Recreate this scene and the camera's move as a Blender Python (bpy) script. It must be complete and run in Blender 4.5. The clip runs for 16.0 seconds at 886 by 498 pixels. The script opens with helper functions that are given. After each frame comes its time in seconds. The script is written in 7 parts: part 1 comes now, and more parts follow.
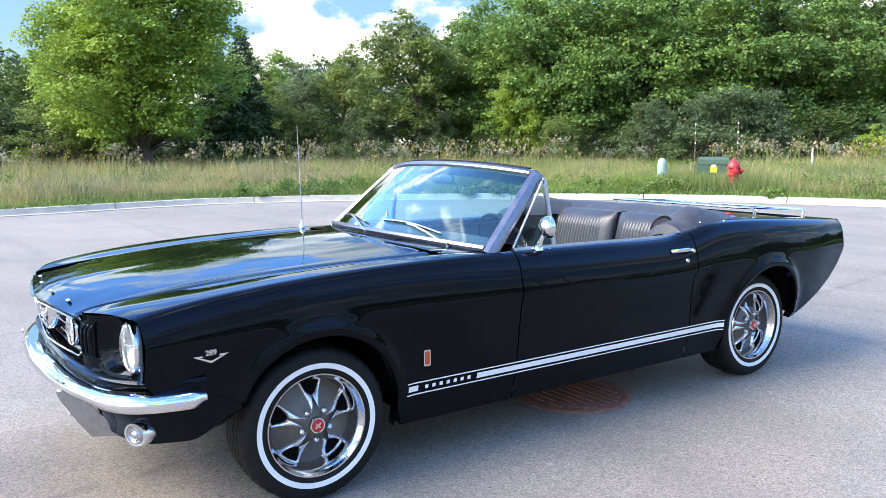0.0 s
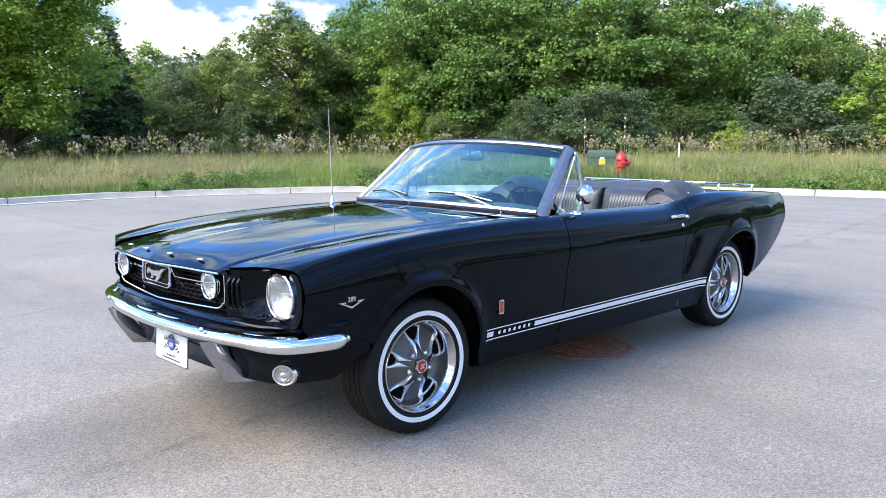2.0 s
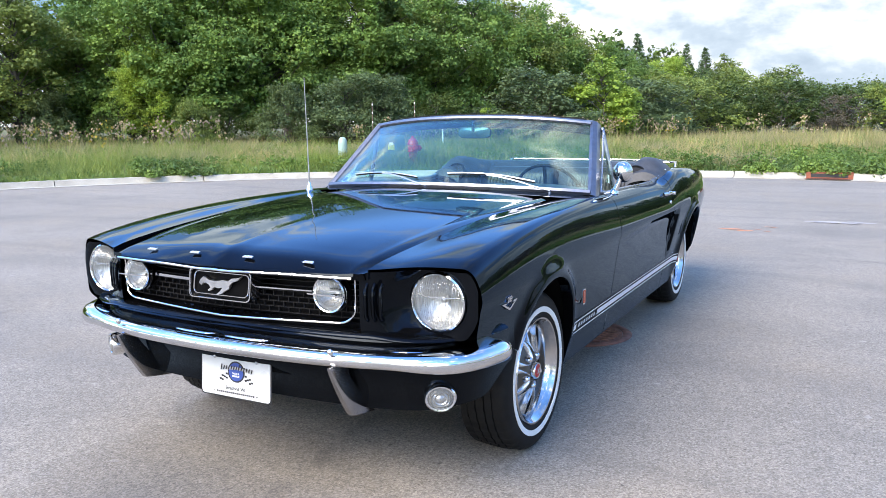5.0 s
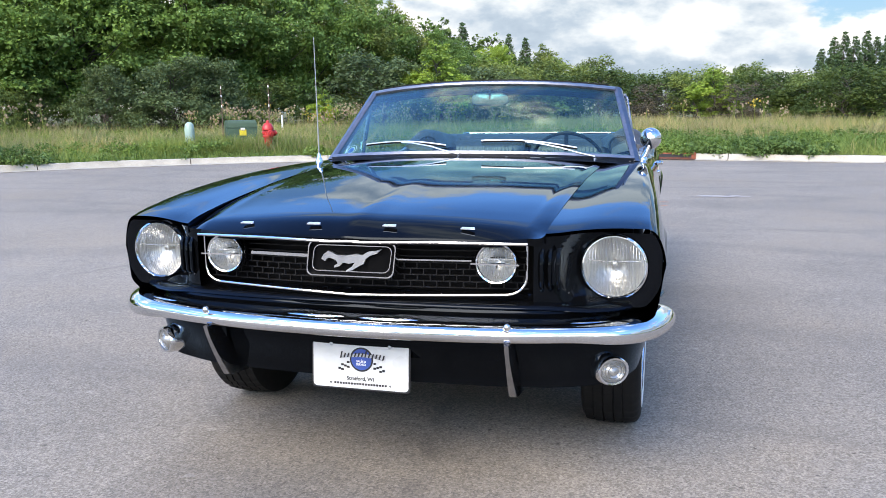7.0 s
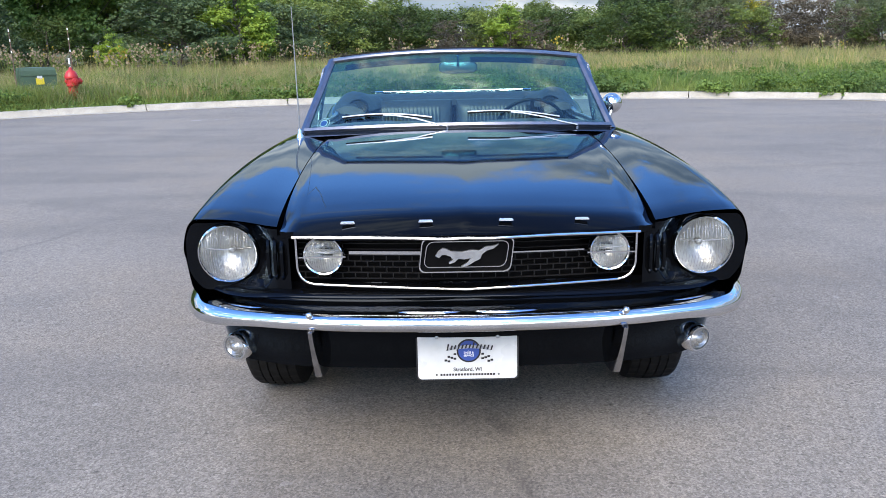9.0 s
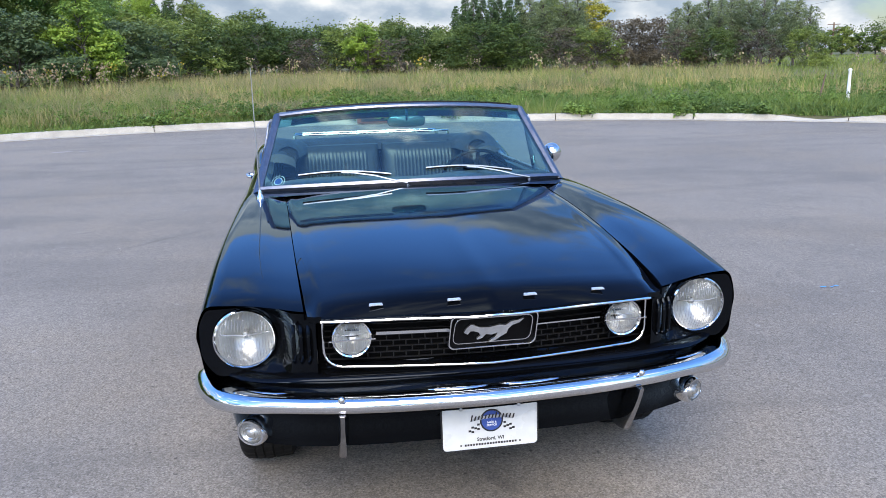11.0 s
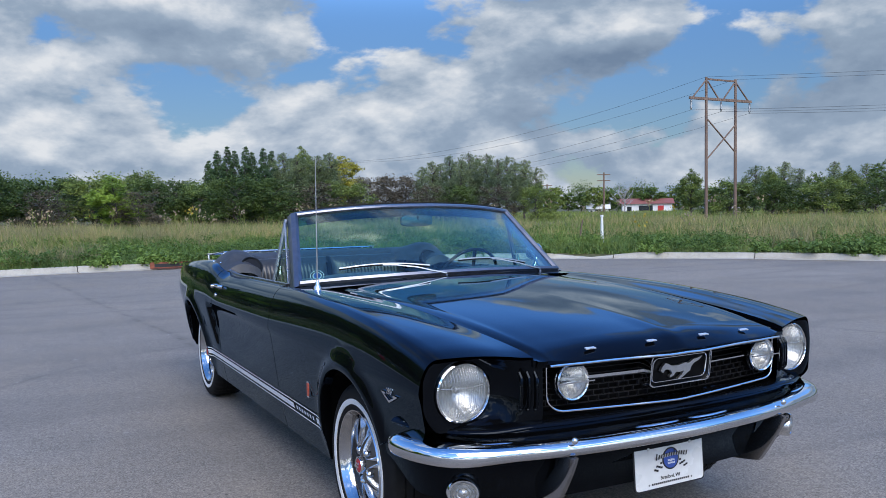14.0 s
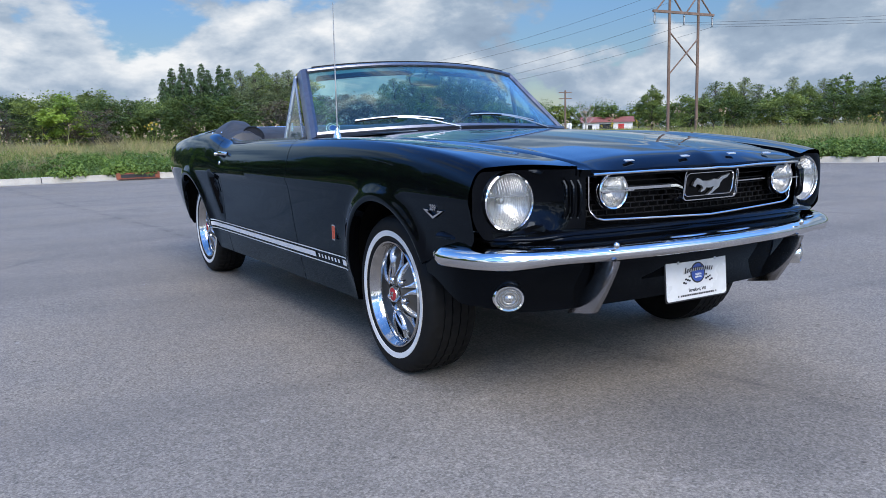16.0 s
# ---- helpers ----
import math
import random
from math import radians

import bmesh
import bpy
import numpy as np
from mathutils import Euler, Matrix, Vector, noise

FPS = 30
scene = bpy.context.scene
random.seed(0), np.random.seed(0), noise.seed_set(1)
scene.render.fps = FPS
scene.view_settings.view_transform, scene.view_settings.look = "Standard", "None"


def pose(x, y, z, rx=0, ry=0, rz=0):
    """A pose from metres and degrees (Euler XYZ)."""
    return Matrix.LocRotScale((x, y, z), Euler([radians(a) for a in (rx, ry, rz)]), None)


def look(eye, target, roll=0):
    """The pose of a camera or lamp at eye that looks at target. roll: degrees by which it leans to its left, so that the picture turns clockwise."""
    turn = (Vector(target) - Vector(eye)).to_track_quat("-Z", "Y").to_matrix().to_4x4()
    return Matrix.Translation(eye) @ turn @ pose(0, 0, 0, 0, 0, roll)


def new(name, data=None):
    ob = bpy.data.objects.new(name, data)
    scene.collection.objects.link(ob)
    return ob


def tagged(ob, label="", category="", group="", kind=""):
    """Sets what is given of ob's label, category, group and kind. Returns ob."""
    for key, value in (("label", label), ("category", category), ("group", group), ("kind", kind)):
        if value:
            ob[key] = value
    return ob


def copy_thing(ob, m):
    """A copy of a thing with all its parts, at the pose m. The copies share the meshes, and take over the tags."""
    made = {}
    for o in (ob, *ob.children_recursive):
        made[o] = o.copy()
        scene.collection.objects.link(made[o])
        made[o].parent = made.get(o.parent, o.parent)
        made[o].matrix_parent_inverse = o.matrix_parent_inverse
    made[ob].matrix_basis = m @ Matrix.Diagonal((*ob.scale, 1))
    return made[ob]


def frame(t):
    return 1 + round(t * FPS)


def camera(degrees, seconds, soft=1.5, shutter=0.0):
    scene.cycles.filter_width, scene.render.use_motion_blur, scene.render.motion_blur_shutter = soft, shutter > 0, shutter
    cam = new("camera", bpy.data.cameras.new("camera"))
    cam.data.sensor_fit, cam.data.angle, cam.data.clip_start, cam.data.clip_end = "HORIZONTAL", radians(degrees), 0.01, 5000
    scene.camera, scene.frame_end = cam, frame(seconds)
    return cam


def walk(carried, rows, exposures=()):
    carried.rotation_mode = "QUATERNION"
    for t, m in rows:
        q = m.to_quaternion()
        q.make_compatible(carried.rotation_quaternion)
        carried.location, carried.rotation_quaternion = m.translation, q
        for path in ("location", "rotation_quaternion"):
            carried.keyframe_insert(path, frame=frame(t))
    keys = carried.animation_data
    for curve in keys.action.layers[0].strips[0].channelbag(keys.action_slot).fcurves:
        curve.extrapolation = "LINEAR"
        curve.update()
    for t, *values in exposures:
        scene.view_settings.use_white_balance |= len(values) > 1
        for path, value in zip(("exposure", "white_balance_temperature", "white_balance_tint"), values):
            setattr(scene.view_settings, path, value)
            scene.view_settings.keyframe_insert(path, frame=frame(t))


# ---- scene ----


# The car's frame: front axle at y = 0, nose towards -y, driver's side towards +x, ground at z = 0.
PATH = [
    (0, (3.435, -1.281, 1.345), (1.797, -0.165, 1.081), -0.5),
    (0.5, (3.484, -1.6, 1.35), (1.89, -0.423, 1.08), -0.4),
    (1, (3.525, -1.844, 1.321), (1.979, -0.606, 1.046), -0.5),
    (1.5, (3.414, -2.039, 1.276), (1.91, -0.749, 1.002), -0.5),
    (2, (3.238, -2.261, 1.256), (1.805, -0.893, 0.983), -0.4),
    (2.5, (3.034, -2.365, 1.243), (1.681, -0.917, 0.971), -0.6),
    (3, (2.794, -2.437, 1.247), (1.516, -0.923, 0.972), -0.6),
    (3.5, (2.544, -2.518, 1.238), (1.348, -0.941, 0.951), -0.6),
    (4, (2.278, -2.601, 1.244), (1.179, -0.958, 0.942), -0.7),
    (6.5, (1.101, -2.872, 1.114), (0.473, -0.999, 0.799), -0.5),
    (7, (0.812, -2.894, 1.108), (0.306, -0.99, 0.768), -0.6),
    (7.5, (0.529, -2.946, 1.118), (0.16, -1.02, 0.725), -0.6),
    (8, (0.292, -2.979, 1.15), (0.064, -1.044, 0.699), -0.9),
    (10.5, (-0.387, -3.014, 1.459), (-0.151, -1.096, 0.945), -1.2),
    (11, (-0.513, -2.974, 1.475), (-0.181, -1.059, 1.006), -1.2),
    (11.5, (-0.709, -2.93, 1.492), (-0.294, -1.022, 1.058), -0.9),
    (12, (-0.952, -2.939, 1.492), (-0.405, -1.057, 1.091), -0.8),
    (12.5, (-1.22, -2.912, 1.482), (-0.506, -1.079, 1.118), -0.8),
    (13, (-1.451, -2.808, 1.425), (-0.637, -1.003, 1.143), -0.8),
    (13.5, (-1.645, -2.74, 1.325), (-0.767, -0.952, 1.152), -0.9),
    (14, (-1.864, -2.709, 1.222), (-0.915, -0.951, 1.121), -0.9),
    (14.5, (-2.016, -2.686, 1.101), (-1.015, -0.956, 1.019), -1.1),
    (15, (-2.098, -2.682, 0.989), (-1.082, -0.964, 0.865), -1.3),
    (15.5, (-2.127, -2.657, 0.916), (-1.103, -0.953, 0.699), -1.3),
    (16, (-2.136, -2.653, 0.902), (-1.115, -0.959, 0.607), -1.4),
]
cam = camera(57.9, 16.0, soft=0.4)
walk(cam, [(t, look(eye, target, roll)) for t, eye, target, roll in PATH], [(0.0, 2.27, 7850, 10), (1.0, 2.14, 7850, 10), (4.0, 2.05, 7850, 10), (6.5, 1.78, 7950, 10), (8.0, 1.55, 7750, 10), (11.0, 1.40, 7450, 10), (12.5, 1.26, 7100, 10), (13.2, 1.18, 6900, 10), (14.0, 0.85, 6800, 10), (15.0, 0.80, 6800, 10), (15.6, 1.02, 6950, 10), (16.0, 1.10, 7000, 10)])

# ---------------------------------------------------------------- light
SUN_EL, SUN_AZ = 44.0, 196.0          # azimuth clockwise from +y: ahead of the car, on its passenger side


def make_world():
    w = bpy.data.worlds.new("sky")
    w.use_nodes = True
    nt = w.node_tree
    nt.nodes.clear()

    def nd(kind, **kw):
        n = nt.nodes.new(kind)
        for k, v in kw.items():
            n.inputs[k].default_value = v
        return n

    def op(kind, a, b=None, clamp=False):
        n = nt.nodes.new("ShaderNodeMath")
        n.operation, n.use_clamp = kind, clamp
        for i, v in enumerate((a, b)):
            if v is None:
                continue
            if isinstance(v, (int, float)):
                n.inputs[i].default_value = v
            else:
                nt.links.new(v, n.inputs[i])
        return n.outputs[0]

    sky = nt.nodes.new("ShaderNodeTexSky")
    sky.sky_type, sky.sun_disc = "NISHITA", False
    sky.sun_elevation, sky.sun_rotation = radians(SUN_EL), radians(SUN_AZ)
    sky.air_density, sky.dust_density, sky.ozone_density = 1.0, 0.15, 3.0
    tc = nt.nodes.new("ShaderNodeTexCoord")
    sep = nt.nodes.new("ShaderNodeSeparateXYZ")
    nt.links.new(tc.outputs["Generated"], sep.inputs[0])

    def cloud(raised, scale=3.4):
        """Heaped clouds, wider than high; raised samples them a little higher up."""
        comb = nt.nodes.new("ShaderNodeCombineXYZ")
        nt.links.new(sep.outputs[0], comb.inputs[0])
        nt.links.new(sep.outputs[1], comb.inputs[1])
        nt.links.new(op("MULTIPLY_ADD", sep.outputs[2], 1.9), comb.inputs[2])
        comb.inputs[2].links[0].from_node.inputs[2].default_value = 7.81 + raised
        n = nd("ShaderNodeTexNoise", Scale=scale, Detail=12.0, Roughness=0.54, Distortion=0.10)
        nt.links.new(comb.outputs[0], n.inputs["Vector"])
        return n.outputs[0]

    here, above, billow = cloud(0.0), cloud(0.05), cloud(2.0, 8.0)
    # fewer clouds overhead than towards the horizon
    bare = nt.nodes.new("ShaderNodeMapRange")
    bare.interpolation_type = "SMOOTHSTEP"
    for key, v in (("From Min", 0.12), ("From Max", 0.62), ("To Min", -0.060), ("To Max", -0.01)):
        bare.inputs[key].default_value = v
    nt.links.new(sep.outputs[2], bare.inputs["Value"])
    # the clouds thicken towards the east
    east = op("ADD", op("MULTIPLY", sep.outputs[0], 0.95), op("MULTIPLY_ADD", sep.outputs[1], 0.10))
    east.node.inputs[1].links[0].from_node.inputs[2].default_value = -0.30
    east = op("MAXIMUM", east, -0.25)
    cover = nt.nodes.new("ShaderNodeMapRange")
    cover.interpolation_type = "SMOOTHSTEP"
    cover.inputs["From Min"].default_value = 0.518
    # crisp heaps low down, thin veils overhead
    veil = nt.nodes.new("ShaderNodeMapRange")
    veil.interpolation_type = "SMOOTHSTEP"
    for key, v in (("From Min", 0.22), ("From Max", 0.48), ("To Min", 0.562), ("To Max", 0.72)):
        veil.inputs[key].default_value = v
    nt.links.new(sep.outputs[2], veil.inputs["Value"])
    nt.links.new(veil.outputs[0], cover.inputs["From Max"])
    # a bank of cloud lies along the horizon
    bank = nt.nodes.new("ShaderNodeMapRange")
    bank.interpolation_type = "SMOOTHSTEP"
    for key, v in (("From Min", 0.04), ("From Max", 0.17), ("To Min", 0.145), ("To Max", 0.0)):
        bank.inputs[key].default_value = v
    nt.links.new(sep.outputs[2], bank.inputs["Value"])
    heap = op("ADD", op("SUBTRACT", here, bare.outputs[0]), op("MULTIPLY", east, 0.050))
    nt.links.new(op("ADD", heap, bank.outputs[0]), cover.inputs["Value"])
    # lit tops, grey undersides
    grey = nt.nodes.new("ShaderNodeMapRange")
    grey.interpolation_type = "LINEAR"
    grey.inputs["From Min"].default_value, grey.inputs["From Max"].default_value = 0.19, -0.22
    # greyer where the cloud is thick, brighter where its heaps catch the sun
    relief = op("ADD", op("SUBTRACT", here, above), op("MULTIPLY", op("SUBTRACT", billow, 0.5), 0.26))
    thick = op("ADD", op("MULTIPLY", op("SUBTRACT", here, 0.5), 0.16), op("MULTIPLY", east, 0.13))
    nt.links.new(op("SUBTRACT", relief, thick), grey.inputs["Value"])
    tone = nt.nodes.new("ShaderNodeValToRGB")
    stops = ((0.30, (0.56, 0.60, 0.66)), (0.44, (0.38, 0.445, 0.54)), (0.60, (0.225, 0.300, 0.410)), (0.94, (0.125, 0.185, 0.285)))
    tone.color_ramp.elements.remove(tone.color_ramp.elements[0])
    for i, (at, col) in enumerate(stops):
        e = tone.color_ramp.elements[0] if i == 0 else tone.color_ramp.elements.new(at)
        e.position, e.color = at, (*col, 1)
    nt.links.new(grey.outputs[0], tone.inputs[0])
    lit = nt.nodes.new("ShaderNodeVectorMath")
    lit.operation = "SCALE"
    # clouds glow more the nearer they stand to the sun
    toward = nt.nodes.new("ShaderNodeVectorMath")
    toward.operation = "DOT_PRODUCT"
    nt.links.new(tc.outputs["Generated"], toward.inputs[0])
    toward.inputs[1].default_value = (math.sin(radians(SUN_AZ)) * math.cos(radians(SUN_EL)), math.cos(radians(SUN_AZ)) * math.cos(radians(SUN_EL)), math.sin(radians(SUN_EL)))
    glow = op("POWER", op("MAXIMUM", toward.outputs["Value"], 0.0), 2.0)
    nt.links.new(op("ADD", op("MULTIPLY", glow, 34.0), 7.2), lit.inputs["Scale"])
    nt.links.new(tone.outputs[0], lit.inputs[0])
    mix = nt.nodes.new("ShaderNodeMix")
    mix.data_type = "RGBA"
    nt.links.new(cover.outputs[0], mix.inputs["Factor"])
    deep = nt.nodes.new("ShaderNodeHueSaturation")
    deep.inputs["Saturation"].default_value, deep.inputs["Value"].default_value = 1.20, 0.86
    nt.links.new(sky.outputs[0], deep.inputs["Color"])
    # clear air: the blue stays deep down to the tree line
    clear = nt.nodes.new("ShaderNodeFloatCurve")
    curve = clear.mapping.curves[0]
    clear.mapping.clip_max_y = 4.0
    clear.mapping.use_clip = False
    for at, v in ((0.05, 0.40), (0.14, 0.52), (0.22, 0.70), (0.36, 2.3), (0.52, 2.5), (0.75, 2.3)):
        curve.points.new(at, v)
    curve.points[0].location, curve.points[-1].location = (0.0, 0.38), (1.0, 2.0)
    clear.mapping.update()
    nt.links.new(sep.outputs[2], clear.inputs["Value"])
    thin = nt.nodes.new("ShaderNodeVectorMath")
    thin.operation = "SCALE"
    bluer = nt.nodes.new("ShaderNodeMix")
    bluer.data_type, bluer.blend_type = "RGBA", "MULTIPLY"
    bluer.inputs["Factor"].default_value = 1.0
    bluer.inputs["B"].default_value = (0.80, 0.88, 1.05, 1)
    nt.links.new(deep.outputs[0], bluer.inputs["A"])
    nt.links.new(bluer.outputs["Result"], thin.inputs[0])
    nt.links.new(clear.outputs[0], thin.inputs["Scale"])
    nt.links.new(thin.outputs[0], mix.inputs["A"])
    nt.links.new(lit.outputs[0], mix.inputs["B"])
    bg = nt.nodes.new("ShaderNodeBackground")
    bg.inputs["Strength"].default_value = 0.10
    nt.links.new(mix.outputs["Result"], bg.inputs["Color"])
    out = nt.nodes.new("ShaderNodeOutputWorld")
    nt.links.new(bg.outputs[0], out.inputs[0])
    scene.world = w


make_world()
sun_data = bpy.data.lights.new("sun", "SUN")
sun_data.energy, sun_data.angle, sun_data.color = 1.65, radians(40), (1.0, 0.945, 0.870)
sun = new("sun", sun_data)
sa, se = radians(SUN_AZ), radians(SUN_EL)
sun.matrix_world = look((math.sin(sa) * math.cos(se) * 60, math.cos(sa) * math.cos(se) * 60, math.sin(se) * 60), (0, 0, 0))


# ---------------------------------------------------------------- materials


class Nodes:
    """A small wrapper for writing node materials."""

    def __init__(self, name):
        self.mat = bpy.data.materials.new(name)
        self.mat.use_nodes = True
        self.nt = self.mat.node_tree
        self.bsdf = self.nt.nodes["Principled BSDF"]
        self.out = self.nt.nodes["Material Output"]
        self.coord = self.nt.nodes.new("ShaderNodeTexCoord").outputs["Object"]

    def set(self, **kw):
        for k, v in kw.items():
            sock = self.bsdf.inputs[k.replace("_", " ")]
            if hasattr(v, "is_output"):
                self.nt.links.new(v, sock)
            else:
                sock.default_value = v if not isinstance(v, tuple) or len(v) == 4 else (*v, 1)
        return self

    def noise(self, scale, detail=4.0, rough=0.55, coord=None, stretch=None):
        n = self.nt.nodes.new("ShaderNodeTexNoise")
        n.inputs["Scale"].default_value, n.inputs["Detail"].default_value, n.inputs["Roughness"].default_value = scale, detail, rough
        src = coord or self.coord
        if stretch:
            m = self.nt.nodes.new("ShaderNodeMapping")
            m.inputs["Scale"].default_value = stretch
            self.nt.links.new(src, m.inputs["Vector"])
            src = m.outputs[0]
        self.nt.links.new(src, n.inputs["Vector"])
        return n.outputs[0]

    def voronoi(self, scale, feature="F1", out="Distance", randomness=1.0):
        n = self.nt.nodes.new("ShaderNodeTexVoronoi")
        n.feature = feature
        n.inputs["Scale"].default_value, n.inputs["Randomness"].default_value = scale, randomness
        self.nt.links.new(self.coord, n.inputs["Vector"])
        return n.outputs[out]

    def ramp(self, value, *stops):
        n = self.nt.nodes.new("ShaderNodeValToRGB")
        n.color_ramp.elements.remove(n.color_ramp.elements[0])
        for i, (at, col) in enumerate(stops):
            e = n.color_ramp.elements[0] if i == 0 else n.color_ramp.elements.new(at)
            e.position, e.color = at, ((col,) * 3 if isinstance(col, (int, float)) else col) + (1,)
        self.nt.links.new(value, n.inputs[0])
        return n.outputs[0]

    def mix(self, fac, a, b, kind="MIX"):
        n = self.nt.nodes.new("ShaderNodeMix")
        n.data_type, n.blend_type = "RGBA", kind
        for key, v in (("Factor", fac), ("A", a), ("B", b)):
            if hasattr(v, "is_output"):
                self.nt.links.new(v, n.inputs[key])
            else:
                n.inputs[key].default_value = v if isinstance(v, (int, float)) else (*v, 1)
        return n.outputs["Result"]

    def math(self, kind, a, b=0.0):
        n = self.nt.nodes.new("ShaderNodeMath")
        n.operation = kind
        for i, v in enumerate((a, b)):
            if hasattr(v, "is_output"):
                self.nt.links.new(v, n.inputs[i])
            else:
                n.inputs[i].default_value = v
        return n.outputs[0]

    def bump(self, height, strength=0.3, distance=0.01):
        n = self.nt.nodes.new("ShaderNodeBump")
        n.inputs["Strength"].default_value, n.inputs["Distance"].default_value = strength, distance
        self.nt.links.new(height, n.inputs["Height"])
        self.nt.links.new(n.outputs[0], self.bsdf.inputs["Normal"])
        return self

    def random(self):
        return self.nt.nodes.new("ShaderNodeObjectInfo").outputs["Random"]

    def island(self):
        return self.nt.nodes.new("ShaderNodeNewGeometry").outputs["Random Per Island"]


def plain(name, color, rough=0.5, metal=0.0, grain=0.12, scale=40.0, bump=0.0, **kw):
    """A surface with slight mottling in colour and gloss."""
    m = Nodes(name)
    n = m.noise(scale, 5.0)
    dark = tuple(c * (1 - grain) for c in color)
    m.set(Base_Color=m.ramp(n, (0.3, dark), (0.7, color)), Metallic=metal, **kw)
    m.set(Roughness=m.ramp(m.noise(scale * 0.35, 4.0), (0.3, max(rough * 0.8, 0.0)), (0.7, min(rough * 1.2, 1.0))))
    if bump:
        m.bump(n, bump, 0.002)
    return m.mat


MAT = {}


def make_materials():
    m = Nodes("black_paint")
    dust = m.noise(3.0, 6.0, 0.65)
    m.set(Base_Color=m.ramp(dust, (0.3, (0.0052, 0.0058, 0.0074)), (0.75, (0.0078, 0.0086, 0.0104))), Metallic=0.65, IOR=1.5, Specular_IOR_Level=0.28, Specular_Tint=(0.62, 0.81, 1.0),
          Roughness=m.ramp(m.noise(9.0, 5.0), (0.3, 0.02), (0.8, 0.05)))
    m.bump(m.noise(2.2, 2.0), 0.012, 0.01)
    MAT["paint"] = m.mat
    MAT["satin_black"] = plain("satin_black", (0.010, 0.010, 0.011), 0.42, 0, 0.3, 60, Specular_IOR_Level=0.25)
    MAT["under"] = plain("underbody_black", (0.004, 0.004, 0.004), 0.9, 0, 0.4, 20, Specular_IOR_Level=0.05)
    m = Nodes("chrome")
    m.set(Base_Color=m.ramp(m.noise(6.0), (0.3, (0.64, 0.65, 0.67)), (0.7, (0.74, 0.75, 0.77))), Metallic=1.0,
          Roughness=m.ramp(m.noise(14.0, 5.0), (0.3, 0.04), (0.8, 0.10)))
    MAT["chrome"] = m.mat
    m = Nodes("brushed_stainless")
    m.set(Base_Color=(0.36, 0.375, 0.42), Metallic=1.0,
          Roughness=m.ramp(m.noise(9.0, 5.0), (0.3, 0.24), (0.7, 0.36)))
    MAT["stainless"] = m.mat
    MAT["wiper_metal"] = plain("brushed_wiper_metal", (0.58, 0.59, 0.61), 0.34, 1.0, 0.15, 60)
    MAT["dull_trim"] = plain("dull_bright_trim", (0.13, 0.14, 0.16), 0.34, 1.0, 0.2, 40)
    MAT["rim_chrome"] = plain("worn_rim_chrome", (0.56, 0.56, 0.57), 0.10, 1.0, 0.2, 30)
    MAT["bright"] = plain("bright_cast_metal", (0.82, 0.83, 0.85), 0.32, 0.7, 0.05)
    MAT["grey_trim"] = plain("satin_bright_trim", (0.22, 0.23, 0.27), 0.36, 1.0, 0.2, 40)
    MAT["spoke_metal"] = plain("bright_spoke_metal", (0.66, 0.67, 0.69), 0.24, 0.85, 0.15, 40)
    MAT["argent"] = plain("argent_wheel_paint", (0.110, 0.096, 0.080), 0.45, 0.25, 0.2, 50)
    m = Nodes("tyre_rubber")
    m.set(Base_Color=m.ramp(m.noise(30.0, 6.0), (0.3, (0.005, 0.005, 0.005)), (0.7, (0.009, 0.009, 0.009))), Roughness=0.66, Specular_IOR_Level=0.2)
    m.bump(m.noise(220.0, 3.0), 0.15, 0.002)
    MAT["rubber"] = m.mat
    MAT["whitewall"] = plain("whitewall", (0.74, 0.73, 0.70), 0.55, 0, 0.08, 25)
    MAT["plate_white"] = plain("enamelled_plate", (0.60, 0.61, 0.60), 0.30, 0, 0.08, 30)
    MAT["guard_chrome"] = plain("dull_guard_chrome", (0.42, 0.42, 0.44), 0.12, 1.0, 0.2, 30)
    MAT["white"] = plain("white_film", (0.78, 0.78, 0.78), 0.35, 0, 0.05, 30)
    MAT["red_cap"] = plain("red_enamel", (0.45, 0.025, 0.03), 0.2, 0, 0.2, 60)
    MAT["orange"] = plain("orange_red_enamel", (0.50, 0.075, 0.035), 0.25, 0, 0.2, 60)
    MAT["grille"] = plain("black_grille", (0.0022, 0.0022, 0.0026), 0.45, 0, 0.3, 60, Specular_IOR_Level=0.08)
    m = Nodes("black_vinyl")
    m.set(Base_Color=m.ramp(m.noise(25.0, 5.0), (0.3, (0.024, 0.025, 0.028)), (0.7, (0.036, 0.038, 0.042))), Roughness=0.36)
    m.bump(m.noise(350.0, 3.0), 0.25, 0.001)
    MAT["vinyl"] = m.mat
    m = Nodes("black_convertible_canvas")
    m.set(Base_Color=m.ramp(m.noise(18.0, 6.0), (0.3, (0.024, 0.026, 0.030)), (0.7, (0.044, 0.047, 0.055))), Roughness=0.55)
    m.bump(m.noise(9.0, 5.0), 0.35, 0.02)
    MAT["canvas"] = m.mat
    MAT["carpet"] = plain("black_carpet", (0.012, 0.012, 0.012), 0.95, 0, 0.4, 90)
    def thin_glass(name, tint, gain, rough=0.0, bump=None):
        """A pane that lets light straight through and mirrors more at a glance."""
        m = Nodes(name)
        lw = m.nt.nodes.new("ShaderNodeLayerWeight")
        lw.inputs["Blend"].default_value = 0.5
        fac = m.math("ADD", m.math("MULTIPLY", m.math("POWER", lw.outputs["Facing"], 4.0), 0.9 * gain), 0.05 * gain)
        tr, gl = (m.nt.nodes.new("ShaderNodeBsdf" + k) for k in ("Transparent", "Glossy"))
        mx = m.nt.nodes.new("ShaderNodeMixShader")
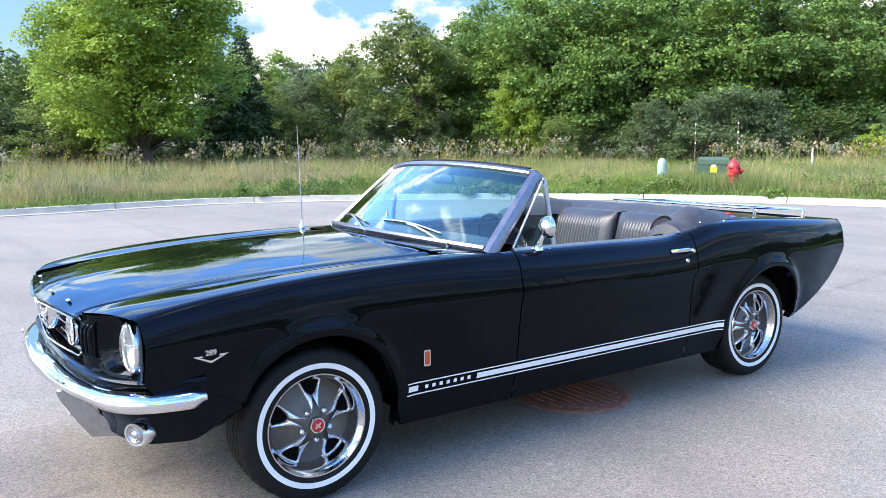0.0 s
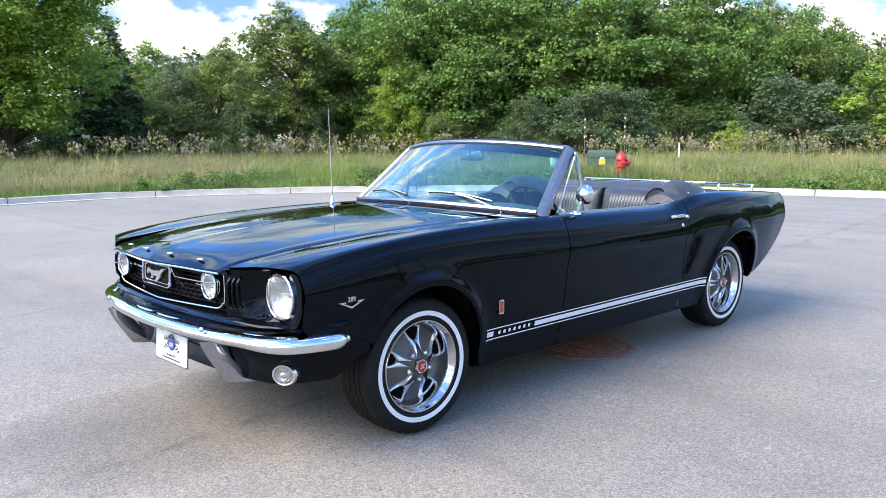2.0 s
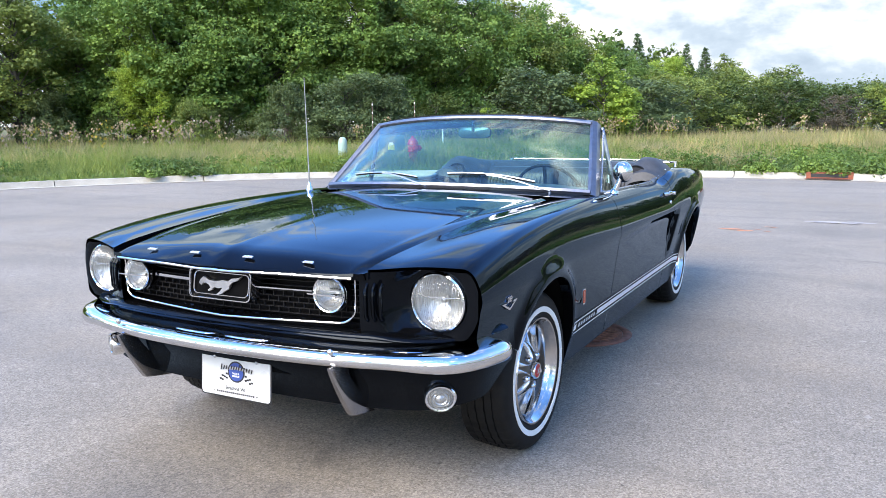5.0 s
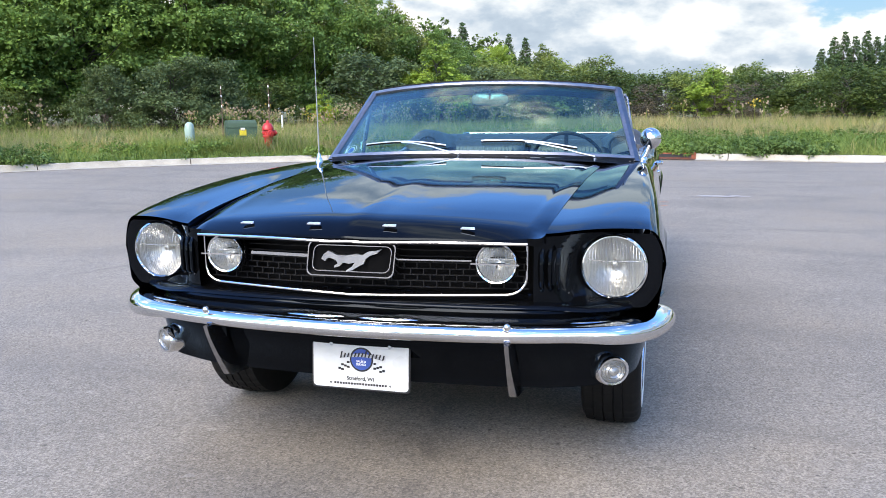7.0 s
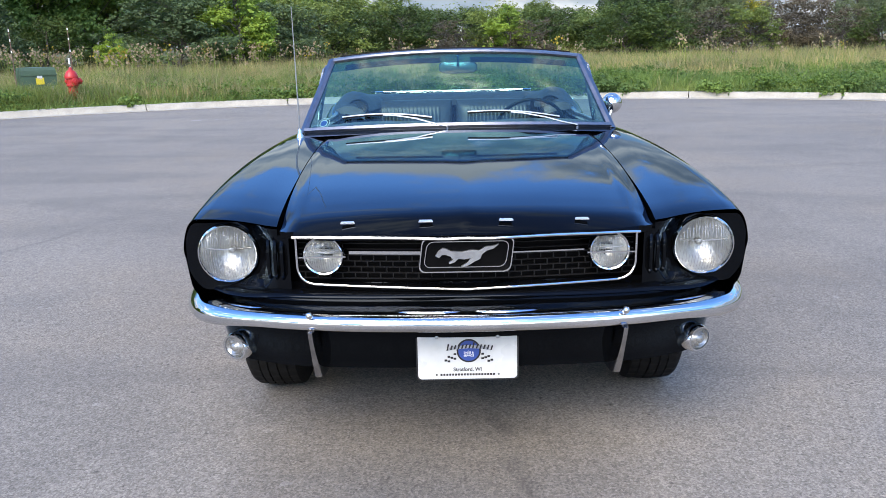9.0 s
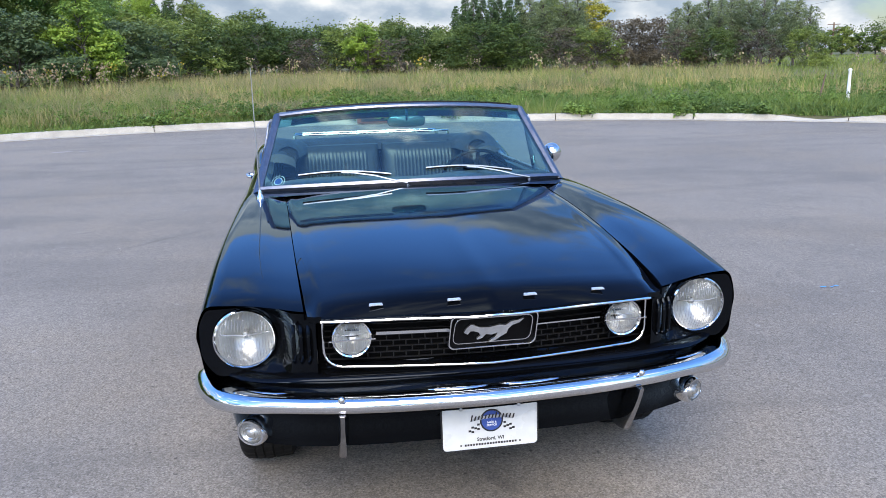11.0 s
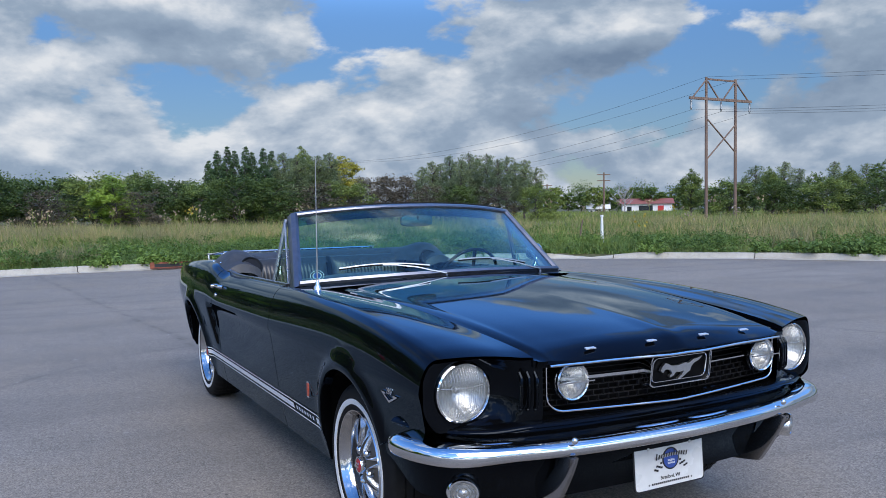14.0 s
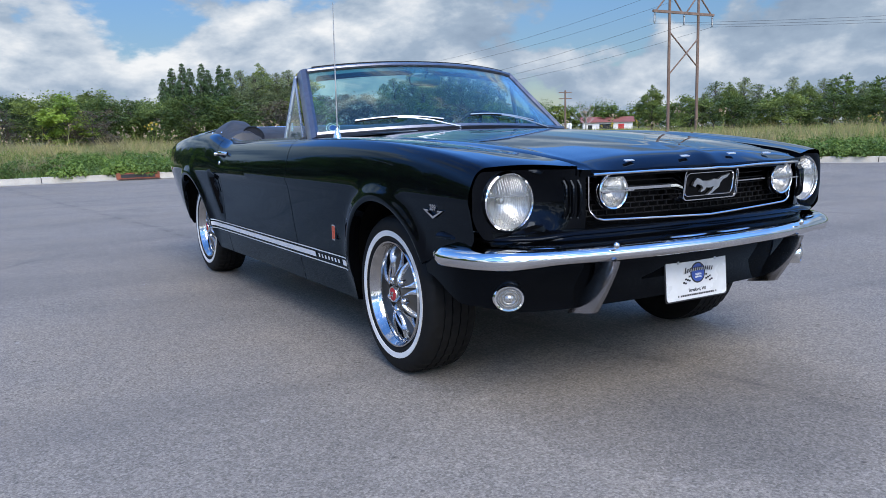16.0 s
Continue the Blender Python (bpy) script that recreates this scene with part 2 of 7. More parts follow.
        tr.inputs["Color"].default_value, gl.inputs["Roughness"].default_value = (*tint, 1), rough
        if bump:
            b = m.nt.nodes.new("ShaderNodeBump")
            b.inputs["Strength"].default_value, b.inputs["Distance"].default_value = 0.6, 0.004
            w = m.nt.nodes.new("ShaderNodeTexWave")
            w.bands_direction = "X"
            w.inputs["Scale"].default_value = bump
            m.nt.links.new(m.coord, w.inputs["Vector"])
            m.nt.links.new(w.outputs["Fac"], b.inputs["Height"])
            m.nt.links.new(b.outputs[0], gl.inputs["Normal"])
        m.nt.links.new(fac, mx.inputs[0])
        m.nt.links.new(tr.outputs[0], mx.inputs[1])
        m.nt.links.new(gl.outputs[0], mx.inputs[2])
        m.nt.links.new(mx.outputs[0], m.out.inputs["Surface"])
        return m.mat

    MAT["glass"] = thin_glass("window_glass", (0.66, 0.88, 0.87), 1.35)
    MAT["vent_glass"] = thin_glass("vent_glass", (0.90, 0.96, 0.95), 0.6)
    MAT["tint"] = thin_glass("tinted_band_glass", (0.18, 0.42, 0.50), 0.2)
    MAT["flute"] = plain("pressed_lens_flute", (0.50, 0.51, 0.51), 0.22, 0.5, 0.1, 80)
    MAT["lens"] = thin_glass("lamp_glass", (0.90, 0.91, 0.91), 0.8, 0.12, 45.0)
    m = Nodes("lamp_reflector")
    m.set(Base_Color=(0.50, 0.50, 0.49), Metallic=0.85, Roughness=0.34)
    m.bump(m.voronoi(60.0), 0.3, 0.004)
    MAT["reflector"] = m.mat
    MAT["amber"] = plain("clear_parking_lens", (0.40, 0.40, 0.39), 0.18, 0.55, 0.3, 80)
    MAT["mirror"] = plain("mirror_glass", (0.85, 0.87, 0.88), 0.02, 1.0, 0.02)
    MAT["teal"] = plain("mirror_back_grey", (0.20, 0.30, 0.32), 0.2, 0.7, 0.1)
    # ground
    m = Nodes("asphalt")
    patch = m.noise(0.22, 5.0, 0.6)
    grain = m.noise(120.0, 4.0, 0.85)
    stone = m.voronoi(110.0)
    base = m.ramp(patch, (0.30, (0.188, 0.168, 0.143)), (0.70, (0.250, 0.224, 0.192)))
    speck = m.ramp(grain, (0.36, 0.62), (0.5, 1.0), (0.64, 1.38))
    col = m.mix(1.0, base, speck, "MULTIPLY")
    blot = m.ramp(m.noise(1.1, 6.0, 0.7), (0.28, 0.82), (0.5, 1.0), (0.72, 1.08))
    col = m.mix(1.0, col, blot, "MULTIPLY")
    # brownish dust lies in broad drifts
    col = m.mix(m.ramp(m.noise(0.55, 5.0, 0.65), (0.48, 0.0), (0.68, 0.45)), col, m.mix(1.0, col, (1.02, 0.93, 0.80), "MULTIPLY"))
    fine = m.ramp(m.noise(32.0, 5.0, 0.75), (0.34, 0.84), (0.5, 1.0), (0.66, 1.10))
    col = m.mix(1.0, col, fine, "MULTIPLY")
    chip = m.ramp(m.voronoi(130.0, out="Color"), (0.15, 0.74), (0.5, 1.0), (0.85, 1.26))
    col = m.mix(1.0, col, chip, "MULTIPLY")
    pit = m.ramp(m.voronoi(17.0), (0.0, 0.25), (0.08, 0.45), (0.15, 1.0))
    col = m.mix(m.ramp(m.noise(2.2, 4.0), (0.44, 0.0), (0.58, 0.9)), col, m.mix(1.0, col, pit, "MULTIPLY"))
    light = m.ramp(m.voronoi(38.0, out="Color"), (0.0, 0.0), (0.94, 0.0), (0.97, 1.0))
    col = m.mix(m.math("MULTIPLY", light, 0.22), col, (0.55, 0.52, 0.48))
    # faint darker seams and drag marks
    seam = m.ramp(m.noise(0.10, 2.0, 0.4, stretch=(1.0, 5.0, 1.0)), (0.46, 0.0), (0.50, 1.0), (0.54, 0.0))
    col = m.mix(m.math("MULTIPLY", seam, 0.22), col, (0.10, 0.092, 0.085))
    # the joint between two paved strips, broken and stained
    axes = m.nt.nodes.new("ShaderNodeSeparateXYZ")
    m.nt.links.new(m.coord, axes.inputs[0])
    wander = m.math("ADD", m.math("MULTIPLY", axes.outputs[1], 0.10), m.math("MULTIPLY", m.noise(1.4, 4.0, 0.6), 0.16))
    off = m.math("ABSOLUTE", m.math("SUBTRACT", m.math("ADD", axes.outputs[0], wander), 0.16))
    joint = m.math("MULTIPLY", m.ramp(off, (0.0, 1.0), (0.012, 0.8), (0.05, 0.22), (0.16, 0.0)), m.ramp(m.noise(5.0, 5.0, 0.7), (0.40, 0.06), (0.62, 0.50)))
    col = m.mix(joint, col, (0.062, 0.056, 0.052))
    # a broad darker patch round the car's nose, its edge broken by noise
    spot = m.nt.nodes.new("ShaderNodeVectorMath")
    spot.operation = "DISTANCE"
    m.nt.links.new(m.coord, spot.inputs[0])
    spot.inputs[1].default_value = (-0.10, -0.85, 0)
    reach = m.math("ADD", spot.outputs["Value"], m.math("MULTIPLY", m.noise(1.3, 5.0, 0.65), 0.7))
    col = m.mix(m.ramp(reach, (0.45, 0.62), (0.85, 0.45), (1.25, 0.16), (1.80, 0.0)), col, m.mix(1.0, col, (0.52, 0.53, 0.55), "MULTIPLY"))
    # two rubbed tyre arcs
    for cx, cy, r, strength in ((1.09, 0.75, 4.34, 0.34), (1.09, 0.75, 5.20, 0.20)):
        far = m.nt.nodes.new("ShaderNodeVectorMath")
        far.operation = "DISTANCE"
        m.nt.links.new(m.coord, far.inputs[0])
        far.inputs[1].default_value = (cx, cy, 0)
        ring = m.ramp(m.math("ABSOLUTE", m.math("SUBTRACT", m.math("ADD", far.outputs["Value"], m.math("MULTIPLY", m.noise(0.7, 2.0), 0.5)), r + 0.25)), (0.0, strength), (0.018, strength * 0.7), (0.045, 0.0))
        col = m.mix(m.math("MULTIPLY", ring, m.ramp(m.noise(0.8, 4.0, 0.7), (0.42, 0.0), (0.6, 1.0))), col, (0.085, 0.078, 0.072))
    m.set(Base_Color=col, Roughness=m.ramp(patch, (0.3, 0.72), (0.7, 0.86)), Specular_IOR_Level=0.3)
    m.bump(m.mix(0.5, grain, stone), 0.30, 0.004)
    MAT["asphalt"] = m.mat
    m = Nodes("kerb_concrete")
    n = m.noise(3.0, 6.0, 0.65)
    m.set(Base_Color=m.mix(1.0, m.ramp(n, (0.3, (0.34, 0.315, 0.265)), (0.7, (0.47, 0.44, 0.38))), m.ramp(m.noise(90.0, 3.0), (0.3, 0.8), (0.7, 1.1)), "MULTIPLY"), Roughness=0.85)
    m.bump(m.noise(60.0, 5.0), 0.4, 0.01)
    MAT["concrete"] = m.mat
    m = Nodes("field_soil")
    n = m.noise(0.35, 6.0, 0.65)
    m.set(Base_Color=m.mix(0.5, m.ramp(n, (0.3, (0.045, 0.065, 0.018)), (0.5, (0.085, 0.095, 0.032)), (0.7, (0.16, 0.135, 0.065))),
                           m.ramp(m.noise(14.0, 5.0, 0.7), (0.3, (0.030, 0.045, 0.012)), (0.7, (0.15, 0.135, 0.06)))), Roughness=0.95)
    m.bump(m.noise(12.0, 5.0), 0.8, 0.06)
    MAT["soil"] = m.mat

    def leafy(name, dark, light, trans=0.35, patchy=0.5):
        m = Nodes(name)
        tuft = m.noise(patchy * 3.2, 2.0)
        col = m.ramp(m.math("ADD", m.math("MULTIPLY", m.island(), 0.55), m.math("MULTIPLY", tuft, 0.5)), (0.05, dark), (1.0, light))
        big = m.ramp(m.noise(patchy, 3.0), (0.35, (0.72, 0.76, 0.8)), (0.65, (1.25, 1.2, 1.0)))
        col = m.mix(1.0, col, big, "MULTIPLY")
        each = m.ramp(m.random(), (0.0, (0.85, 0.88, 0.9)), (1.0, (1.12, 1.08, 1.0)))
        col = m.mix(1.0, col, each, "MULTIPLY")
        m.set(Base_Color=col, Roughness=0.55, Specular_IOR_Level=0.25)
        tr = m.nt.nodes.new("ShaderNodeBsdfTranslucent")
        m.nt.links.new(col, tr.inputs["Color"])
        mx = m.nt.nodes.new("ShaderNodeMixShader")
        mx.inputs[0].default_value = trans
        m.nt.links.new(m.bsdf.outputs[0], mx.inputs[1])
        m.nt.links.new(tr.outputs[0], mx.inputs[2])
        m.nt.links.new(mx.outputs[0], m.out.inputs["Surface"])
        MAT[name] = m.mat

    leafy("maple_leaf", (0.078, 0.152, 0.038), (0.240, 0.380, 0.102))
    leafy("bright_leaf", (0.110, 0.205, 0.036), (0.430, 0.570, 0.110), patchy=0.35)
    leafy("oak_leaf", (0.044, 0.082, 0.023), (0.165, 0.250, 0.070))
    leafy("olive_leaf", (0.095, 0.142, 0.038), (0.265, 0.335, 0.100))
    leafy("willow_leaf", (0.060, 0.100, 0.045), (0.165, 0.230, 0.110))
    leafy("yellow_leaf", (0.263, 0.263, 0.033), (0.656, 0.569, 0.099))
    leafy("pine_needle", (0.020, 0.050, 0.020), (0.085, 0.145, 0.058), 0.1)
    leafy("brown_twig", (0.060, 0.050, 0.036), (0.135, 0.115, 0.085), 0.1)
    leafy("hedge_leaf", (0.034, 0.062, 0.018), (0.115, 0.172, 0.050))
    leafy("grass_green", (0.095, 0.145, 0.034), (0.300, 0.370, 0.110), 0.3)
    leafy("grass_dry", (0.210, 0.185, 0.085), (0.500, 0.430, 0.230), 0.3)
    leafy("clover_green", (0.066, 0.128, 0.034), (0.190, 0.290, 0.085), 0.3)
    leafy("weed_green", (0.055, 0.110, 0.026), (0.165, 0.260, 0.065), 0.3)
    leafy("birch_leaf", (0.085, 0.125, 0.055), (0.270, 0.330, 0.185))
    leafy("seed_head", (0.200, 0.150, 0.105), (0.500, 0.420, 0.340), 0.3)
    leafy("goldenrod", (0.275, 0.206, 0.041), (0.578, 0.454, 0.096), 0.3)
    m = Nodes("bark")
    n = m.noise(6.0, 6.0, 0.7, stretch=(1, 1, 0.2))
    m.set(Base_Color=m.ramp(n, (0.3, (0.035, 0.030, 0.025)), (0.7, (0.13, 0.115, 0.10))), Roughness=0.9)
    m.bump(n, 0.6, 0.03)
    MAT["bark"] = m.mat
    m = Nodes("pole_wood")
    n = m.noise(5.0, 6.0, 0.7, stretch=(1, 1, 0.08))
    m.set(Base_Color=m.ramp(n, (0.3, (0.11, 0.070, 0.052)), (0.7, (0.22, 0.150, 0.115))), Roughness=0.85)
    MAT["wood"] = m.mat
    MAT["hydrant_red"] = plain("red_hydrant_paint", (0.50, 0.030, 0.030), 0.4, 0, 0.25, 12)
    MAT["box_green"] = plain("utility_green", (0.055, 0.105, 0.065), 0.5, 0, 0.2, 6)
    MAT["pale_green"] = plain("pale_green_plastic", (0.30, 0.42, 0.36), 0.5, 0, 0.15, 6)
    MAT["yellow"] = plain("yellow_label", (0.65, 0.52, 0.04), 0.5, 0, 0.1, 20)
    MAT["rust"] = plain("rusted_cast_iron", (0.34, 0.15, 0.105), 0.85, 0.2, 0.5, 25, 0.5)
    MAT["red_rust"] = plain("red_rust_iron", (0.30, 0.095, 0.055), 0.85, 0.1, 0.4, 12, 0.4)
    MAT["house_white"] = plain("white_siding", (0.72, 0.71, 0.68), 0.6, 0, 0.08, 3)
    MAT["house_red"] = plain("red_roof", (0.26, 0.09, 0.075), 0.8, 0, 0.2, 2)
    MAT["dark_pane"] = plain("dark_pane", (0.03, 0.035, 0.04), 0.1, 0, 0.2, 3)
    MAT["steel"] = plain("galvanised_steel", (0.45, 0.46, 0.47), 0.45, 0.9, 0.2, 10)
    MAT["blue"] = plain("blue_print", (0.03, 0.075, 0.30), 0.35, 0, 0.15, 60)
    MAT["ink"] = plain("black_print", (0.012, 0.012, 0.014), 0.4, 0, 0.2, 60)
    MAT["spray_orange"] = plain("orange_spray_paint", (0.55, 0.24, 0.13), 0.9, 0, 0.4, 30)
    MAT["spray_blue"] = plain("blue_spray_paint", (0.08, 0.38, 0.75), 0.9, 0, 0.3, 30)
    MAT["chalk"] = plain("pale_ground_mark", (0.36, 0.34, 0.33), 0.9, 0, 0.3, 30)


make_materials()


# ---------------------------------------------------------------- geometry helpers
class Geo:
    """Vertices and faces, with simple shapes to add."""

    def __init__(self):
        self.v, self.f = [], []

    def grid(self, rows, close=False, loop=False, skip=None):
        """A net of points; close joins the last column to the first, loop the last row to the first."""
        base, n, k = len(self.v), len(rows), len(rows[0])
        for r in rows:
            self.v.extend(tuple(p) for p in r)
        for i in range(n if loop else n - 1):
            for j in range(k if close else k - 1):
                if skip and skip(i, j):
                    continue
                a, b = base + i * k + j, base + i * k + (j + 1) % k
                c, d = base + (i + 1) % n * k + (j + 1) % k, base + (i + 1) % n * k + j
                self.f.append((a, b, c, d))
        return self

    def fan(self, ring, flip=False):
        base = len(self.v)
        self.v.extend(tuple(p) for p in ring)
        f = tuple(range(base, base + len(ring)))
        self.f.append(f[::-1] if flip else f)
        return self

    def box(self, c, s, turn=None):
        base = len(self.v)
        for sx in (-1, 1):
            for sy in (-1, 1):
                for sz in (-1, 1):
                    p = Vector((sx * s[0] / 2, sy * s[1] / 2, sz * s[2] / 2))
                    self.v.append(tuple(Vector(c) + (turn @ p if turn else p)))
        for q in ((0, 1, 3, 2), (4, 6, 7, 5), (0, 4, 5, 1), (2, 3, 7, 6), (0, 2, 6, 4), (1, 5, 7, 3)):
            self.f.append(tuple(base + i for i in q))
        return self

    def lathe(self, profile, m=None, n=32, a0=0.0, a1=2 * math.pi):
        """Profile of (radius, height) turned about the z axis, then moved by m."""
        m = m or Matrix()
        full = abs(a1 - a0 - 2 * math.pi) < 1e-6
        rows = []
        for r, h in profile:
            k = n if full else n + 1
            rows.append([m @ Vector((r * math.cos(a0 + (a1 - a0) * i / n), r * math.sin(a0 + (a1 - a0) * i / n), h)) for i in range(k)])
        return self.grid(rows, close=full)

    def tube(self, path, radius, n=10, caps=True):
        """A round tube along points; radius may be a list."""
        pts = [Vector(p) for p in path]
        rows = []
        side = None
        for i, p in enumerate(pts):
            t = (pts[min(i + 1, len(pts) - 1)] - pts[max(i - 1, 0)]).normalized()
            if side is None:
                side = t.cross(Vector((0, 0, 1)) if abs(t.z) < 0.9 else Vector((1, 0, 0))).normalized()
            side = (side - t * side.dot(t)).normalized()
            upv = side.cross(t)
            r = radius[i] if isinstance(radius, (list, tuple)) else radius
            rows.append([p + side * r * math.cos(2 * math.pi * j / n) + upv * r * math.sin(2 * math.pi * j / n) for j in range(n)])
        self.grid(rows, close=True)
        if caps:
            self.fan(rows[0]), self.fan(rows[-1], True)
        return self

    def sweep(self, path, profile, up=(0, 0, 1), caps=True, closed=True, scale=None):
        """A profile of (out, up) carried along a path; out points to the right of the way."""
        pts = [Vector(p) for p in path]
        rows = []
        for i, p in enumerate(pts):
            t = (pts[min(i + 1, len(pts) - 1)] - pts[max(i - 1, 0)]).normalized()
            side = t.cross(Vector(up)).normalized()
            upv = side.cross(t).normalized()
            k = scale[i] if scale else 1.0
            rows.append([p + side * a * k + upv * b * k for a, b in profile])
        self.grid(rows, close=closed)
        if caps and closed:
            self.fan(rows[0]), self.fan(rows[-1], True)
        return self

    def prism(self, outline, m, depth):
        """A flat outline of (x, y), raised by depth along z, then moved by m."""
        lo, hi = [m @ Vector((x, y, 0)) for x, y in outline], [m @ Vector((x, y, depth)) for x, y in outline]
        self.grid([lo, hi], close=True)
        self.fan(lo, True), self.fan(hi)
        return self

    def mesh(self, name, mat, smooth=True):
        me = bpy.data.meshes.new(name)
        me.from_pydata([tuple(p) for p in self.v], [], self.f)
        bm = bmesh.new()
        bm.from_mesh(me)
        bmesh.ops.recalc_face_normals(bm, faces=bm.faces)
        for f in bm.faces:
            f.smooth = smooth
        if smooth:
            for e in bm.edges:
                if len(e.link_faces) == 2 and e.calc_face_angle(0) > 0.7:
                    e.smooth = False
        bm.to_mesh(me)
        bm.free()
        me.materials.append(mat)
        return me


def thing(name, label, category, at=(0, 0, 0), group="", kind=""):
    ob = new(name)
    ob.location = at
    ob.empty_display_size = 0.2
    return tagged(ob, label, category, group, kind)


def part(name, geo, mat, parent, label="", smooth=True, kind=""):
    ob = new(name, geo.mesh(name, MAT[mat] if isinstance(mat, str) else mat, smooth))
    ob.parent = parent
    return tagged(ob, label, kind=kind)


def solo(name, geo, mat, label, category, group="", kind="", smooth=True):
    ob = new(name, geo.mesh(name, MAT[mat] if isinstance(mat, str) else mat, smooth))
    return tagged(ob, label, category, group, kind)


def lerp_table(table, x):
    xs, ys = zip(*table)
    return float(np.interp(x, xs, ys))


def smooth_table(table, x):
    """Passes through the table's knots with a rounded course."""
    xs, ys = [a for a, _ in table], [b for _, b in table]
    if x <= xs[0]:
        return ys[0]
    if x >= xs[-1]:
        return ys[-1]
    i = max(k for k in range(len(xs) - 1) if xs[k] <= x)
    h = xs[i + 1] - xs[i]
    slope = lambda k: 0.0 if k in (0,) and False else ((ys[min(k + 1, len(xs) - 1)] - ys[max(k - 1, 0)]) / (xs[min(k + 1, len(xs) - 1)] - xs[max(k - 1, 0)]))
    u = (x - xs[i]) / h
    return (2 * u**3 - 3 * u**2 + 1) * ys[i] + (u**3 - 2 * u**2 + u) * h * slope(i) + (-2 * u**3 + 3 * u**2) * ys[i + 1] + (u**3 - u**2) * h * slope(i + 1)


def sstep(a, b, x):
    t = min(max((x - a) / (b - a), 0.0), 1.0)
    return t * t * (3 - 2 * t)


# ---------------------------------------------------------------- ground, kerb, field
CX, CY, KERB_R = 0.0, 0.75, 14.95       # centre of the turning circle and its kerb


def kerb_radius(az):
    """Distance of the kerb's face from the circle's centre, by degrees clockwise from +y."""
    return KERB_R + lerp_table([(-110, -0.9), (-88, -0.7), (-75, 0.15), (-40, 0.15), (-15, 0.0), (10, -0.1), (35, 0.2), (60, 0.6), (85, 1.0)], az)


def kerb_height(az):
    return lerp_table([(38.5, 0.13), (40.5, 0.02), (42.5, 0.02), (44.5, 0.13)], az)


def kerb_point(az, out=0.0, z=0.0):
    r = kerb_radius(az) + out
    return (CX + r * math.sin(radians(az)), CY + r * math.cos(radians(az)), z)


def build_ground():
    g = Geo()
    rows = []
    for r in (0.01, 2, 4, 7, 11, 14, 18, 26, 40, 60, 120):
        rows.append([(CX + r * math.sin(2 * math.pi * k / 72), CY + r * math.cos(2 * math.pi * k / 72), 0.0) for k in range(72)])
    g.grid(rows, close=True)
    solo("road", g, "asphalt", "weathered grey asphalt of a turning circle with pale grit", "road", kind="structure")
    # the field: one sheet from the kerb's back to the horizon, flush with the kerb, and round behind the camera
    g = Geo()
    rows = []
    for out in (0.14, 0.6, 2, 5, 10, 18, 30, 50, 90, 200, 600, 2400):
        row = []
        for k in range(121):
            az = -112 + 212 * k / 120
            x, y, _ = kerb_point(az, out)
            h = 0.10 + 0.05 * min(out, 6) / 6
            if 0.5 < out < 100:
                h += 0.10 * noise.noise((x * 0.12, y * 0.12, 3.0)) * min(out, 8) / 8
            if 38.5 < az < 44.5 and out < 0.5:
                h = 0.03
            row.append((x, y, h))
        rows.append(row)
    g.grid(rows)
    solo("ground", g, "soil", "rough field ground under tall late-summer grass", "ground", kind="structure")
    g = Geo()
    rows = []
    for r in (62, 90, 200, 700, 2600):
        rows.append([(CX + r * math.sin(radians(90 + 165 * k / 60)), CY + r * math.cos(radians(90 + 165 * k / 60)), 0.04) for k in range(61)])
    g.grid(rows)
    solo("ground", g, "soil", "rough grassland beyond the open end of the road", "ground", kind="structure")


def build_kerb():
    """Kerb stones cast in lengths of three metres, with a gutter pan in front."""
    kerb = thing("kerb", "pale concrete kerb round the turning circle, chipped and stained", "kerb", kind="structure")
    step = math.degrees(3.0 / KERB_R)
    az = -106.0
    k = 0
    while az < 96:
        g = Geo()
        rows = []
        n = 6
        gap = 0.035
        for i in range(n + 1):
            a = az + gap + (step - 2 * gap) * i / n
            h = kerb_height(a) + 0.008 * noise.noise((a * 0.9, 1.3, 0.0))
            w = 0.006 * noise.noise((a * 1.7, 7.1, 0.0))
            rows.append([kerb_point(a, o + w, z) for o, z in ((-0.30, 0.004), (-0.30, 0.014), (-0.02, 0.012), (0.005, h * 0.5), (0.02, h * 0.92), (0.05, h), (0.16, h), (0.17, h * 0.6), (0.17, -0.05))])
        g.grid(rows)
        g.fan(rows[0]), g.fan(rows[-1], True)
        part("kerb_stone", g, "concrete", kerb)
        az += step
        k += 1


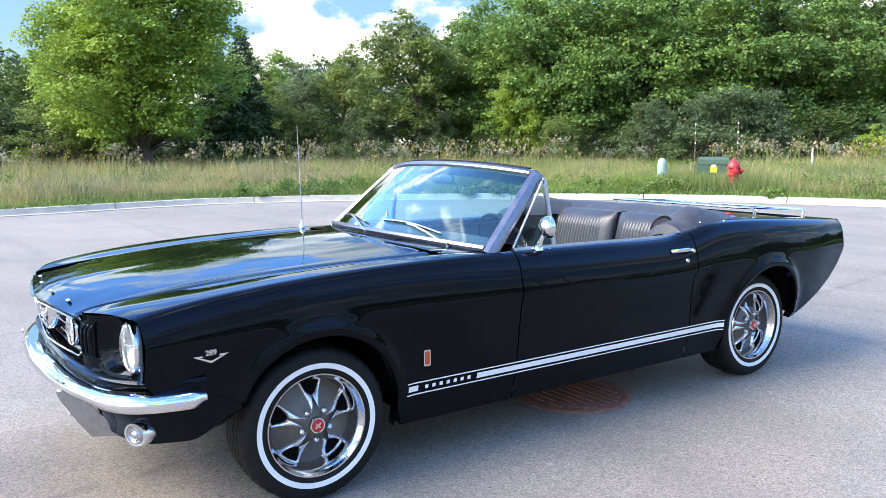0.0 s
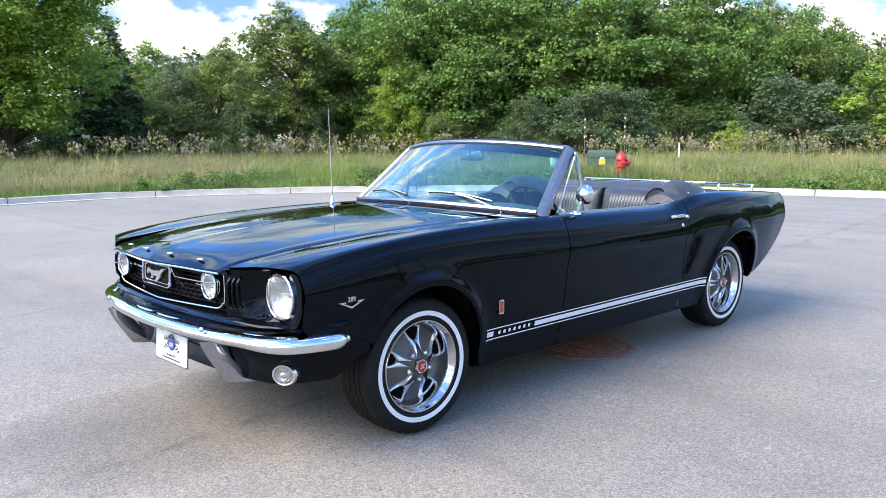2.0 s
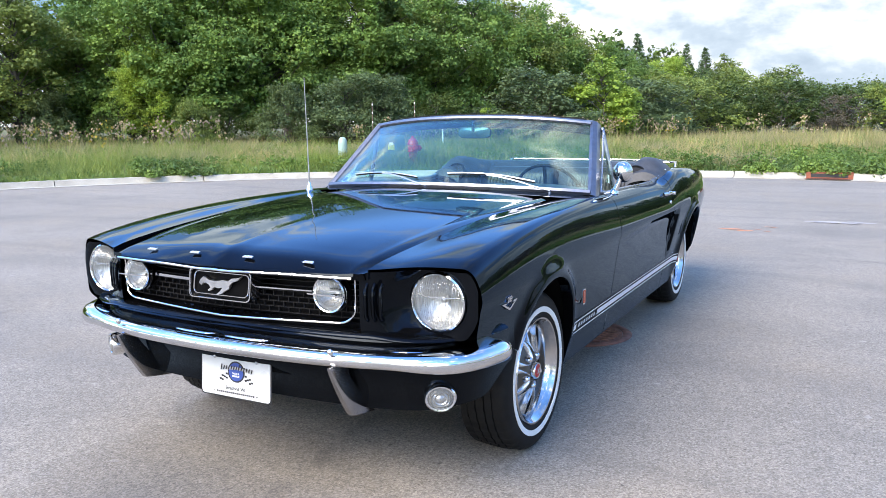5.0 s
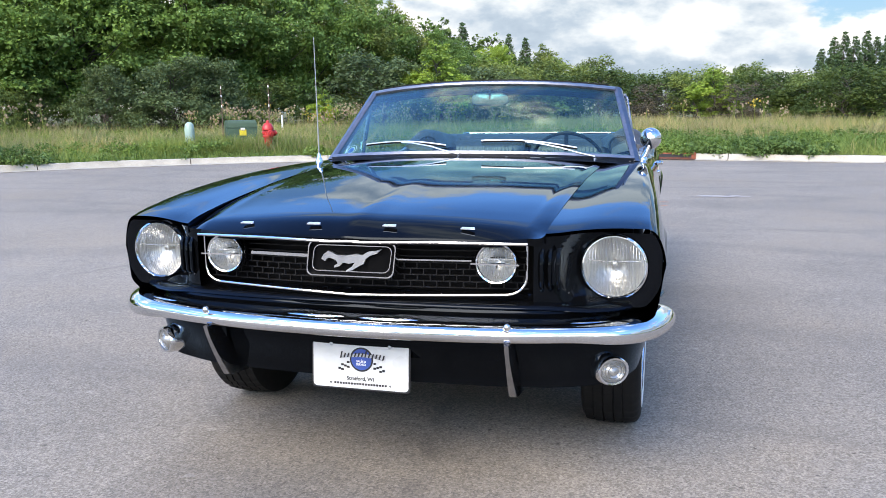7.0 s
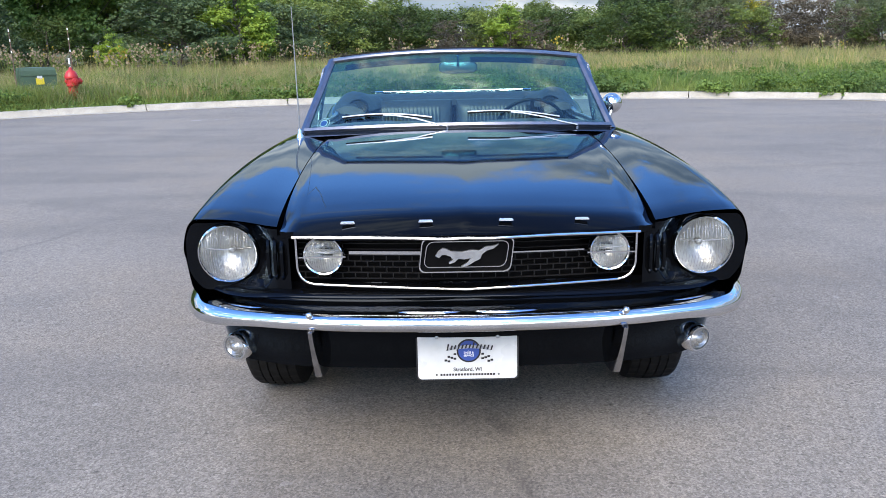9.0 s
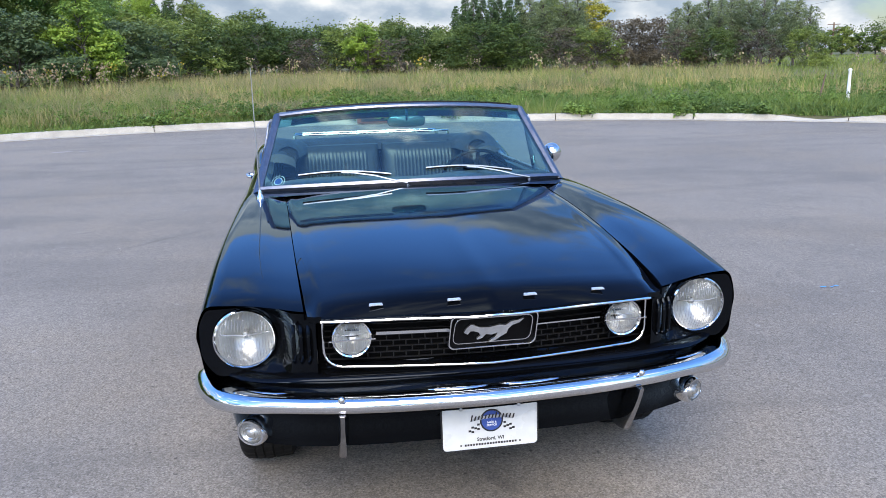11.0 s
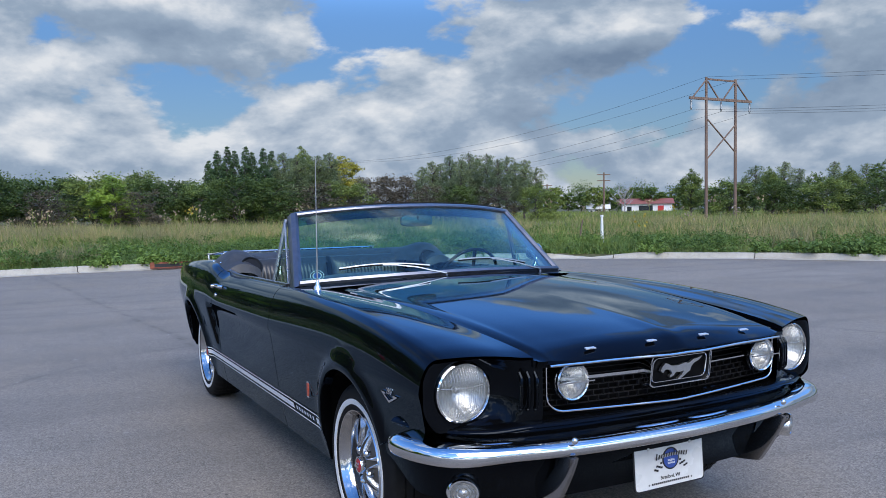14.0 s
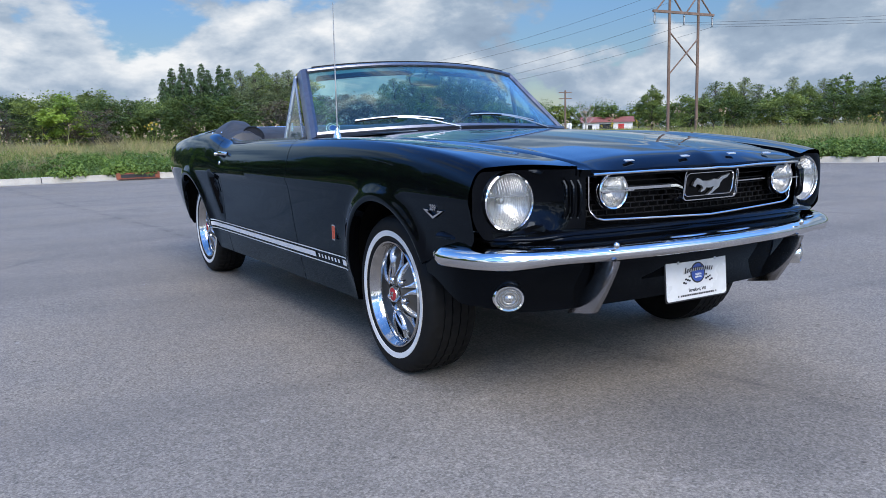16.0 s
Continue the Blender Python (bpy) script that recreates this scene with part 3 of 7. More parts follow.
def blades(name, mat, pts, height, width, lean, label, category, seed, fine=True):
    """Many bent blades at the given feet, as one mesh."""
    rng = np.random.default_rng(seed)
    n = len(pts)
    ang = rng.uniform(0, 2 * np.pi, n)
    h = height * rng.uniform(0.45, 1.15, n) * pts[:, 3]
    w = width * rng.uniform(0.7, 1.4, n)
    side = np.stack([np.cos(ang), np.sin(ang), np.zeros(n)], 1) * w[:, None] / 2
    la = rng.uniform(0, 2 * np.pi, n)
    bend = np.stack([np.cos(la), np.sin(la), np.zeros(n)], 1) * (h * lean * rng.uniform(0.2, 1.4, n))[:, None]
    foot = pts[:, :3]
    tip = foot + bend
    tip[:, 2] += h * (1 - 0.25 * lean)
    me = bpy.data.meshes.new(name)
    if fine:
        mid = foot + bend * 0.35
        mid[:, 2] += h * 0.6
        v = np.stack([foot - side, foot + side, mid + side * 0.8, mid - side * 0.8, tip], 1).reshape(-1, 3)
        idx = np.arange(n) * 5
        faces = np.stack([idx, idx + 1, idx + 2, idx + 3], 1).tolist() + np.stack([idx + 3, idx + 2, idx + 4], 1).tolist()
    else:
        v = np.stack([foot - side, foot + side, tip], 1).reshape(-1, 3)
        idx = np.arange(n) * 3
        faces = np.stack([idx, idx + 1, idx + 2], 1).tolist()
    me.from_pydata(v.tolist(), [], faces)
    me.materials.append(MAT[mat])
    ob = new(name, me)
    return tagged(ob, label, category, kind="stuff")


def field_points(n, out0, out1, seed, power=1.0, az0=-100, az1=78, patch=0.0, offset=0.0):
    """Feet in a band behind the kerb, thinned to patches; the fourth column scales the height."""
    rng = np.random.default_rng(seed)
    az = rng.uniform(az0, az1, n)
    out = out0 + (out1 - out0) * rng.uniform(0, 1, n) ** power
    rows = []
    for a, o in zip(az, out):
        x, y, _ = kerb_point(a, o)
        v = noise.noise((x * 0.22 + offset, y * 0.22, 0.5))
        if patch and v < patch:
            continue
        if 38.5 < a < 44.5 and o < 0.35:
            continue
        tuft = noise.noise((x * 0.9, y * 0.9, 4.0))
        rows.append((x, y, 0.08, max(0.72 + 0.40 * v + 0.62 * tuft, 0.25) * min(1.0, 0.5 + 0.6 * o)))
    return np.array(rows)


def build_grass():
    blades("meadow_grass", "grass_green", field_points(80000, 0.12, 9, 1, 1.3), 0.50, 0.012, 0.85, "tall green meadow grass behind the kerb", "grass", 11, False)
    blades("meadow_grass", "grass_green", field_points(80000, 8, 50, 2, 1.4), 0.72, 0.040, 0.6, "tall green meadow grass out to the trees", "grass", 12, False)
    blades("dry_grass", "grass_dry", field_points(80000, 0.7, 12, 3, 1.0, patch=-0.14, offset=9.0, az1=24), 0.74, 0.010, 0.65, "dry straw-coloured seeding grass in the field", "grass", 13)
    blades("dry_grass", "grass_dry", field_points(80000, 10, 48, 4, 1.3, patch=-0.16, offset=9.0, az1=12), 0.88, 0.030, 0.5, "dry straw-coloured grass out to the trees", "grass", 14, False)
    blades("dry_grass", "grass_dry", field_points(52000, 2, 40, 7, 1.2, patch=-0.04, offset=9.0, az0=12), 0.95, 0.020, 0.5, "dry straw-coloured grass among the green", "grass", 17, False)
    blades("meadow_grass", "clover_green", field_points(60000, 1.2, 22, 8, 1.2, az0=2, patch=-0.3), 0.52, 0.026, 0.7, "short green grass and leafy weeds", "grass", 18, False)
    blades("clover", "clover_green", field_points(28000, 0.05, 3.5, 5, 1.5, az0=0, patch=-0.15, offset=3.0), 0.32, 0.028, 1.1, "low dark green clover along the kerb", "clover", 15)
    blades("clover", "clover_green", field_points(9000, 0.05, 1.6, 6, 1.5, az1=0, patch=-0.05, offset=3.0), 0.30, 0.026, 1.1, "low weeds growing over the kerb", "weeds", 16)
    blades("meadow_grass", "grass_green", field_points(26000, 1.5, 8, 9, 1.0, az0=-62, az1=-12), 0.85, 0.010, 0.6, "knee-high seeding grass round the utilities", "grass", 19, False)
    blades("meadow_grass", "grass_green", field_points(26000, 45, 150, 21, 1.0, az0=26, az1=78), 0.50, 0.14, 0.4, "green meadow stretching to the far trees", "grass", 33, False)
    tufts = np.random.default_rng(31)
    feet = []
    for cx, cy in ((-8.28, 14.95), (-9.45, 15.75), (-10.45, 15.0)):
        r, a = 1.2 * np.sqrt(tufts.uniform(0.03, 1, 3600)), tufts.uniform(0, 2 * np.pi, 3600)
        feet.append(np.stack([cx + r * np.cos(a) + 0.25, cy - 0.5 + r * np.sin(a), np.full(3600, 0.08), np.ones(3600)], 1))
    feet = np.concatenate(feet)
    feet = feet[np.hypot(feet[:, 0] - CX, feet[:, 1] - CY) > KERB_R + 0.75]
    blades("meadow_grass", "grass_green", feet, 0.56, 0.018, 0.5, "uncut grass grown up round the hydrant and cabinets", "grass", 32, False)
    # leafy tufts that hang over the kerb here and there
    rng = random.Random(77)
    cs, rs = [], []
    for az in [-71.5, -52.6, -50.2, -49.0, -27.0, -14.2] + [rng.uniform(-3, 76) for k in range(34)]:
        if 37 < az < 46:
            continue
        for k in range(rng.randint(3, 6)):
            cs.append(kerb_point(az + rng.uniform(-1.1, 1.1), rng.uniform(0.0, 0.35), rng.uniform(0.10, 0.26)))
            rs.append(rng.uniform(0.09, 0.20))
    # broad-leaved weeds standing in the grass, in drifts
    ws, wr = [], []
    for k in range(2400):
        az, o = rng.uniform(-95, 76), 0.4 + 16 * rng.random() ** 1.6
        x, y, _ = kerb_point(az, o)
        if noise.noise((x * 0.35, y * 0.35, 12.0)) < (0.10 if az < -30 else -0.20) or (37.5 < az < 45.5 and o < 1.2):
            continue
        for q in range(3):
            ws.append((x + rng.uniform(-.25, .25), y + rng.uniform(-.25, .25), rng.uniform(0.15, 0.42))), wr.append(rng.uniform(0.08, 0.19))
    ob = new("field_weeds", leaf_mesh("field_weeds", "weed_green", ws, wr, len(ws) * 34, 0.040, 79))
    tagged(ob, "broad-leaved green weeds standing among the field grass", "weeds", kind="stuff")
    ob = new("kerb_weeds", leaf_mesh("kerb_weeds", "clover_green", cs, rs, len(cs) * 160, 0.05, 78))
    tagged(ob, "leafy green weeds hanging over the kerb", "weeds", kind="stuff")


def build_weeds():
    """Tall weeds with pale seed heads along the back of the field."""
    rng = random.Random(5)
    stems, heads, gold = Geo(), Geo(), Geo()
    for k in range(760):
        az = rng.uniform(-96, -9) if k % 6 else rng.uniform(-20, 76)
        o = rng.uniform(15, 29) if k % 5 else rng.uniform(6, 14)
        x, y, _ = kerb_point(az, o)
        if noise.noise((x * 0.12, y * 0.12, 8.0)) < -0.12:
            continue
        h = rng.uniform(0.9, 1.55)
        top = Vector((x + rng.uniform(-.12, .12), y + rng.uniform(-.12, .12), h))
        stems.tube([(x, y, 0.05), ((x + top.x) / 2 + 0.03, (y + top.y) / 2, h * 0.55), tuple(top)], [0.012, 0.009, 0.005], 3, False)
        g = gold if rng.random() < 0.10 else heads
        for b in range(rng.randint(5, 10)):
            c = top + Vector((rng.uniform(-.2, .2), rng.uniform(-.2, .2), rng.uniform(-.32, .06)))
            stems.tube([tuple(top - Vector((0, 0, 0.35))), tuple(c)], 0.004, 3, False)
            for q in range(3):
                a, s = rng.uniform(0, 6.28), rng.uniform(0.03, 0.055)
                u = Vector((math.cos(a), math.sin(a), rng.uniform(-.6, .6))) * s
                w = Vector((0, 0, 1)) * s + Vector((math.sin(a), -math.cos(a), 0)) * s * 0.4
                base = len(g.v)
                g.v += [tuple(c - u), tuple(c - w * 0.8), tuple(c + u), tuple(c + w)]
                g.f.append((base, base + 1, base + 2, base + 3))
    solo("weed_stems", stems, "olive_leaf", "thin stems of tall weeds in the field", "weeds", kind="stuff", smooth=False)
    solo("seed_heads", heads, "seed_head", "pale pinkish seed heads of tall field weeds", "weeds", kind="stuff", smooth=False)
    solo("goldenrod_heads", gold, "goldenrod", "faded yellow goldenrod heads in the field", "weeds", kind="stuff", smooth=False)


# ---------------------------------------------------------------- trees
def leaf_mesh(name, mat, centres, radii, count, size, seed, squash=1.0, low_cut=0.0, clumps=0):
    """A crown of folded leaf sprays gathered in lobes, each lobe in smaller tufts that leave gaps between them."""
    rng = np.random.default_rng(seed)
    centres, radii = np.array(centres), np.array(radii)

    def scatter(c, r, n, inner, flat):
        which = rng.choice(len(c), n, p=r**2 / (r**2).sum())
        d = rng.normal(size=(n, 3))
        d /= np.linalg.norm(d, axis=1)[:, None]
        d[:, 2] = np.where(d[:, 2] < -0.35, -d[:, 2] * 0.6, d[:, 2])
        reach = r[which] * rng.uniform(inner, 1.0, n) ** 0.45 * (1 + 0.13 * np.clip(rng.normal(size=n), -2, 1.2))
        return c[which] + d * reach[:, None] * np.array([1, 1, flat]), d, which

    lobes = centres, radii
    if clumps:
        tufts, _, of = scatter(centres, radii, len(centres) * clumps, 0.25, squash)
        centres, radii = tufts, radii[of] * rng.uniform(0.26, 0.55, len(tufts))
        squash = 0.92
    p, d, _ = scatter(centres, radii, count, 0.1, squash)
    s = size * rng.uniform(0.55, 1.5, count)
    if clumps:
        # bigger sprays deep in the lobes close the crown
        q, e, _ = scatter(lobes[0], lobes[1] * 0.55, count // 14, 0.0, 1.0)
        p, d, s = np.concatenate([p, q]), np.concatenate([d, e]), np.concatenate([s, np.full(len(q), size * 1.8)])
    keep = p[:, 2] > low_cut
    p, d, s = p[keep], d[keep], s[keep, None]
    n = len(p)
    a = rng.normal(size=(n, 3)) + d * 0.2
    a[:, 2] *= 0.6
    a /= np.linalg.norm(a, axis=1)[:, None]
    b = np.cross(a, d + 0.5 * rng.normal(size=(n, 3)) + np.array([0, 0, 0.5]))
    b /= np.linalg.norm(b, axis=1)[:, None] + 1e-6
    v = np.stack([p - a * s * 0.62, p + b * s * 0.52 + a * s * 0.30, p - b * s * 0.50 + a * s * 0.42], 1).reshape(-1, 3)
    f = np.arange(n * 3).reshape(-1, 3)
    me = bpy.data.meshes.new(name)
    me.from_pydata(v.tolist(), [], f.tolist())
    me.materials.append(MAT[mat])
    return me


def make_tree(kind, mat, label, seed, height=10.0, spread=3.4, leaves=6500, size=0.24, first=0.12, lobes=26):
    """One tree of the given height: tapered trunk with limbs, and a lobed crown."""
    rng = random.Random(seed)
    tree = thing("tree", label, "tree", group="trees round the field")
    g = Geo()
    trunk_top = height * (0.86 if kind == "conifer" else 0.72)
    path = [(0.15 * math.sin(k * 1.3 + seed), 0.15 * math.cos(k * 1.7 + seed) - 0.15, trunk_top * k / 6) for k in range(7)]
    g.tube(path, [height * 0.016 * (1.25 - 0.18 * k) for k in range(7)], 8)
    cs, rs = [], []
    if kind == "conifer":
        n = 30
        for k in range(n):
            u = k / (n - 1)
            z = height * (first + (0.97 - first) * u)
            w = spread * (1 - u) ** 0.8 + 0.15
            for q in range(max(4, int(9 * (1 - u)) + 3)):
                a = rng.uniform(0, 6.28)
                e = (w * math.cos(a) * rng.uniform(.45, .85), w * math.sin(a) * rng.uniform(.45, .85), z - 0.18 * w)
                g.tube([(0, 0, z), e], [0.03, 0.01], 3, False)
                cs.append(e), rs.append(0.22 * w + 0.20)
    else:
        for k in range(lobes):
            u = (k + 0.5) / lobes
            z = height * (first + 0.10 + (0.80 - first) * u)
            prof = {"round": math.sin(math.pi * min(u * 0.86 + 0.12, 1.0)) ** 0.6, "tall": math.sin(math.pi * min(u * 0.8 + 0.16, 1.0)) ** 0.8,
                    "shrub": math.cos(u * 1.3) ** 0.6}[kind]
            w = spread * prof
            a = k * 2.39996 + rng.uniform(-.5, .5)
            d = w * rng.uniform(0.35, 1.05)
            e = (d * math.cos(a), d * math.sin(a), z)
            r = spread * (rng.uniform(0.24, 0.50) if kind == "tall" else rng.uniform(0.17, 0.44)) * (0.7 + 0.3 * prof)
            if u > 0.8:
                z += height * rng.uniform(-0.05, 0.045)
                e = (e[0], e[1], z)
            cs.append(e), rs.append(r)
            z0 = max(z - d * 0.7, height * 0.08)
            g.tube([(0, 0, z0), (e[0] * .5, e[1] * .5, (z + z0) / 2 + 0.05 * height * rng.random()), e], [height * 0.006, height * 0.004, height * 0.002], 3, False)
    part("trunk", g, "bark", tree)
    crown = new("crown", leaf_mesh("crown", mat, cs, rs, leaves, size, seed, low_cut=0.15 if kind == "shrub" else height * first * 0.6, clumps=11 if kind != "conifer" else 0))
    crown.parent = tree
    return tree


def build_trees():
    protos = {
        "maple": make_tree("round", "maple_leaf", "full-leaved green maple at the edge of the wood", 1, 10, 3.6, 30000, 0.13, 0.01, 54),
        "maple2": make_tree("round", "maple_leaf", "broad green maple with layered boughs at the wood's edge", 2, 10, 4.2, 34000, 0.13, 0.0, 62),
        "oak": make_tree("round", "oak_leaf", "dark green broadleaf tree in the wood", 3, 10, 3.6, 6500, 0.24, 0.03, 42),
        "bright": make_tree("round", "bright_leaf", "large bright green maple standing before the wood", 4, 10, 3.6, 80000, 0.105, 0.02, 84),
        "olive": make_tree("tall", "olive_leaf", "tall olive-green tree with thin upper branches", 5, 10, 2.9, 24000, 0.13, 0.03, 62),
        "willow": make_tree("shrub", "willow_leaf", "grey-green willow bush at the field's edge", 6, 4.4, 2.6, 13000, 0.10, 0.0, 40),
        "yellow": make_tree("tall", "bright_leaf", "young yellow-green tree at the field's edge", 7, 5.0, 1.5, 8000, 0.10, 0.03, 28),
        "spruce": make_tree("conifer", "pine_needle", "dark green spruce in the tree line", 8, 9, 2.3, 34000, 0.135, 0.02),
        "birch": make_tree("tall", "birch_leaf", "slender birch with grey-green leaves in the tree line", 9, 9, 1.7, 10500, 0.095, 0.06, 70),
        "gold": make_tree("tall", "yellow_leaf", "tree turning yellow at the end of the tree line", 10, 9, 2.2, 12000, 0.14, 0.05, 44),
        "shrub": make_tree("shrub", "hedge_leaf", "dark green shrub in the hedge line", 11, 4.5, 2.6, 7500, 0.11, 0.0, 34),
        "shrub2": make_tree("shrub", "olive_leaf", "yellowish green shrub in the hedge line", 12, 4.5, 2.5, 7500, 0.11, 0.0, 34),
        "distant": make_tree("round", "oak_leaf", "distant dark green tree on the horizon", 14, 10, 3.6, 3000, 0.42, 0.03, 30),
        "distant2": make_tree("round", "olive_leaf", "distant olive-green tree on the horizon", 15, 10, 3.8, 3000, 0.42, 0.03, 30),
        "brown": make_tree("shrub", "brown_twig", "half-bare brown shrub in the tree line", 13, 4.5, 2.2, 5000, 0.09, 0.0, 30),
    }
    heights = {"willow": 4.4, "yellow": 5.0, "spruce": 9, "birch": 9, "gold": 9, "shrub": 4.5, "shrub2": 4.5, "brown": 4.5}
    rng = random.Random(21)
    used = set()

    def put(kind, az, dist, top, wide=1.0):
        """A tree that rises to the elevation top (degrees), seen from near the car's nose."""
        x, y = 1.0 + dist * math.sin(radians(az)), -2.4 + dist * math.cos(radians(az))
        h = dist * math.tan(radians(top)) + 1.2
        s = h / (heights.get(kind, 10) * (0.97 if kind != "spruce" else 1.0))
        m = Matrix.Translation((x, y, 0.0)) @ Matrix.Rotation(rng.uniform(0, 6.28), 4, "Z") @ Matrix.Diagonal((s * wide, s * wide, s, 1))
        src = protos[kind]
        if kind not in used:
            used.add(kind)
            src.matrix_basis = m
            return src
        c = copy_thing(src, m)
        c.matrix_basis = m
        return c

    # edge of the wood beyond the kerb, from the far side round to the open field
    put("oak", -88, 58, 7.5, 1.2), put("oak", -83.5, 60, 7.0, 1.1), put("spruce", -85, 40, 3.6), put("willow", -86, 36, 3.0, 1.2), put("shrub", -82.5, 50, 2.6, 1.6), put("shrub2", -77, 52, 2.8, 1.6), put("shrub", -70, 54, 2.8, 1.6), put("shrub", -88.5, 50, 3.0, 1.6)
    put("bright", -73.6, 40, 13.4, 1.16), put("bright", -76.0, 45, 9.6, 1.0), put("oak", -81.5, 54, 6.6), put("shrub2", -79, 44, 2.6, 1.5), put("shrub", -73.5, 46, 2.4, 1.5)
    put("spruce", -67.3, 50, 8.4, 1.1), put("spruce", -68.9, 49, 7.0, 1.2)
    put("olive", -67.0, 62, 6.6, 1.2), put("maple", -64.6, 60, 6.4, 1.0), put("oak", -62.0, 64, 6.6, 1.1), put("shrub2", -66.5, 52, 3.2, 1.4)
    put("birch", -63.2, 52, 6.2, 1.2), put("olive", -60.3, 54, 6.8, 1.0), put("oak", -58.6, 58, 6.6, 1.1), put("shrub", -62, 49, 2.4, 1.2)
    # a tall olive-green tree stands before the maples
    put("olive", -55.0, 48, 9.3, 1.15), put("willow", -58.2, 47, 2.6, 1.0), put("willow", -53.4, 47, 2.2, 0.9)
    put("maple", -51.2, 51, 9.0, 0.95), put("maple2", -48.4, 50, 9.8, 1.0)
    put("maple", -45.8, 47, 10.4, 1.0), put("maple2", -42.6, 48, 11.2, 1.05), put("bright", -46.8, 46, 5.2, 0.9), put("maple", -39.4, 48, 11.4, 1.0)
    put("maple2", -36.2, 50, 11.4, 1.05), put("maple", -32.5, 49, 11.0, 1.05), put("olive", -30.0, 50, 9.6, 1.0), put("maple", -27.6, 51, 10.0, 1.0), put("maple2", -24.8, 53, 9.3, 0.95), put("olive", -22.6, 56, 9.0, 1.1)
    put("oak", -46, 60, 10.5, 1.1), put("oak", -38, 60, 11.4, 1.1), put("oak", -30, 62, 10.2, 1.1), put("oak", -52, 62, 8.6, 1.1)
    put("willow", -33.6, 42, 3.5, 1.15), put("willow", -31.2, 42.5, 3.2, 1.0), put("willow", -37.8, 43, 2.8, 0.9), put("shrub", -41.8, 44, 2.0, 1.0), put("shrub", -49.0, 46, 1.8, 1.0)
    put("yellow", -23.6, 41, 1.1, 1.1), put("shrub2", -44.2, 42, 1.6, 0.9), put("shrub", -27.4, 45, 2.0, 1.2)
    put("maple", -20.4, 58, 8.2, 0.9), put("olive", -18.2, 60, 7.2, 1.0), put("oak", -16.0, 64, 6.6, 1.0), put("spruce", -13.6, 70, 6.0, 0.9), put("oak", -11.8, 72, 5.4, 1.0), put("spruce", -10.4, 72, 5.2, 0.8)
    put("willow", -19.4, 45, 3.7, 1.45), put("yellow", -15.6, 44, 4.6, 1.25), put("yellow", -14.6, 46, 3.4, 1.2), put("willow", -12.6, 50, 3.0, 1.5), put("maple2", -15.0, 60, 5.2, 0.9), put("bright", -11.4, 62, 4.3, 0.8), put("shrub2", -9.6, 56, 2.9, 1.4)
    put("spruce", -9.2, 76, 4.9, 0.9), put("olive", -8.0, 78, 4.2, 1.1), put("shrub2", -11.4, 60, 2.9, 1.7), put("shrub", -8.6, 62, 2.6, 1.6)
    # hedge line ahead
    for az, top, kind in ((-6, 3.5, "shrub2"), (-4, 3.0, "shrub"), (-2, 2.6, "shrub"), (0.2, 2.7, "shrub"), (2.2, 2.5, "shrub2"), (4.2, 2.9, "shrub2"), (6, 2.6, "shrub"), (7.6, 2.5, "shrub"), (9.2, 2.4, "shrub2")):
        put(kind, az, 66 + 3 * math.sin(az * 2), top - 0.45, 1.4)
        put("birch", az + 0.8, 74, top - 0.15, 1.1)
        put("oak", az + 1.3, 84, top - 0.2, 1.2)
    put("yellow", 3.4, 60, 2.5, 1.5), put("brown", -1.0, 60, 1.6, 1.4), put("brown", 5.0, 59, 1.5, 1.4)
    for az, top, kind, wide in ((9.9, 3.6, "spruce", 1.0), (10.6, 4.3, "spruce", 0.95), (11.2, 4.6, "spruce", 0.85), (11.8, 4.3, "spruce", 0.9), (12.4, 4.6, "spruce", 0.85), (13.0, 4.2, "spruce", 0.95), (13.6, 4.5, "spruce", 0.85), (14.3, 4.3, "spruce", 0.95), (15.1, 4.4, "birch", 1.0),
                              (15.9, 4.1, "birch", 1.2), (16.7, 4.4, "olive", 0.8), (17.5, 4.2, "birch", 1.1), (18.3, 4.4, "birch", 1.0), (19.2, 4.0, "gold", 1.1)):
        put(kind, az, 70 + 3 * math.sin(az * 5), top, wide)
    for az in (11, 13, 15, 17, 18.6):
        put("oak", az, 79, 3.1, 1.1)
    put("shrub", 11.5, 62, 2.3, 1.5), put("shrub", 14.2, 61, 2.2, 1.5), put("brown", 17.0, 60, 2.0, 1.3), put("shrub2", 19.4, 62, 1.8, 1.3)
    for az in (20.8, 22.2, 23.6):
        put("brown", az, 64, 2.2, 1.2), put("brown", az + 0.5, 72, 2.4, 1.2)
    for az, top in ((24.8, 3.3), (25.6, 3.7), (26.3, 3.5), (26.9, 4.1), (27.6, 3.8), (28.3, 4.3), (28.9, 3.9), (29.6, 4.2), (30.3, 3.8), (31.0, 4.0), (31.7, 3.5), (32.4, 3.7), (33.1, 3.1)):
        put("birch", az, 66 + 3 * math.sin(az * 7), top, 0.95)
    put("shrub", 27, 60, 1.6, 1.3), put("brown", 30, 59, 1.6, 1.3), put("brown", 25, 60, 1.7, 1.2), put("shrub2", 33, 60, 1.4, 1.2)
    for k in range(15):
        az = 34.6 + k * 0.95
        put(("distant", "distant2", "distant")[k % 3], az, 150 + 6 * (k % 4), 1.15 + 0.25 * math.sin(k * 1.9), 1.3)
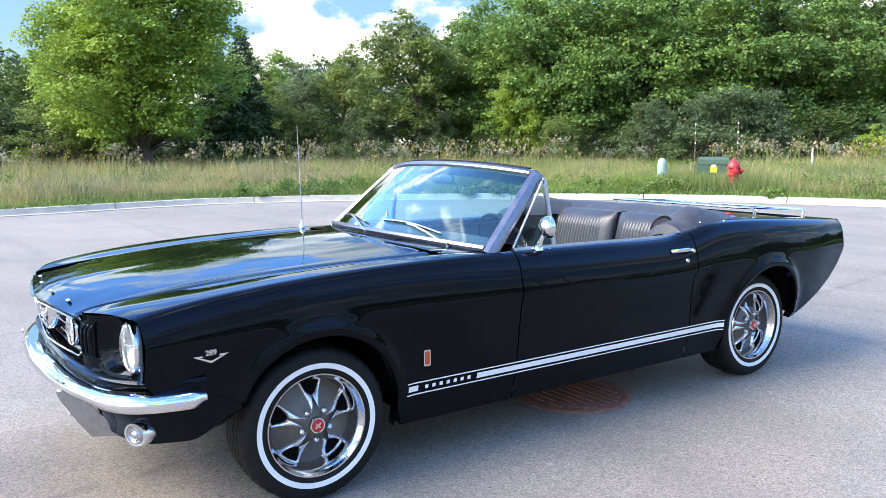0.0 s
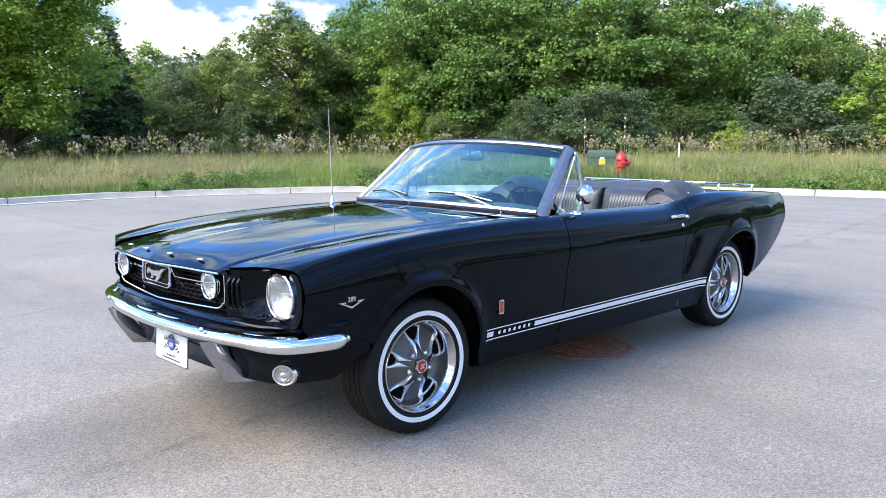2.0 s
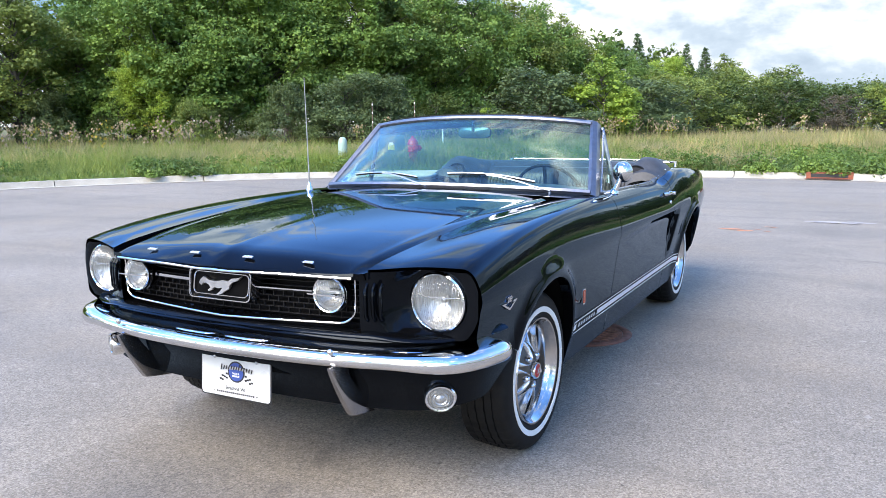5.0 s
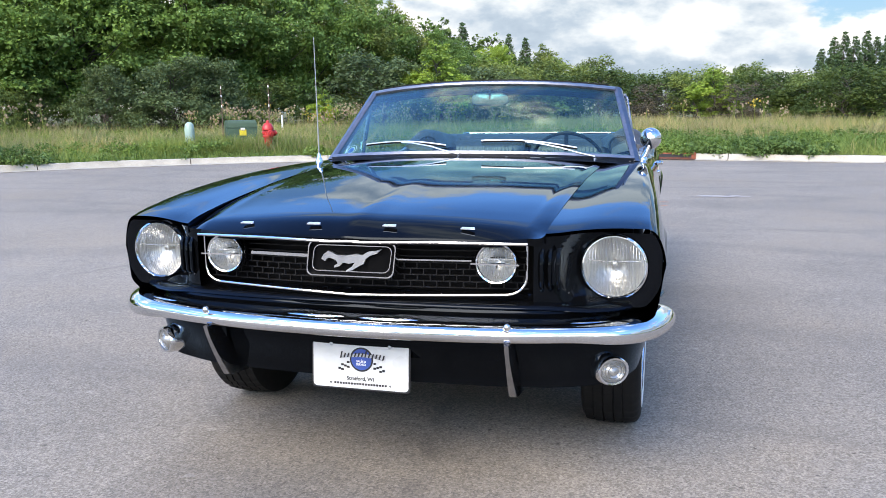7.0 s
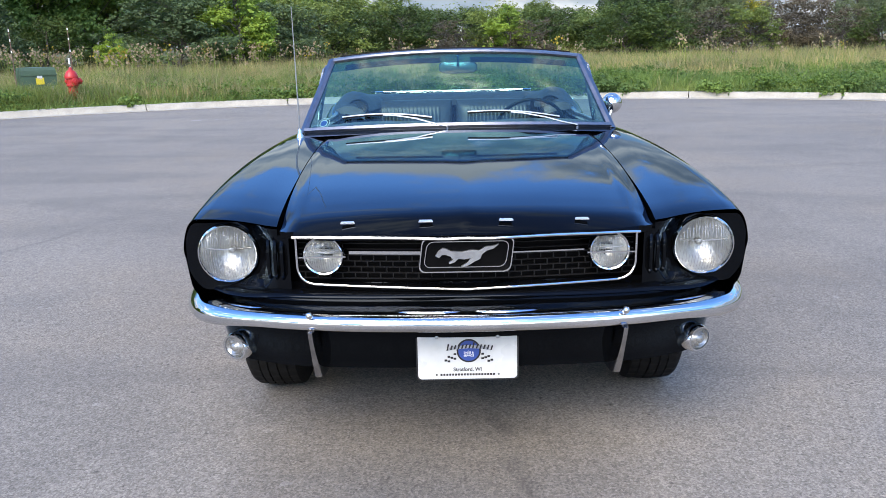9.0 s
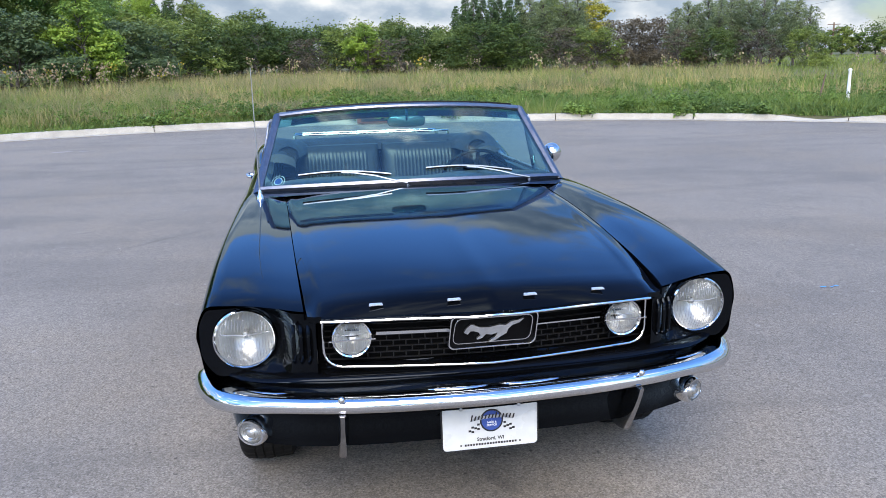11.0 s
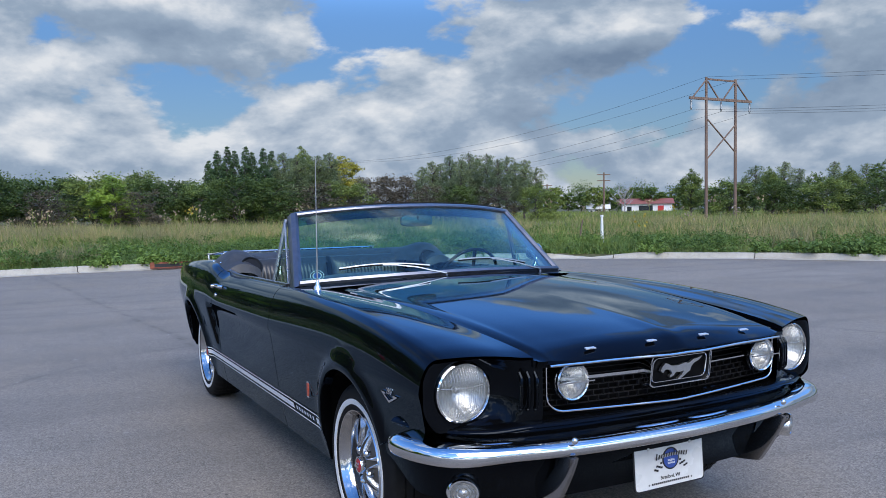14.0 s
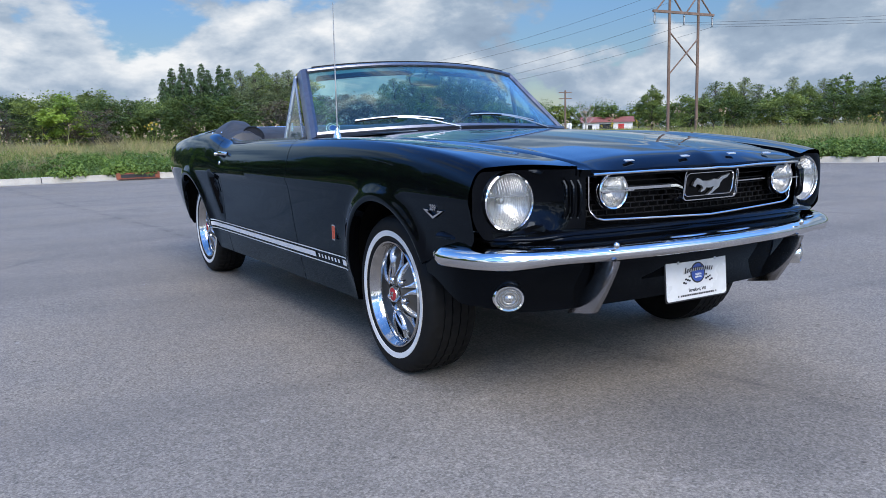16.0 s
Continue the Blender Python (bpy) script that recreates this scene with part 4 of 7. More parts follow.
    # a loose row of small trees beyond the power pole, with low bushes under it
    for az, top, kind, wide in ((44.4, 2.4, "olive", 0.9), (47.6, 1.9, "birch", 0.9), (48.6, 2.8, "birch", 1.2), (49.5, 2.4, "olive", 0.8), (50.4, 3.0, "birch", 1.1), (51.3, 2.5, "birch", 1.0), (52.2, 2.2, "oak", 0.8), (53.4, 2.9, "birch", 0.9),
                              (54.4, 2.3, "olive", 0.8), (55.3, 2.7, "birch", 0.9), (56.6, 2.9, "oak", 0.9), (57.6, 2.4, "birch", 1.0), (58.8, 2.7, "oak", 0.9), (60.2, 2.3, "birch", 1.0), (61.6, 2.8, "oak", 0.9), (63.4, 2.6, "oak", 0.9)):
        put(kind, az, 80 + 6 * math.sin(az * 3), top, wide)
    for az, kind in ((46.8, "shrub2"), (49.5, "shrub"), (52.8, "shrub2"), (55.8, "shrub"), (58.8, "shrub"), (62, "shrub2")):
        put(kind, az, 74, 1.4, 1.7)
    for k, az in enumerate((66, 69, 72, 75, 78, 82, 86)):
        put(("distant", "distant2", "distant")[k % 3], az, 90, 2.8 + 0.4 * math.sin(az), 1.3)
    # the wood's depth behind its edge, plus an unseen tree line added for reflections
    for name, spans, dist, rise, mat, lab, seed in (
            ("far_wood", ((-96, -24),), 76, [(-96, 5.0), (-90, 5.5), (-64, 5.2), (-55, 6.4), (-46, 9.2), (-34, 9.6), (-24, 7.0)], "oak_leaf", "deep green wood behind the front row of trees", 41),
            ("far_wood", ((-24, 10), (60, 95)), 110, [(-24, 5.0), (-10, 3.4), (-5, 1.9), (10, 1.7), (60, 2.0), (95, 3.0)], "oak_leaf", "low wood beyond the hedge line", 42),
            ("far_wood", ((33, 62),), 165, [(33, 1.15), (48, 1.25), (62, 1.2)], "oak_leaf", "low distant wood on the horizon", 44),
            ("far_wood", ((95, 265),), 95, [(95, 5.0), (180, 5.8), (265, 5.2)], "olive_leaf", "unseen tree line across the open road, added for reflections", 43)):
        cs, rs = [], []
        for a0, a1 in spans:
            az = a0
            while az < a1:
                top = dist * math.tan(radians(lerp_table(rise, az))) + 1
                for z in np.arange(1.5, top, 2.4):
                    cs.append((1 + dist * math.sin(radians(az)) + rng.uniform(-2, 2), -2.4 + dist * math.cos(radians(az)) + rng.uniform(-2, 2), float(z)))
                    rs.append(rng.uniform(1.7, 2.9))
                az += math.degrees(3.0 / dist)
        ob = new(name, leaf_mesh(name, mat, cs, rs, len(cs) * (330 if seed != 43 else 60), 0.22 if seed != 43 else 0.7, seed))
        tagged(ob, lab, "wood", kind="stuff")


build_ground()
build_kerb()
build_grass()
build_weeds()
build_trees()


# ---------------------------------------------------------------- things round the turning circle
def build_hydrant():
    ob = thing("fire_hydrant", "red cast-iron fire hydrant standing in tall grass", "hydrant", (-8.28, 14.95, 0.08))
    part("barrel", Geo().lathe([(0.17, 0.0), (0.17, 0.04), (0.11, 0.05), (0.10, 0.42), (0.13, 0.44), (0.13, 0.48), (0.105, 0.49), (0.105, 0.60), (0.14, 0.61), (0.14, 0.65)], None, 24), "hydrant_red", ob)
    part("bonnet", Geo().lathe([(0.14, 0.65), (0.125, 0.70), (0.09, 0.76), (0.04, 0.79), (0.03, 0.84), (0.001, 0.85)], None, 24), "hydrant_red", ob)
    for a in (0, 90, 180):
        m = Matrix.Translation((0, 0, 0.54)) @ Matrix.Rotation(radians(a - 40), 4, "Z") @ Matrix.Rotation(math.pi / 2, 4, "Y")
        part("nozzle_cap", Geo().lathe([(0.055, 0.08), (0.055, 0.12), (0.075, 0.13), (0.075, 0.19), (0.03, 0.20), (0.03, 0.23), (0.001, 0.23)], m, 18), "hydrant_red", ob)


def build_utility_box():
    ob = thing("utility_cabinet", "green steel utility cabinet with a yellow warning label", "utility box", (-9.45, 15.75, 0.12))
    ob.rotation_euler = (0, 0, radians(35))
    body = Geo()
    rows = []
    for z, f in ((0.0, 1.0), (0.62, 1.0), (0.74, 0.98), (0.80, 0.93), (0.81, 0.0)):
        rows.append([(qx * 0.375 * f, qy * 0.32 * f, z) for qx, qy in ((-1, -1), (1, -1), (1, 1), (-1, 1))])
    body.grid(rows, close=True)
    part("cabinet_body", body, "box_green", ob, smooth=False)
    part("lid_flange", Geo().box((0, -0.325, 0.64), (0.77, 0.02, 0.035)), "box_green", ob, smooth=False)
    part("warning_label", Geo().box((0.02, -0.324, 0.50), (0.17, 0.006, 0.15)), "yellow", ob, smooth=False)
    part("notice_label", Geo().box((0.02, -0.324, 0.60), (0.11, 0.006, 0.11)), "white", ob, smooth=False)
    part("padlock", Geo().box((0.26, -0.335, 0.34), (0.06, 0.03, 0.08)), "steel", ob, smooth=False)
    ob2 = thing("cable_pedestal", "pale green plastic cable pedestal in the grass", "pedestal", (-10.45, 15.0, 0.1))
    part("pedestal_shell", Geo().lathe([(0.12, 0.0), (0.12, 0.62), (0.10, 0.74), (0.05, 0.79), (0.001, 0.80)], None, 18), "pale_green", ob2)


def stake(name, label, x, y, h, r, mat, lean=0.0):
    ob = thing(name, label, "marker", (x, y, 0.05))
    part("shaft", Geo().tube([(0, 0, 0), (lean * 0.5, 0, h * 0.5), (lean, 0, h)], [r, r, r * 0.8], 8), mat, ob)
    return ob


def build_markers():
    for x, y in ((-9.75, 15.40), (-8.30, 15.10)):
        ob = stake("marker_rod", "thin banded marker rod beside the utilities", x, y, 1.75, 0.011, "wood")
        for z in (1.2, 1.45, 1.66):
            part("band", Geo().lathe([(0.0135, z), (0.0135, z + 0.05)], None, 8), "white", ob)
    ob = stake("white_post", "short white plastic marker post in the grass", 12.75, 14.95, 0.90, 0.042, "white")
    part("cap", Geo().lathe([(0.046, 0.87), (0.046, 0.91), (0.001, 0.93)], None, 12), "white", ob)
    stake("survey_stake", "leaning weathered wooden stake beside the white post", 12.15, 15.25, 0.80, 0.020, "wood", 0.16)
    stake("survey_stake", "short white stake in the far grass", -14.5, 28.5, 0.95, 0.04, "white")


def build_power_line():
    base = Vector((42.2, 39.0, 0))
    pole = thing("power_pole", "tall wooden H-frame power pole with crossarm and braces", "power pole", tuple(base))
    d = Vector((2.95, 0.0, 0))
    h = 10.3
    for k in (0, 1):
        o = d * k
        part("pole_shaft", Geo().tube([o, o + Vector((0, 0, h * 0.5)), o + Vector((0, 0, h))], [0.12, 0.11, 0.09], 12), "wood", pole)
    part("crossarm", Geo().sweep([d * -0.55 + Vector((0, 0, 8.75)), d * 1.55 + Vector((0, 0, 8.75))], [(-0.08, -0.09), (-0.08, 0.09), (0.08, 0.09), (0.08, -0.09)]), "wood", pole)
    part("crossarm", Geo().sweep([d * 0.0 + Vector((0, 0, 10.15)), d * 1.0 + Vector((0, 0, 10.15))], [(-0.05, -0.06), (-0.05, 0.06), (0.05, 0.06), (0.05, -0.06)]), "wood", pole)
    for a, b, za, zb in ((0.0, 1.0, 7.4, 5.0), (1.0, 0.0, 7.0, 4.4), (-0.45, 0.0, 8.8, 10.1), (1.45, 1.0, 8.8, 10.1), (0.05, 0.42, 10.0, 8.8), (0.95, 0.58, 10.0, 8.8)):
        part("brace", Geo().tube([d * a + Vector((0, 0, za)), d * b + Vector((0, 0, zb))], 0.055, 8), "wood", pole)
    for k in (-0.5, 0.5, 1.5):
        o = d * k + Vector((0, 0, 8.65))
        part("insulator", Geo().lathe([(0.02, 0.0), (0.09, -0.1), (0.05, -0.2), (0.09, -0.32), (0.05, -0.45), (0.09, -0.58), (0.03, -0.75)], Matrix.Translation(o), 10), "steel", pole)
    # conductors and a shield wire, sagging between spans; they run off towards both sides
    wires = [(d * k + Vector((0, 0, 7.9))) for k in (-0.5, 0.5, 1.5)] + [d * 0.0 + Vector((0, 0, 10.3)), d * 1.0 + Vector((0, 0, 10.3))]
    for w in wires:
        cable = thing("power_cable", "thin sagging overhead power cable", "cable", group="power cables")
        for way, drop in ((Vector((44, -46, 1.6)), 1.0), (Vector((-13, 66, -1.8)), 2.6)):
            a = base + w
            b = a + way
            part("cable_span", Geo().tube([a.lerp(b, q) - Vector((0, 0, drop * 4 * q * (1 - q))) for q in np.linspace(0, 1, 16)], 0.009, 5), "ink", cable)
    for az, dist, hh in ((38.8, 120, 6.2), (35.0, 150, 5.5), (-57.0, 55, 5.0)):
        if az < 0:
            continue
        x, y = 1 + dist * math.sin(radians(az)), -2.4 + dist * math.cos(radians(az))
        p = thing("utility_pole", "distant wooden utility pole above the trees", "utility pole", (x, y, 0), group="distant utility poles")
        part("pole_shaft", Geo().tube([(0, 0, 0), (0, 0, hh)], [0.16, 0.12], 8), "wood", p)
        for z in (hh - 0.3, hh - 1.2):
            part("crossarm", Geo().box((0, 0, z), (1.9, 0.12, 0.12), Matrix.Rotation(radians(-az), 3, "Z")), "wood", p, smooth=False)


def build_house(name, label, az, dist, w, wall_h, roof_h, turn, walls, roofs):
    x, y = 1 + dist * math.sin(radians(az)), -2.4 + dist * math.cos(radians(az))
    ob = thing(name, label, "house", (x, y, -0.7))
    ob.rotation_euler = (0, 0, radians(turn))
    d = w * 0.5
    g = Geo()
    g.box((0, 0, wall_h / 2), (w, d, wall_h))
    part("wall", g, walls, ob, smooth=False)
    g = Geo()
    e = 0.4
    a = [(-w / 2 - e, -d / 2 - e, wall_h - 0.1), (w / 2 + e, -d / 2 - e, wall_h - 0.1), (w / 2 + e, 0, wall_h + roof_h), (-w / 2 - e, 0, wall_h + roof_h), (-w / 2 - e, d / 2 + e, wall_h - 0.1), (w / 2 + e, d / 2 + e, wall_h - 0.1)]
    g.grid([[a[0], a[1]], [a[3], a[2]], [a[4], a[5]]])
    g.fan([a[0], a[3], a[4]]), g.fan([a[1], a[2], a[5]])
    part("roof", g, roofs, ob, smooth=False)
    # dark panel for the open garage's shade, red door, window with its sill
    part("garage_bay", Geo().box((-w * 0.03, -d / 2 - 0.03, wall_h * 0.42), (w * 0.28, 0.1, wall_h * 0.80)), "dark_pane", ob, smooth=False)
    part("garage_post", Geo().box((-w * 0.19, -d / 2 - 0.06, wall_h * 0.42), (w * 0.025, 0.12, wall_h * 0.84)), walls, ob, smooth=False)
    part("door", Geo().box((w * 0.27, -d / 2 - 0.03, wall_h * 0.50), (w * 0.12, 0.1, wall_h * 0.62)), roofs if name == "barn" else "hydrant_red", ob, smooth=False)
    win = part("window", Geo().box((-w * 0.36, -d / 2 - 0.03, wall_h * 0.55), (w * 0.09, 0.1, wall_h * 0.4)), "dark_pane", ob, smooth=False)
    part("window_sill", Geo().box((-w * 0.36, -d / 2 - 0.08, wall_h * 0.33), (w * 0.11, 0.12, 0.1)), walls, win, smooth=False)


def build_bare_tree():
    """A leafless pale tree in front of the low building."""
    rng = random.Random(91)
    x, y = 1 + 132 * math.sin(radians(40.3)), -2.4 + 132 * math.cos(radians(40.3))
    tree = thing("bare_tree", "leafless pale grey tree near the low building", "tree", (x, y, 0))
    part("trunk", Geo().tube([(0, 0, -0.5), (0.1, 0, 1.6), (0.05, 0, 3.0)], [0.17, 0.12, 0.07], 7), "chalk", tree)
    for k in range(11):
        a, z = k * 2.4, 1.0 + 0.19 * k
        e = Vector((math.cos(a) * (2.0 - 0.09 * k), math.sin(a) * (2.0 - 0.09 * k), z + rng.uniform(1.2, 2.1)))
        g = Geo().tube([(0.08, 0, z), (e.x * 0.5, e.y * 0.5, z + (e.z - z) * 0.42), e], [0.07, 0.05, 0.02], 5, False)
        for q in range(3):
            f = Vector((e.x * (0.5 + 0.15 * q), e.y * (0.5 + 0.15 * q), z + (e.z - z) * (0.42 + 0.18 * q)))
            g.tube([f, f + Vector((rng.uniform(-.5, .5), rng.uniform(-.5, .5), rng.uniform(.4, .9)))], [0.03, 0.012], 4, False)
        part("limb", g, "chalk", tree)


def build_road_marks():
    # manhole beneath the car
    ob = thing("manhole_cover", "rusty cast-iron manhole cover set in the asphalt", "manhole", (0.40, 1.62, 0.003))
    part("manhole_rim", Geo().lathe([(0.26, 0.0), (0.27, 0.006), (0.30, 0.006), (0.31, 0.0)], None, 40), "rust", ob)
    lid = part("manhole_lid", Geo().lathe([(0.001, 0.002), (0.255, 0.002), (0.257, -0.002)], None, 40), "rust", ob)
    for k in range(11):
        y = -0.25 + 0.05 * k
        w = math.sqrt(max(0.235**2 - y * y, 0.0)) * 2
        if w > 0.05:
            part("manhole_rib", Geo().box((0, y, 0.004), (w, 0.022, 0.006)), "rust", lid, smooth=False)
    # storm drain with a red rusty mouth in the kerb
    a0, a1 = 3.0, 6.4
    ob = thing("storm_drain", "rust-red iron storm drain set into the kerb", "drain", kind="structure")
    g = Geo()
    rows = [[kerb_point(a, o, z) for o, z in ((-0.34, 0.022), (-0.02, 0.022), (-0.012, 0.148), (0.17, 0.150), (0.175, 0.0))] for a in np.linspace(a0, a1, 9)]
    g.grid(rows)
    g.fan(rows[0]), g.fan(rows[-1], True)
    part("drain_frame", g, "red_rust", ob, smooth=False)
    # flat black sheets stand for the shade inside the mouth and slots
    g = Geo()
    g.grid([[kerb_point(a, -0.020, 0.040), kerb_point(a, -0.0165, 0.115)] for a in np.linspace(a0 + 0.35, a1 - 0.35, 9)])
    part("drain_mouth", g, "ink", ob, "black sheet for the shade in the drain's open mouth", smooth=False)
    for k in range(14):
        a = a0 + 0.3 + k * (a1 - a0 - 0.6) / 13
        part("drain_slot", Geo().fan([kerb_point(a - 0.06, -0.30, 0.026), kerb_point(a + 0.06, -0.30, 0.026), kerb_point(a + 0.06, -0.06, 0.026), kerb_point(a - 0.06, -0.06, 0.026)]), "ink", ob, smooth=False)

    def splash(name, label, x, y, size, mat, seed, stretch=1.0, turn=0.0):
        rng = random.Random(seed)
        g = Geo()
        for k in range(rng.randint(5, 9)):
            cx, cy, r = x + rng.uniform(-1, 1) * size * stretch, y + rng.uniform(-1, 1) * size * 0.5, size * rng.uniform(0.12, 0.4)
            g.fan([(cx + r * stretch * math.cos(a) * rng.uniform(0.7, 1.2), cy + r * math.sin(a) * rng.uniform(0.5, 0.9), 0.003 + 0.0004 * k) for a in np.linspace(0, 2 * np.pi, 14, endpoint=False)])
        solo(name, g, mat, label, "road mark", smooth=False)

    splash("spray_mark", "faded orange spray-paint mark on asphalt", 0.62, 6.70, 0.17, "spray_orange", 3, 1.8)
    splash("spray_mark", "faded red-orange survey spray near the car", 0.95, 7.05, 0.06, "spray_orange", 8, 1.6)
    splash("spray_mark", "small bright blue spray-paint mark on asphalt", 2.72, 1.40, 0.030, "spray_blue", 4, 2.0)
    splash("chalk_mark", "pale scuffed patch on asphalt", 1.60, 7.80, 0.25, "chalk", 5, 1.8)
    splash("chalk_mark", "pale scuffed patch on asphalt near the kerb", -4.33, 11.7, 0.16, "chalk", 6, 1.8)
    # loose pale pebbles and leaf bits
    rng = random.Random(77)
    g = Geo()
    for k in range(260):
        a, r = rng.uniform(0, 6.28), 2.0 + 9 * rng.random() ** 0.8
        x, y, s = r * math.cos(a), 0.6 + r * math.sin(a), rng.uniform(0.004, 0.011)
        if abs(x) < 0.9 and -0.9 < y < 3.7:
            continue
        base = len(g.v)
        pts = [(x + s * math.cos(q) * rng.uniform(.7, 1.3), y + s * math.sin(q) * rng.uniform(.7, 1.3), 0.001) for q in (0, 1.25, 2.5, 3.8, 5.0)]
        g.v += pts + [(x, y, s * 0.8)]
        g.f += [(base + i, base + (i + 1) % 5, base + 5) for i in range(5)]
    solo("pebbles", g, "chalk", "scattered pale pebbles and grit on the asphalt", "pebbles", kind="stuff", smooth=False)


build_hydrant()
build_utility_box()
build_markers()
build_power_line()
build_house("farm_house", "low white building with a red roof beyond the field", 41.9, 150, 8.8, 2.3, 0.9, -38, "house_white", "house_red")
build_house("shed", "small pale shed near the low building", 38.6, 150, 3.6, 1.5, 0.7, -38, "house_white", "house_white")
build_bare_tree()
build_house("barn", "small pale building among far trees", 47.2, 190, 9.0, 2.6, 1.2, -40, "house_white", "house_white")
build_road_marks()


# ---------------------------------------------------------------- the car
T_TOP = [(-0.74, 0.790), (-0.62, 0.820), (-0.3, 0.856), (0.0, 0.876), (0.3, 0.885), (0.65, 0.888), (0.9, 0.882), (1.5, 0.873), (1.92, 0.868), (2.06, 0.890), (2.22, 0.918), (2.45, 0.922), (2.8, 0.908), (3.3, 0.876), (3.56, 0.855)]
T_XTOP = [(-0.74, 0.800), (-0.3, 0.797), (0.0, 0.790), (0.5, 0.775), (0.9, 0.764), (2.0, 0.762), (2.3, 0.773), (2.8, 0.780), (3.3, 0.760), (3.56, 0.736)]
T_WIDE = [(-0.74, 0.850), (-0.4, 0.849), (0.3, 0.838), (1.2, 0.838), (2.0, 0.840), (2.7, 0.846), (3.2, 0.836), (3.56, 0.792)]
T_LOW = [(-0.74, 0.545), (-0.50, 0.52), (-0.33, 0.46), (-0.20, 0.30), (0.33, 0.225), (2.32, 0.225), (2.90, 0.300), (3.04, 0.310), (3.12, 0.326), (3.22, 0.366), (3.34, 0.424), (3.45, 0.500), (3.53, 0.595), (3.56, 0.67)]
TAIL_IN = -0.008                     # how far the tail is drawn in
CAR_DROP = -0.012                   # how far the springs have settled
Z_LINE = 0.700                      # the crease along the side
HUB_Z, TYRE_R, FRONT_Y, REAR_Y = 0.312, 0.300, -0.045, 2.692
ARCH_R, ARCH_Z = 0.342, 0.322
HEAD = (0.711, -0.686, 0.692)
GRILLE_Z0, GRILLE_Z1, GRILLE_X = 0.622, 0.786, 0.490


def sleek(table, y):
    """The table's course with its bends eased, so that the panel mirrors without ripples; the hips keep theirs."""
    h = min(0.17, y - table[0][0], table[-1][0] - y) * (1 - sstep(1.0, 1.7, y))
    if h <= 0:
        return smooth_table(table, y)
    return sum(w * smooth_table(table, y + h * k / 3) for k, w in ((-3, 1), (-2, 2), (-1, 3), (0, 4), (1, 3), (2, 2), (3, 1))) / 16


def side_x(y, z):
    zt, xt, w = sleek(T_TOP, y), sleek(T_XTOP, y), smooth_table(T_WIDE, y)
    if z >= Z_LINE:
        # leans in little by little above the crease and rolls over at the top
        q = min(max((z - Z_LINE) / (zt - Z_LINE), 0.0), 1.0)
        x = w - (w - xt) * (0.16 * q + 0.50 * q**2 + 0.34 * q**12)
    else:
        t = (Z_LINE - z) / (Z_LINE - 0.2)
        x = w - 0.088 * (1 + 0.45 * sstep(2.70, 3.02, y)) * t**1.2
        edge = 2.10 + 0.42 * (z - 0.42)
        deep = (0.003 + 0.020 * sstep(0.3, 2.0, y)) * (1 - sstep(edge - 0.035, edge, y))
        x -= deep * sstep(0.0, 0.035, Z_LINE - z) * (0.35 * sstep(0.418, 0.440, z) + 0.65 * sstep(0.43, 0.60, z))
    for yc in (FRONT_Y, REAR_Y):
        d = math.hypot(y - yc, z - ARCH_Z)
        if d < 0.52 and z > 0.26:
            x += 0.020 * math.exp(-(((d - ARCH_R - 0.012) / 0.034) ** 2)) * sstep(0.24, 0.36, z)
    return x


def nose_shift(y, x, z):
    """The nose sweeps back towards its corners, and below the headlamps."""
    k = 1 - sstep(-0.705, -0.25, y)
    return y + k * (0.40 * (x - 0.755) + 0.075 * (1 - sstep(0.50, 0.60, z)))


def hood_seam(y):
    return sleek([(-0.82, 0.528), (-0.4, 0.556), (0.1, 0.577), (0.66, 0.598)], y)


def fender_top(y, u):
    """Across the fender's top, from the outer edge (u = 0) to the hood's seam (u = 1)."""
    xt, zt, xs = sleek(T_XTOP, y), sleek(T_TOP, y), hood_seam(y)
    return xt + (xs - xt) * u, zt + 0.007 * math.sin(math.pi * min(u * 1.1, 1)) - 0.004 * u


def side_columns(y0, y1, step=0.035):
    """Stations along the side; at the wheel arches two share a place, one on each side of the cut."""
    cols = []
    y = y0
    marks = []
    for yc in (FRONT_Y, REAR_Y):
        a, b = yc - ARCH_R, yc + ARCH_R
        if y0 < a < y1 or y0 < b < y1:
            marks.append((max(a, y0), min(b, y1), yc))
    n = max(2, int((y1 - y0) / step))
    for k in range(n + 1):
        yy = y0 + (y1 - y0) * k / n
        if not any(a - 0.01 < yy < b + 0.01 for a, b, _ in marks):
            cols.append((yy, None))
    for a, b, yc in marks:
        if a > y0:
            cols.append((a, None))
        if b < y1:
            cols.append((b, None))
        for k in range(33):
            th = math.pi * k / 32
            cols.append((yc - ARCH_R * math.cos(th), yc))
    return sorted(cols, key=lambda c: (round(c[0], 5), (c[1] is not None) == (c[0] > (c[1] if c[1] is not None else (FRONT_Y if c[0] < 1.3 else REAR_Y)))))


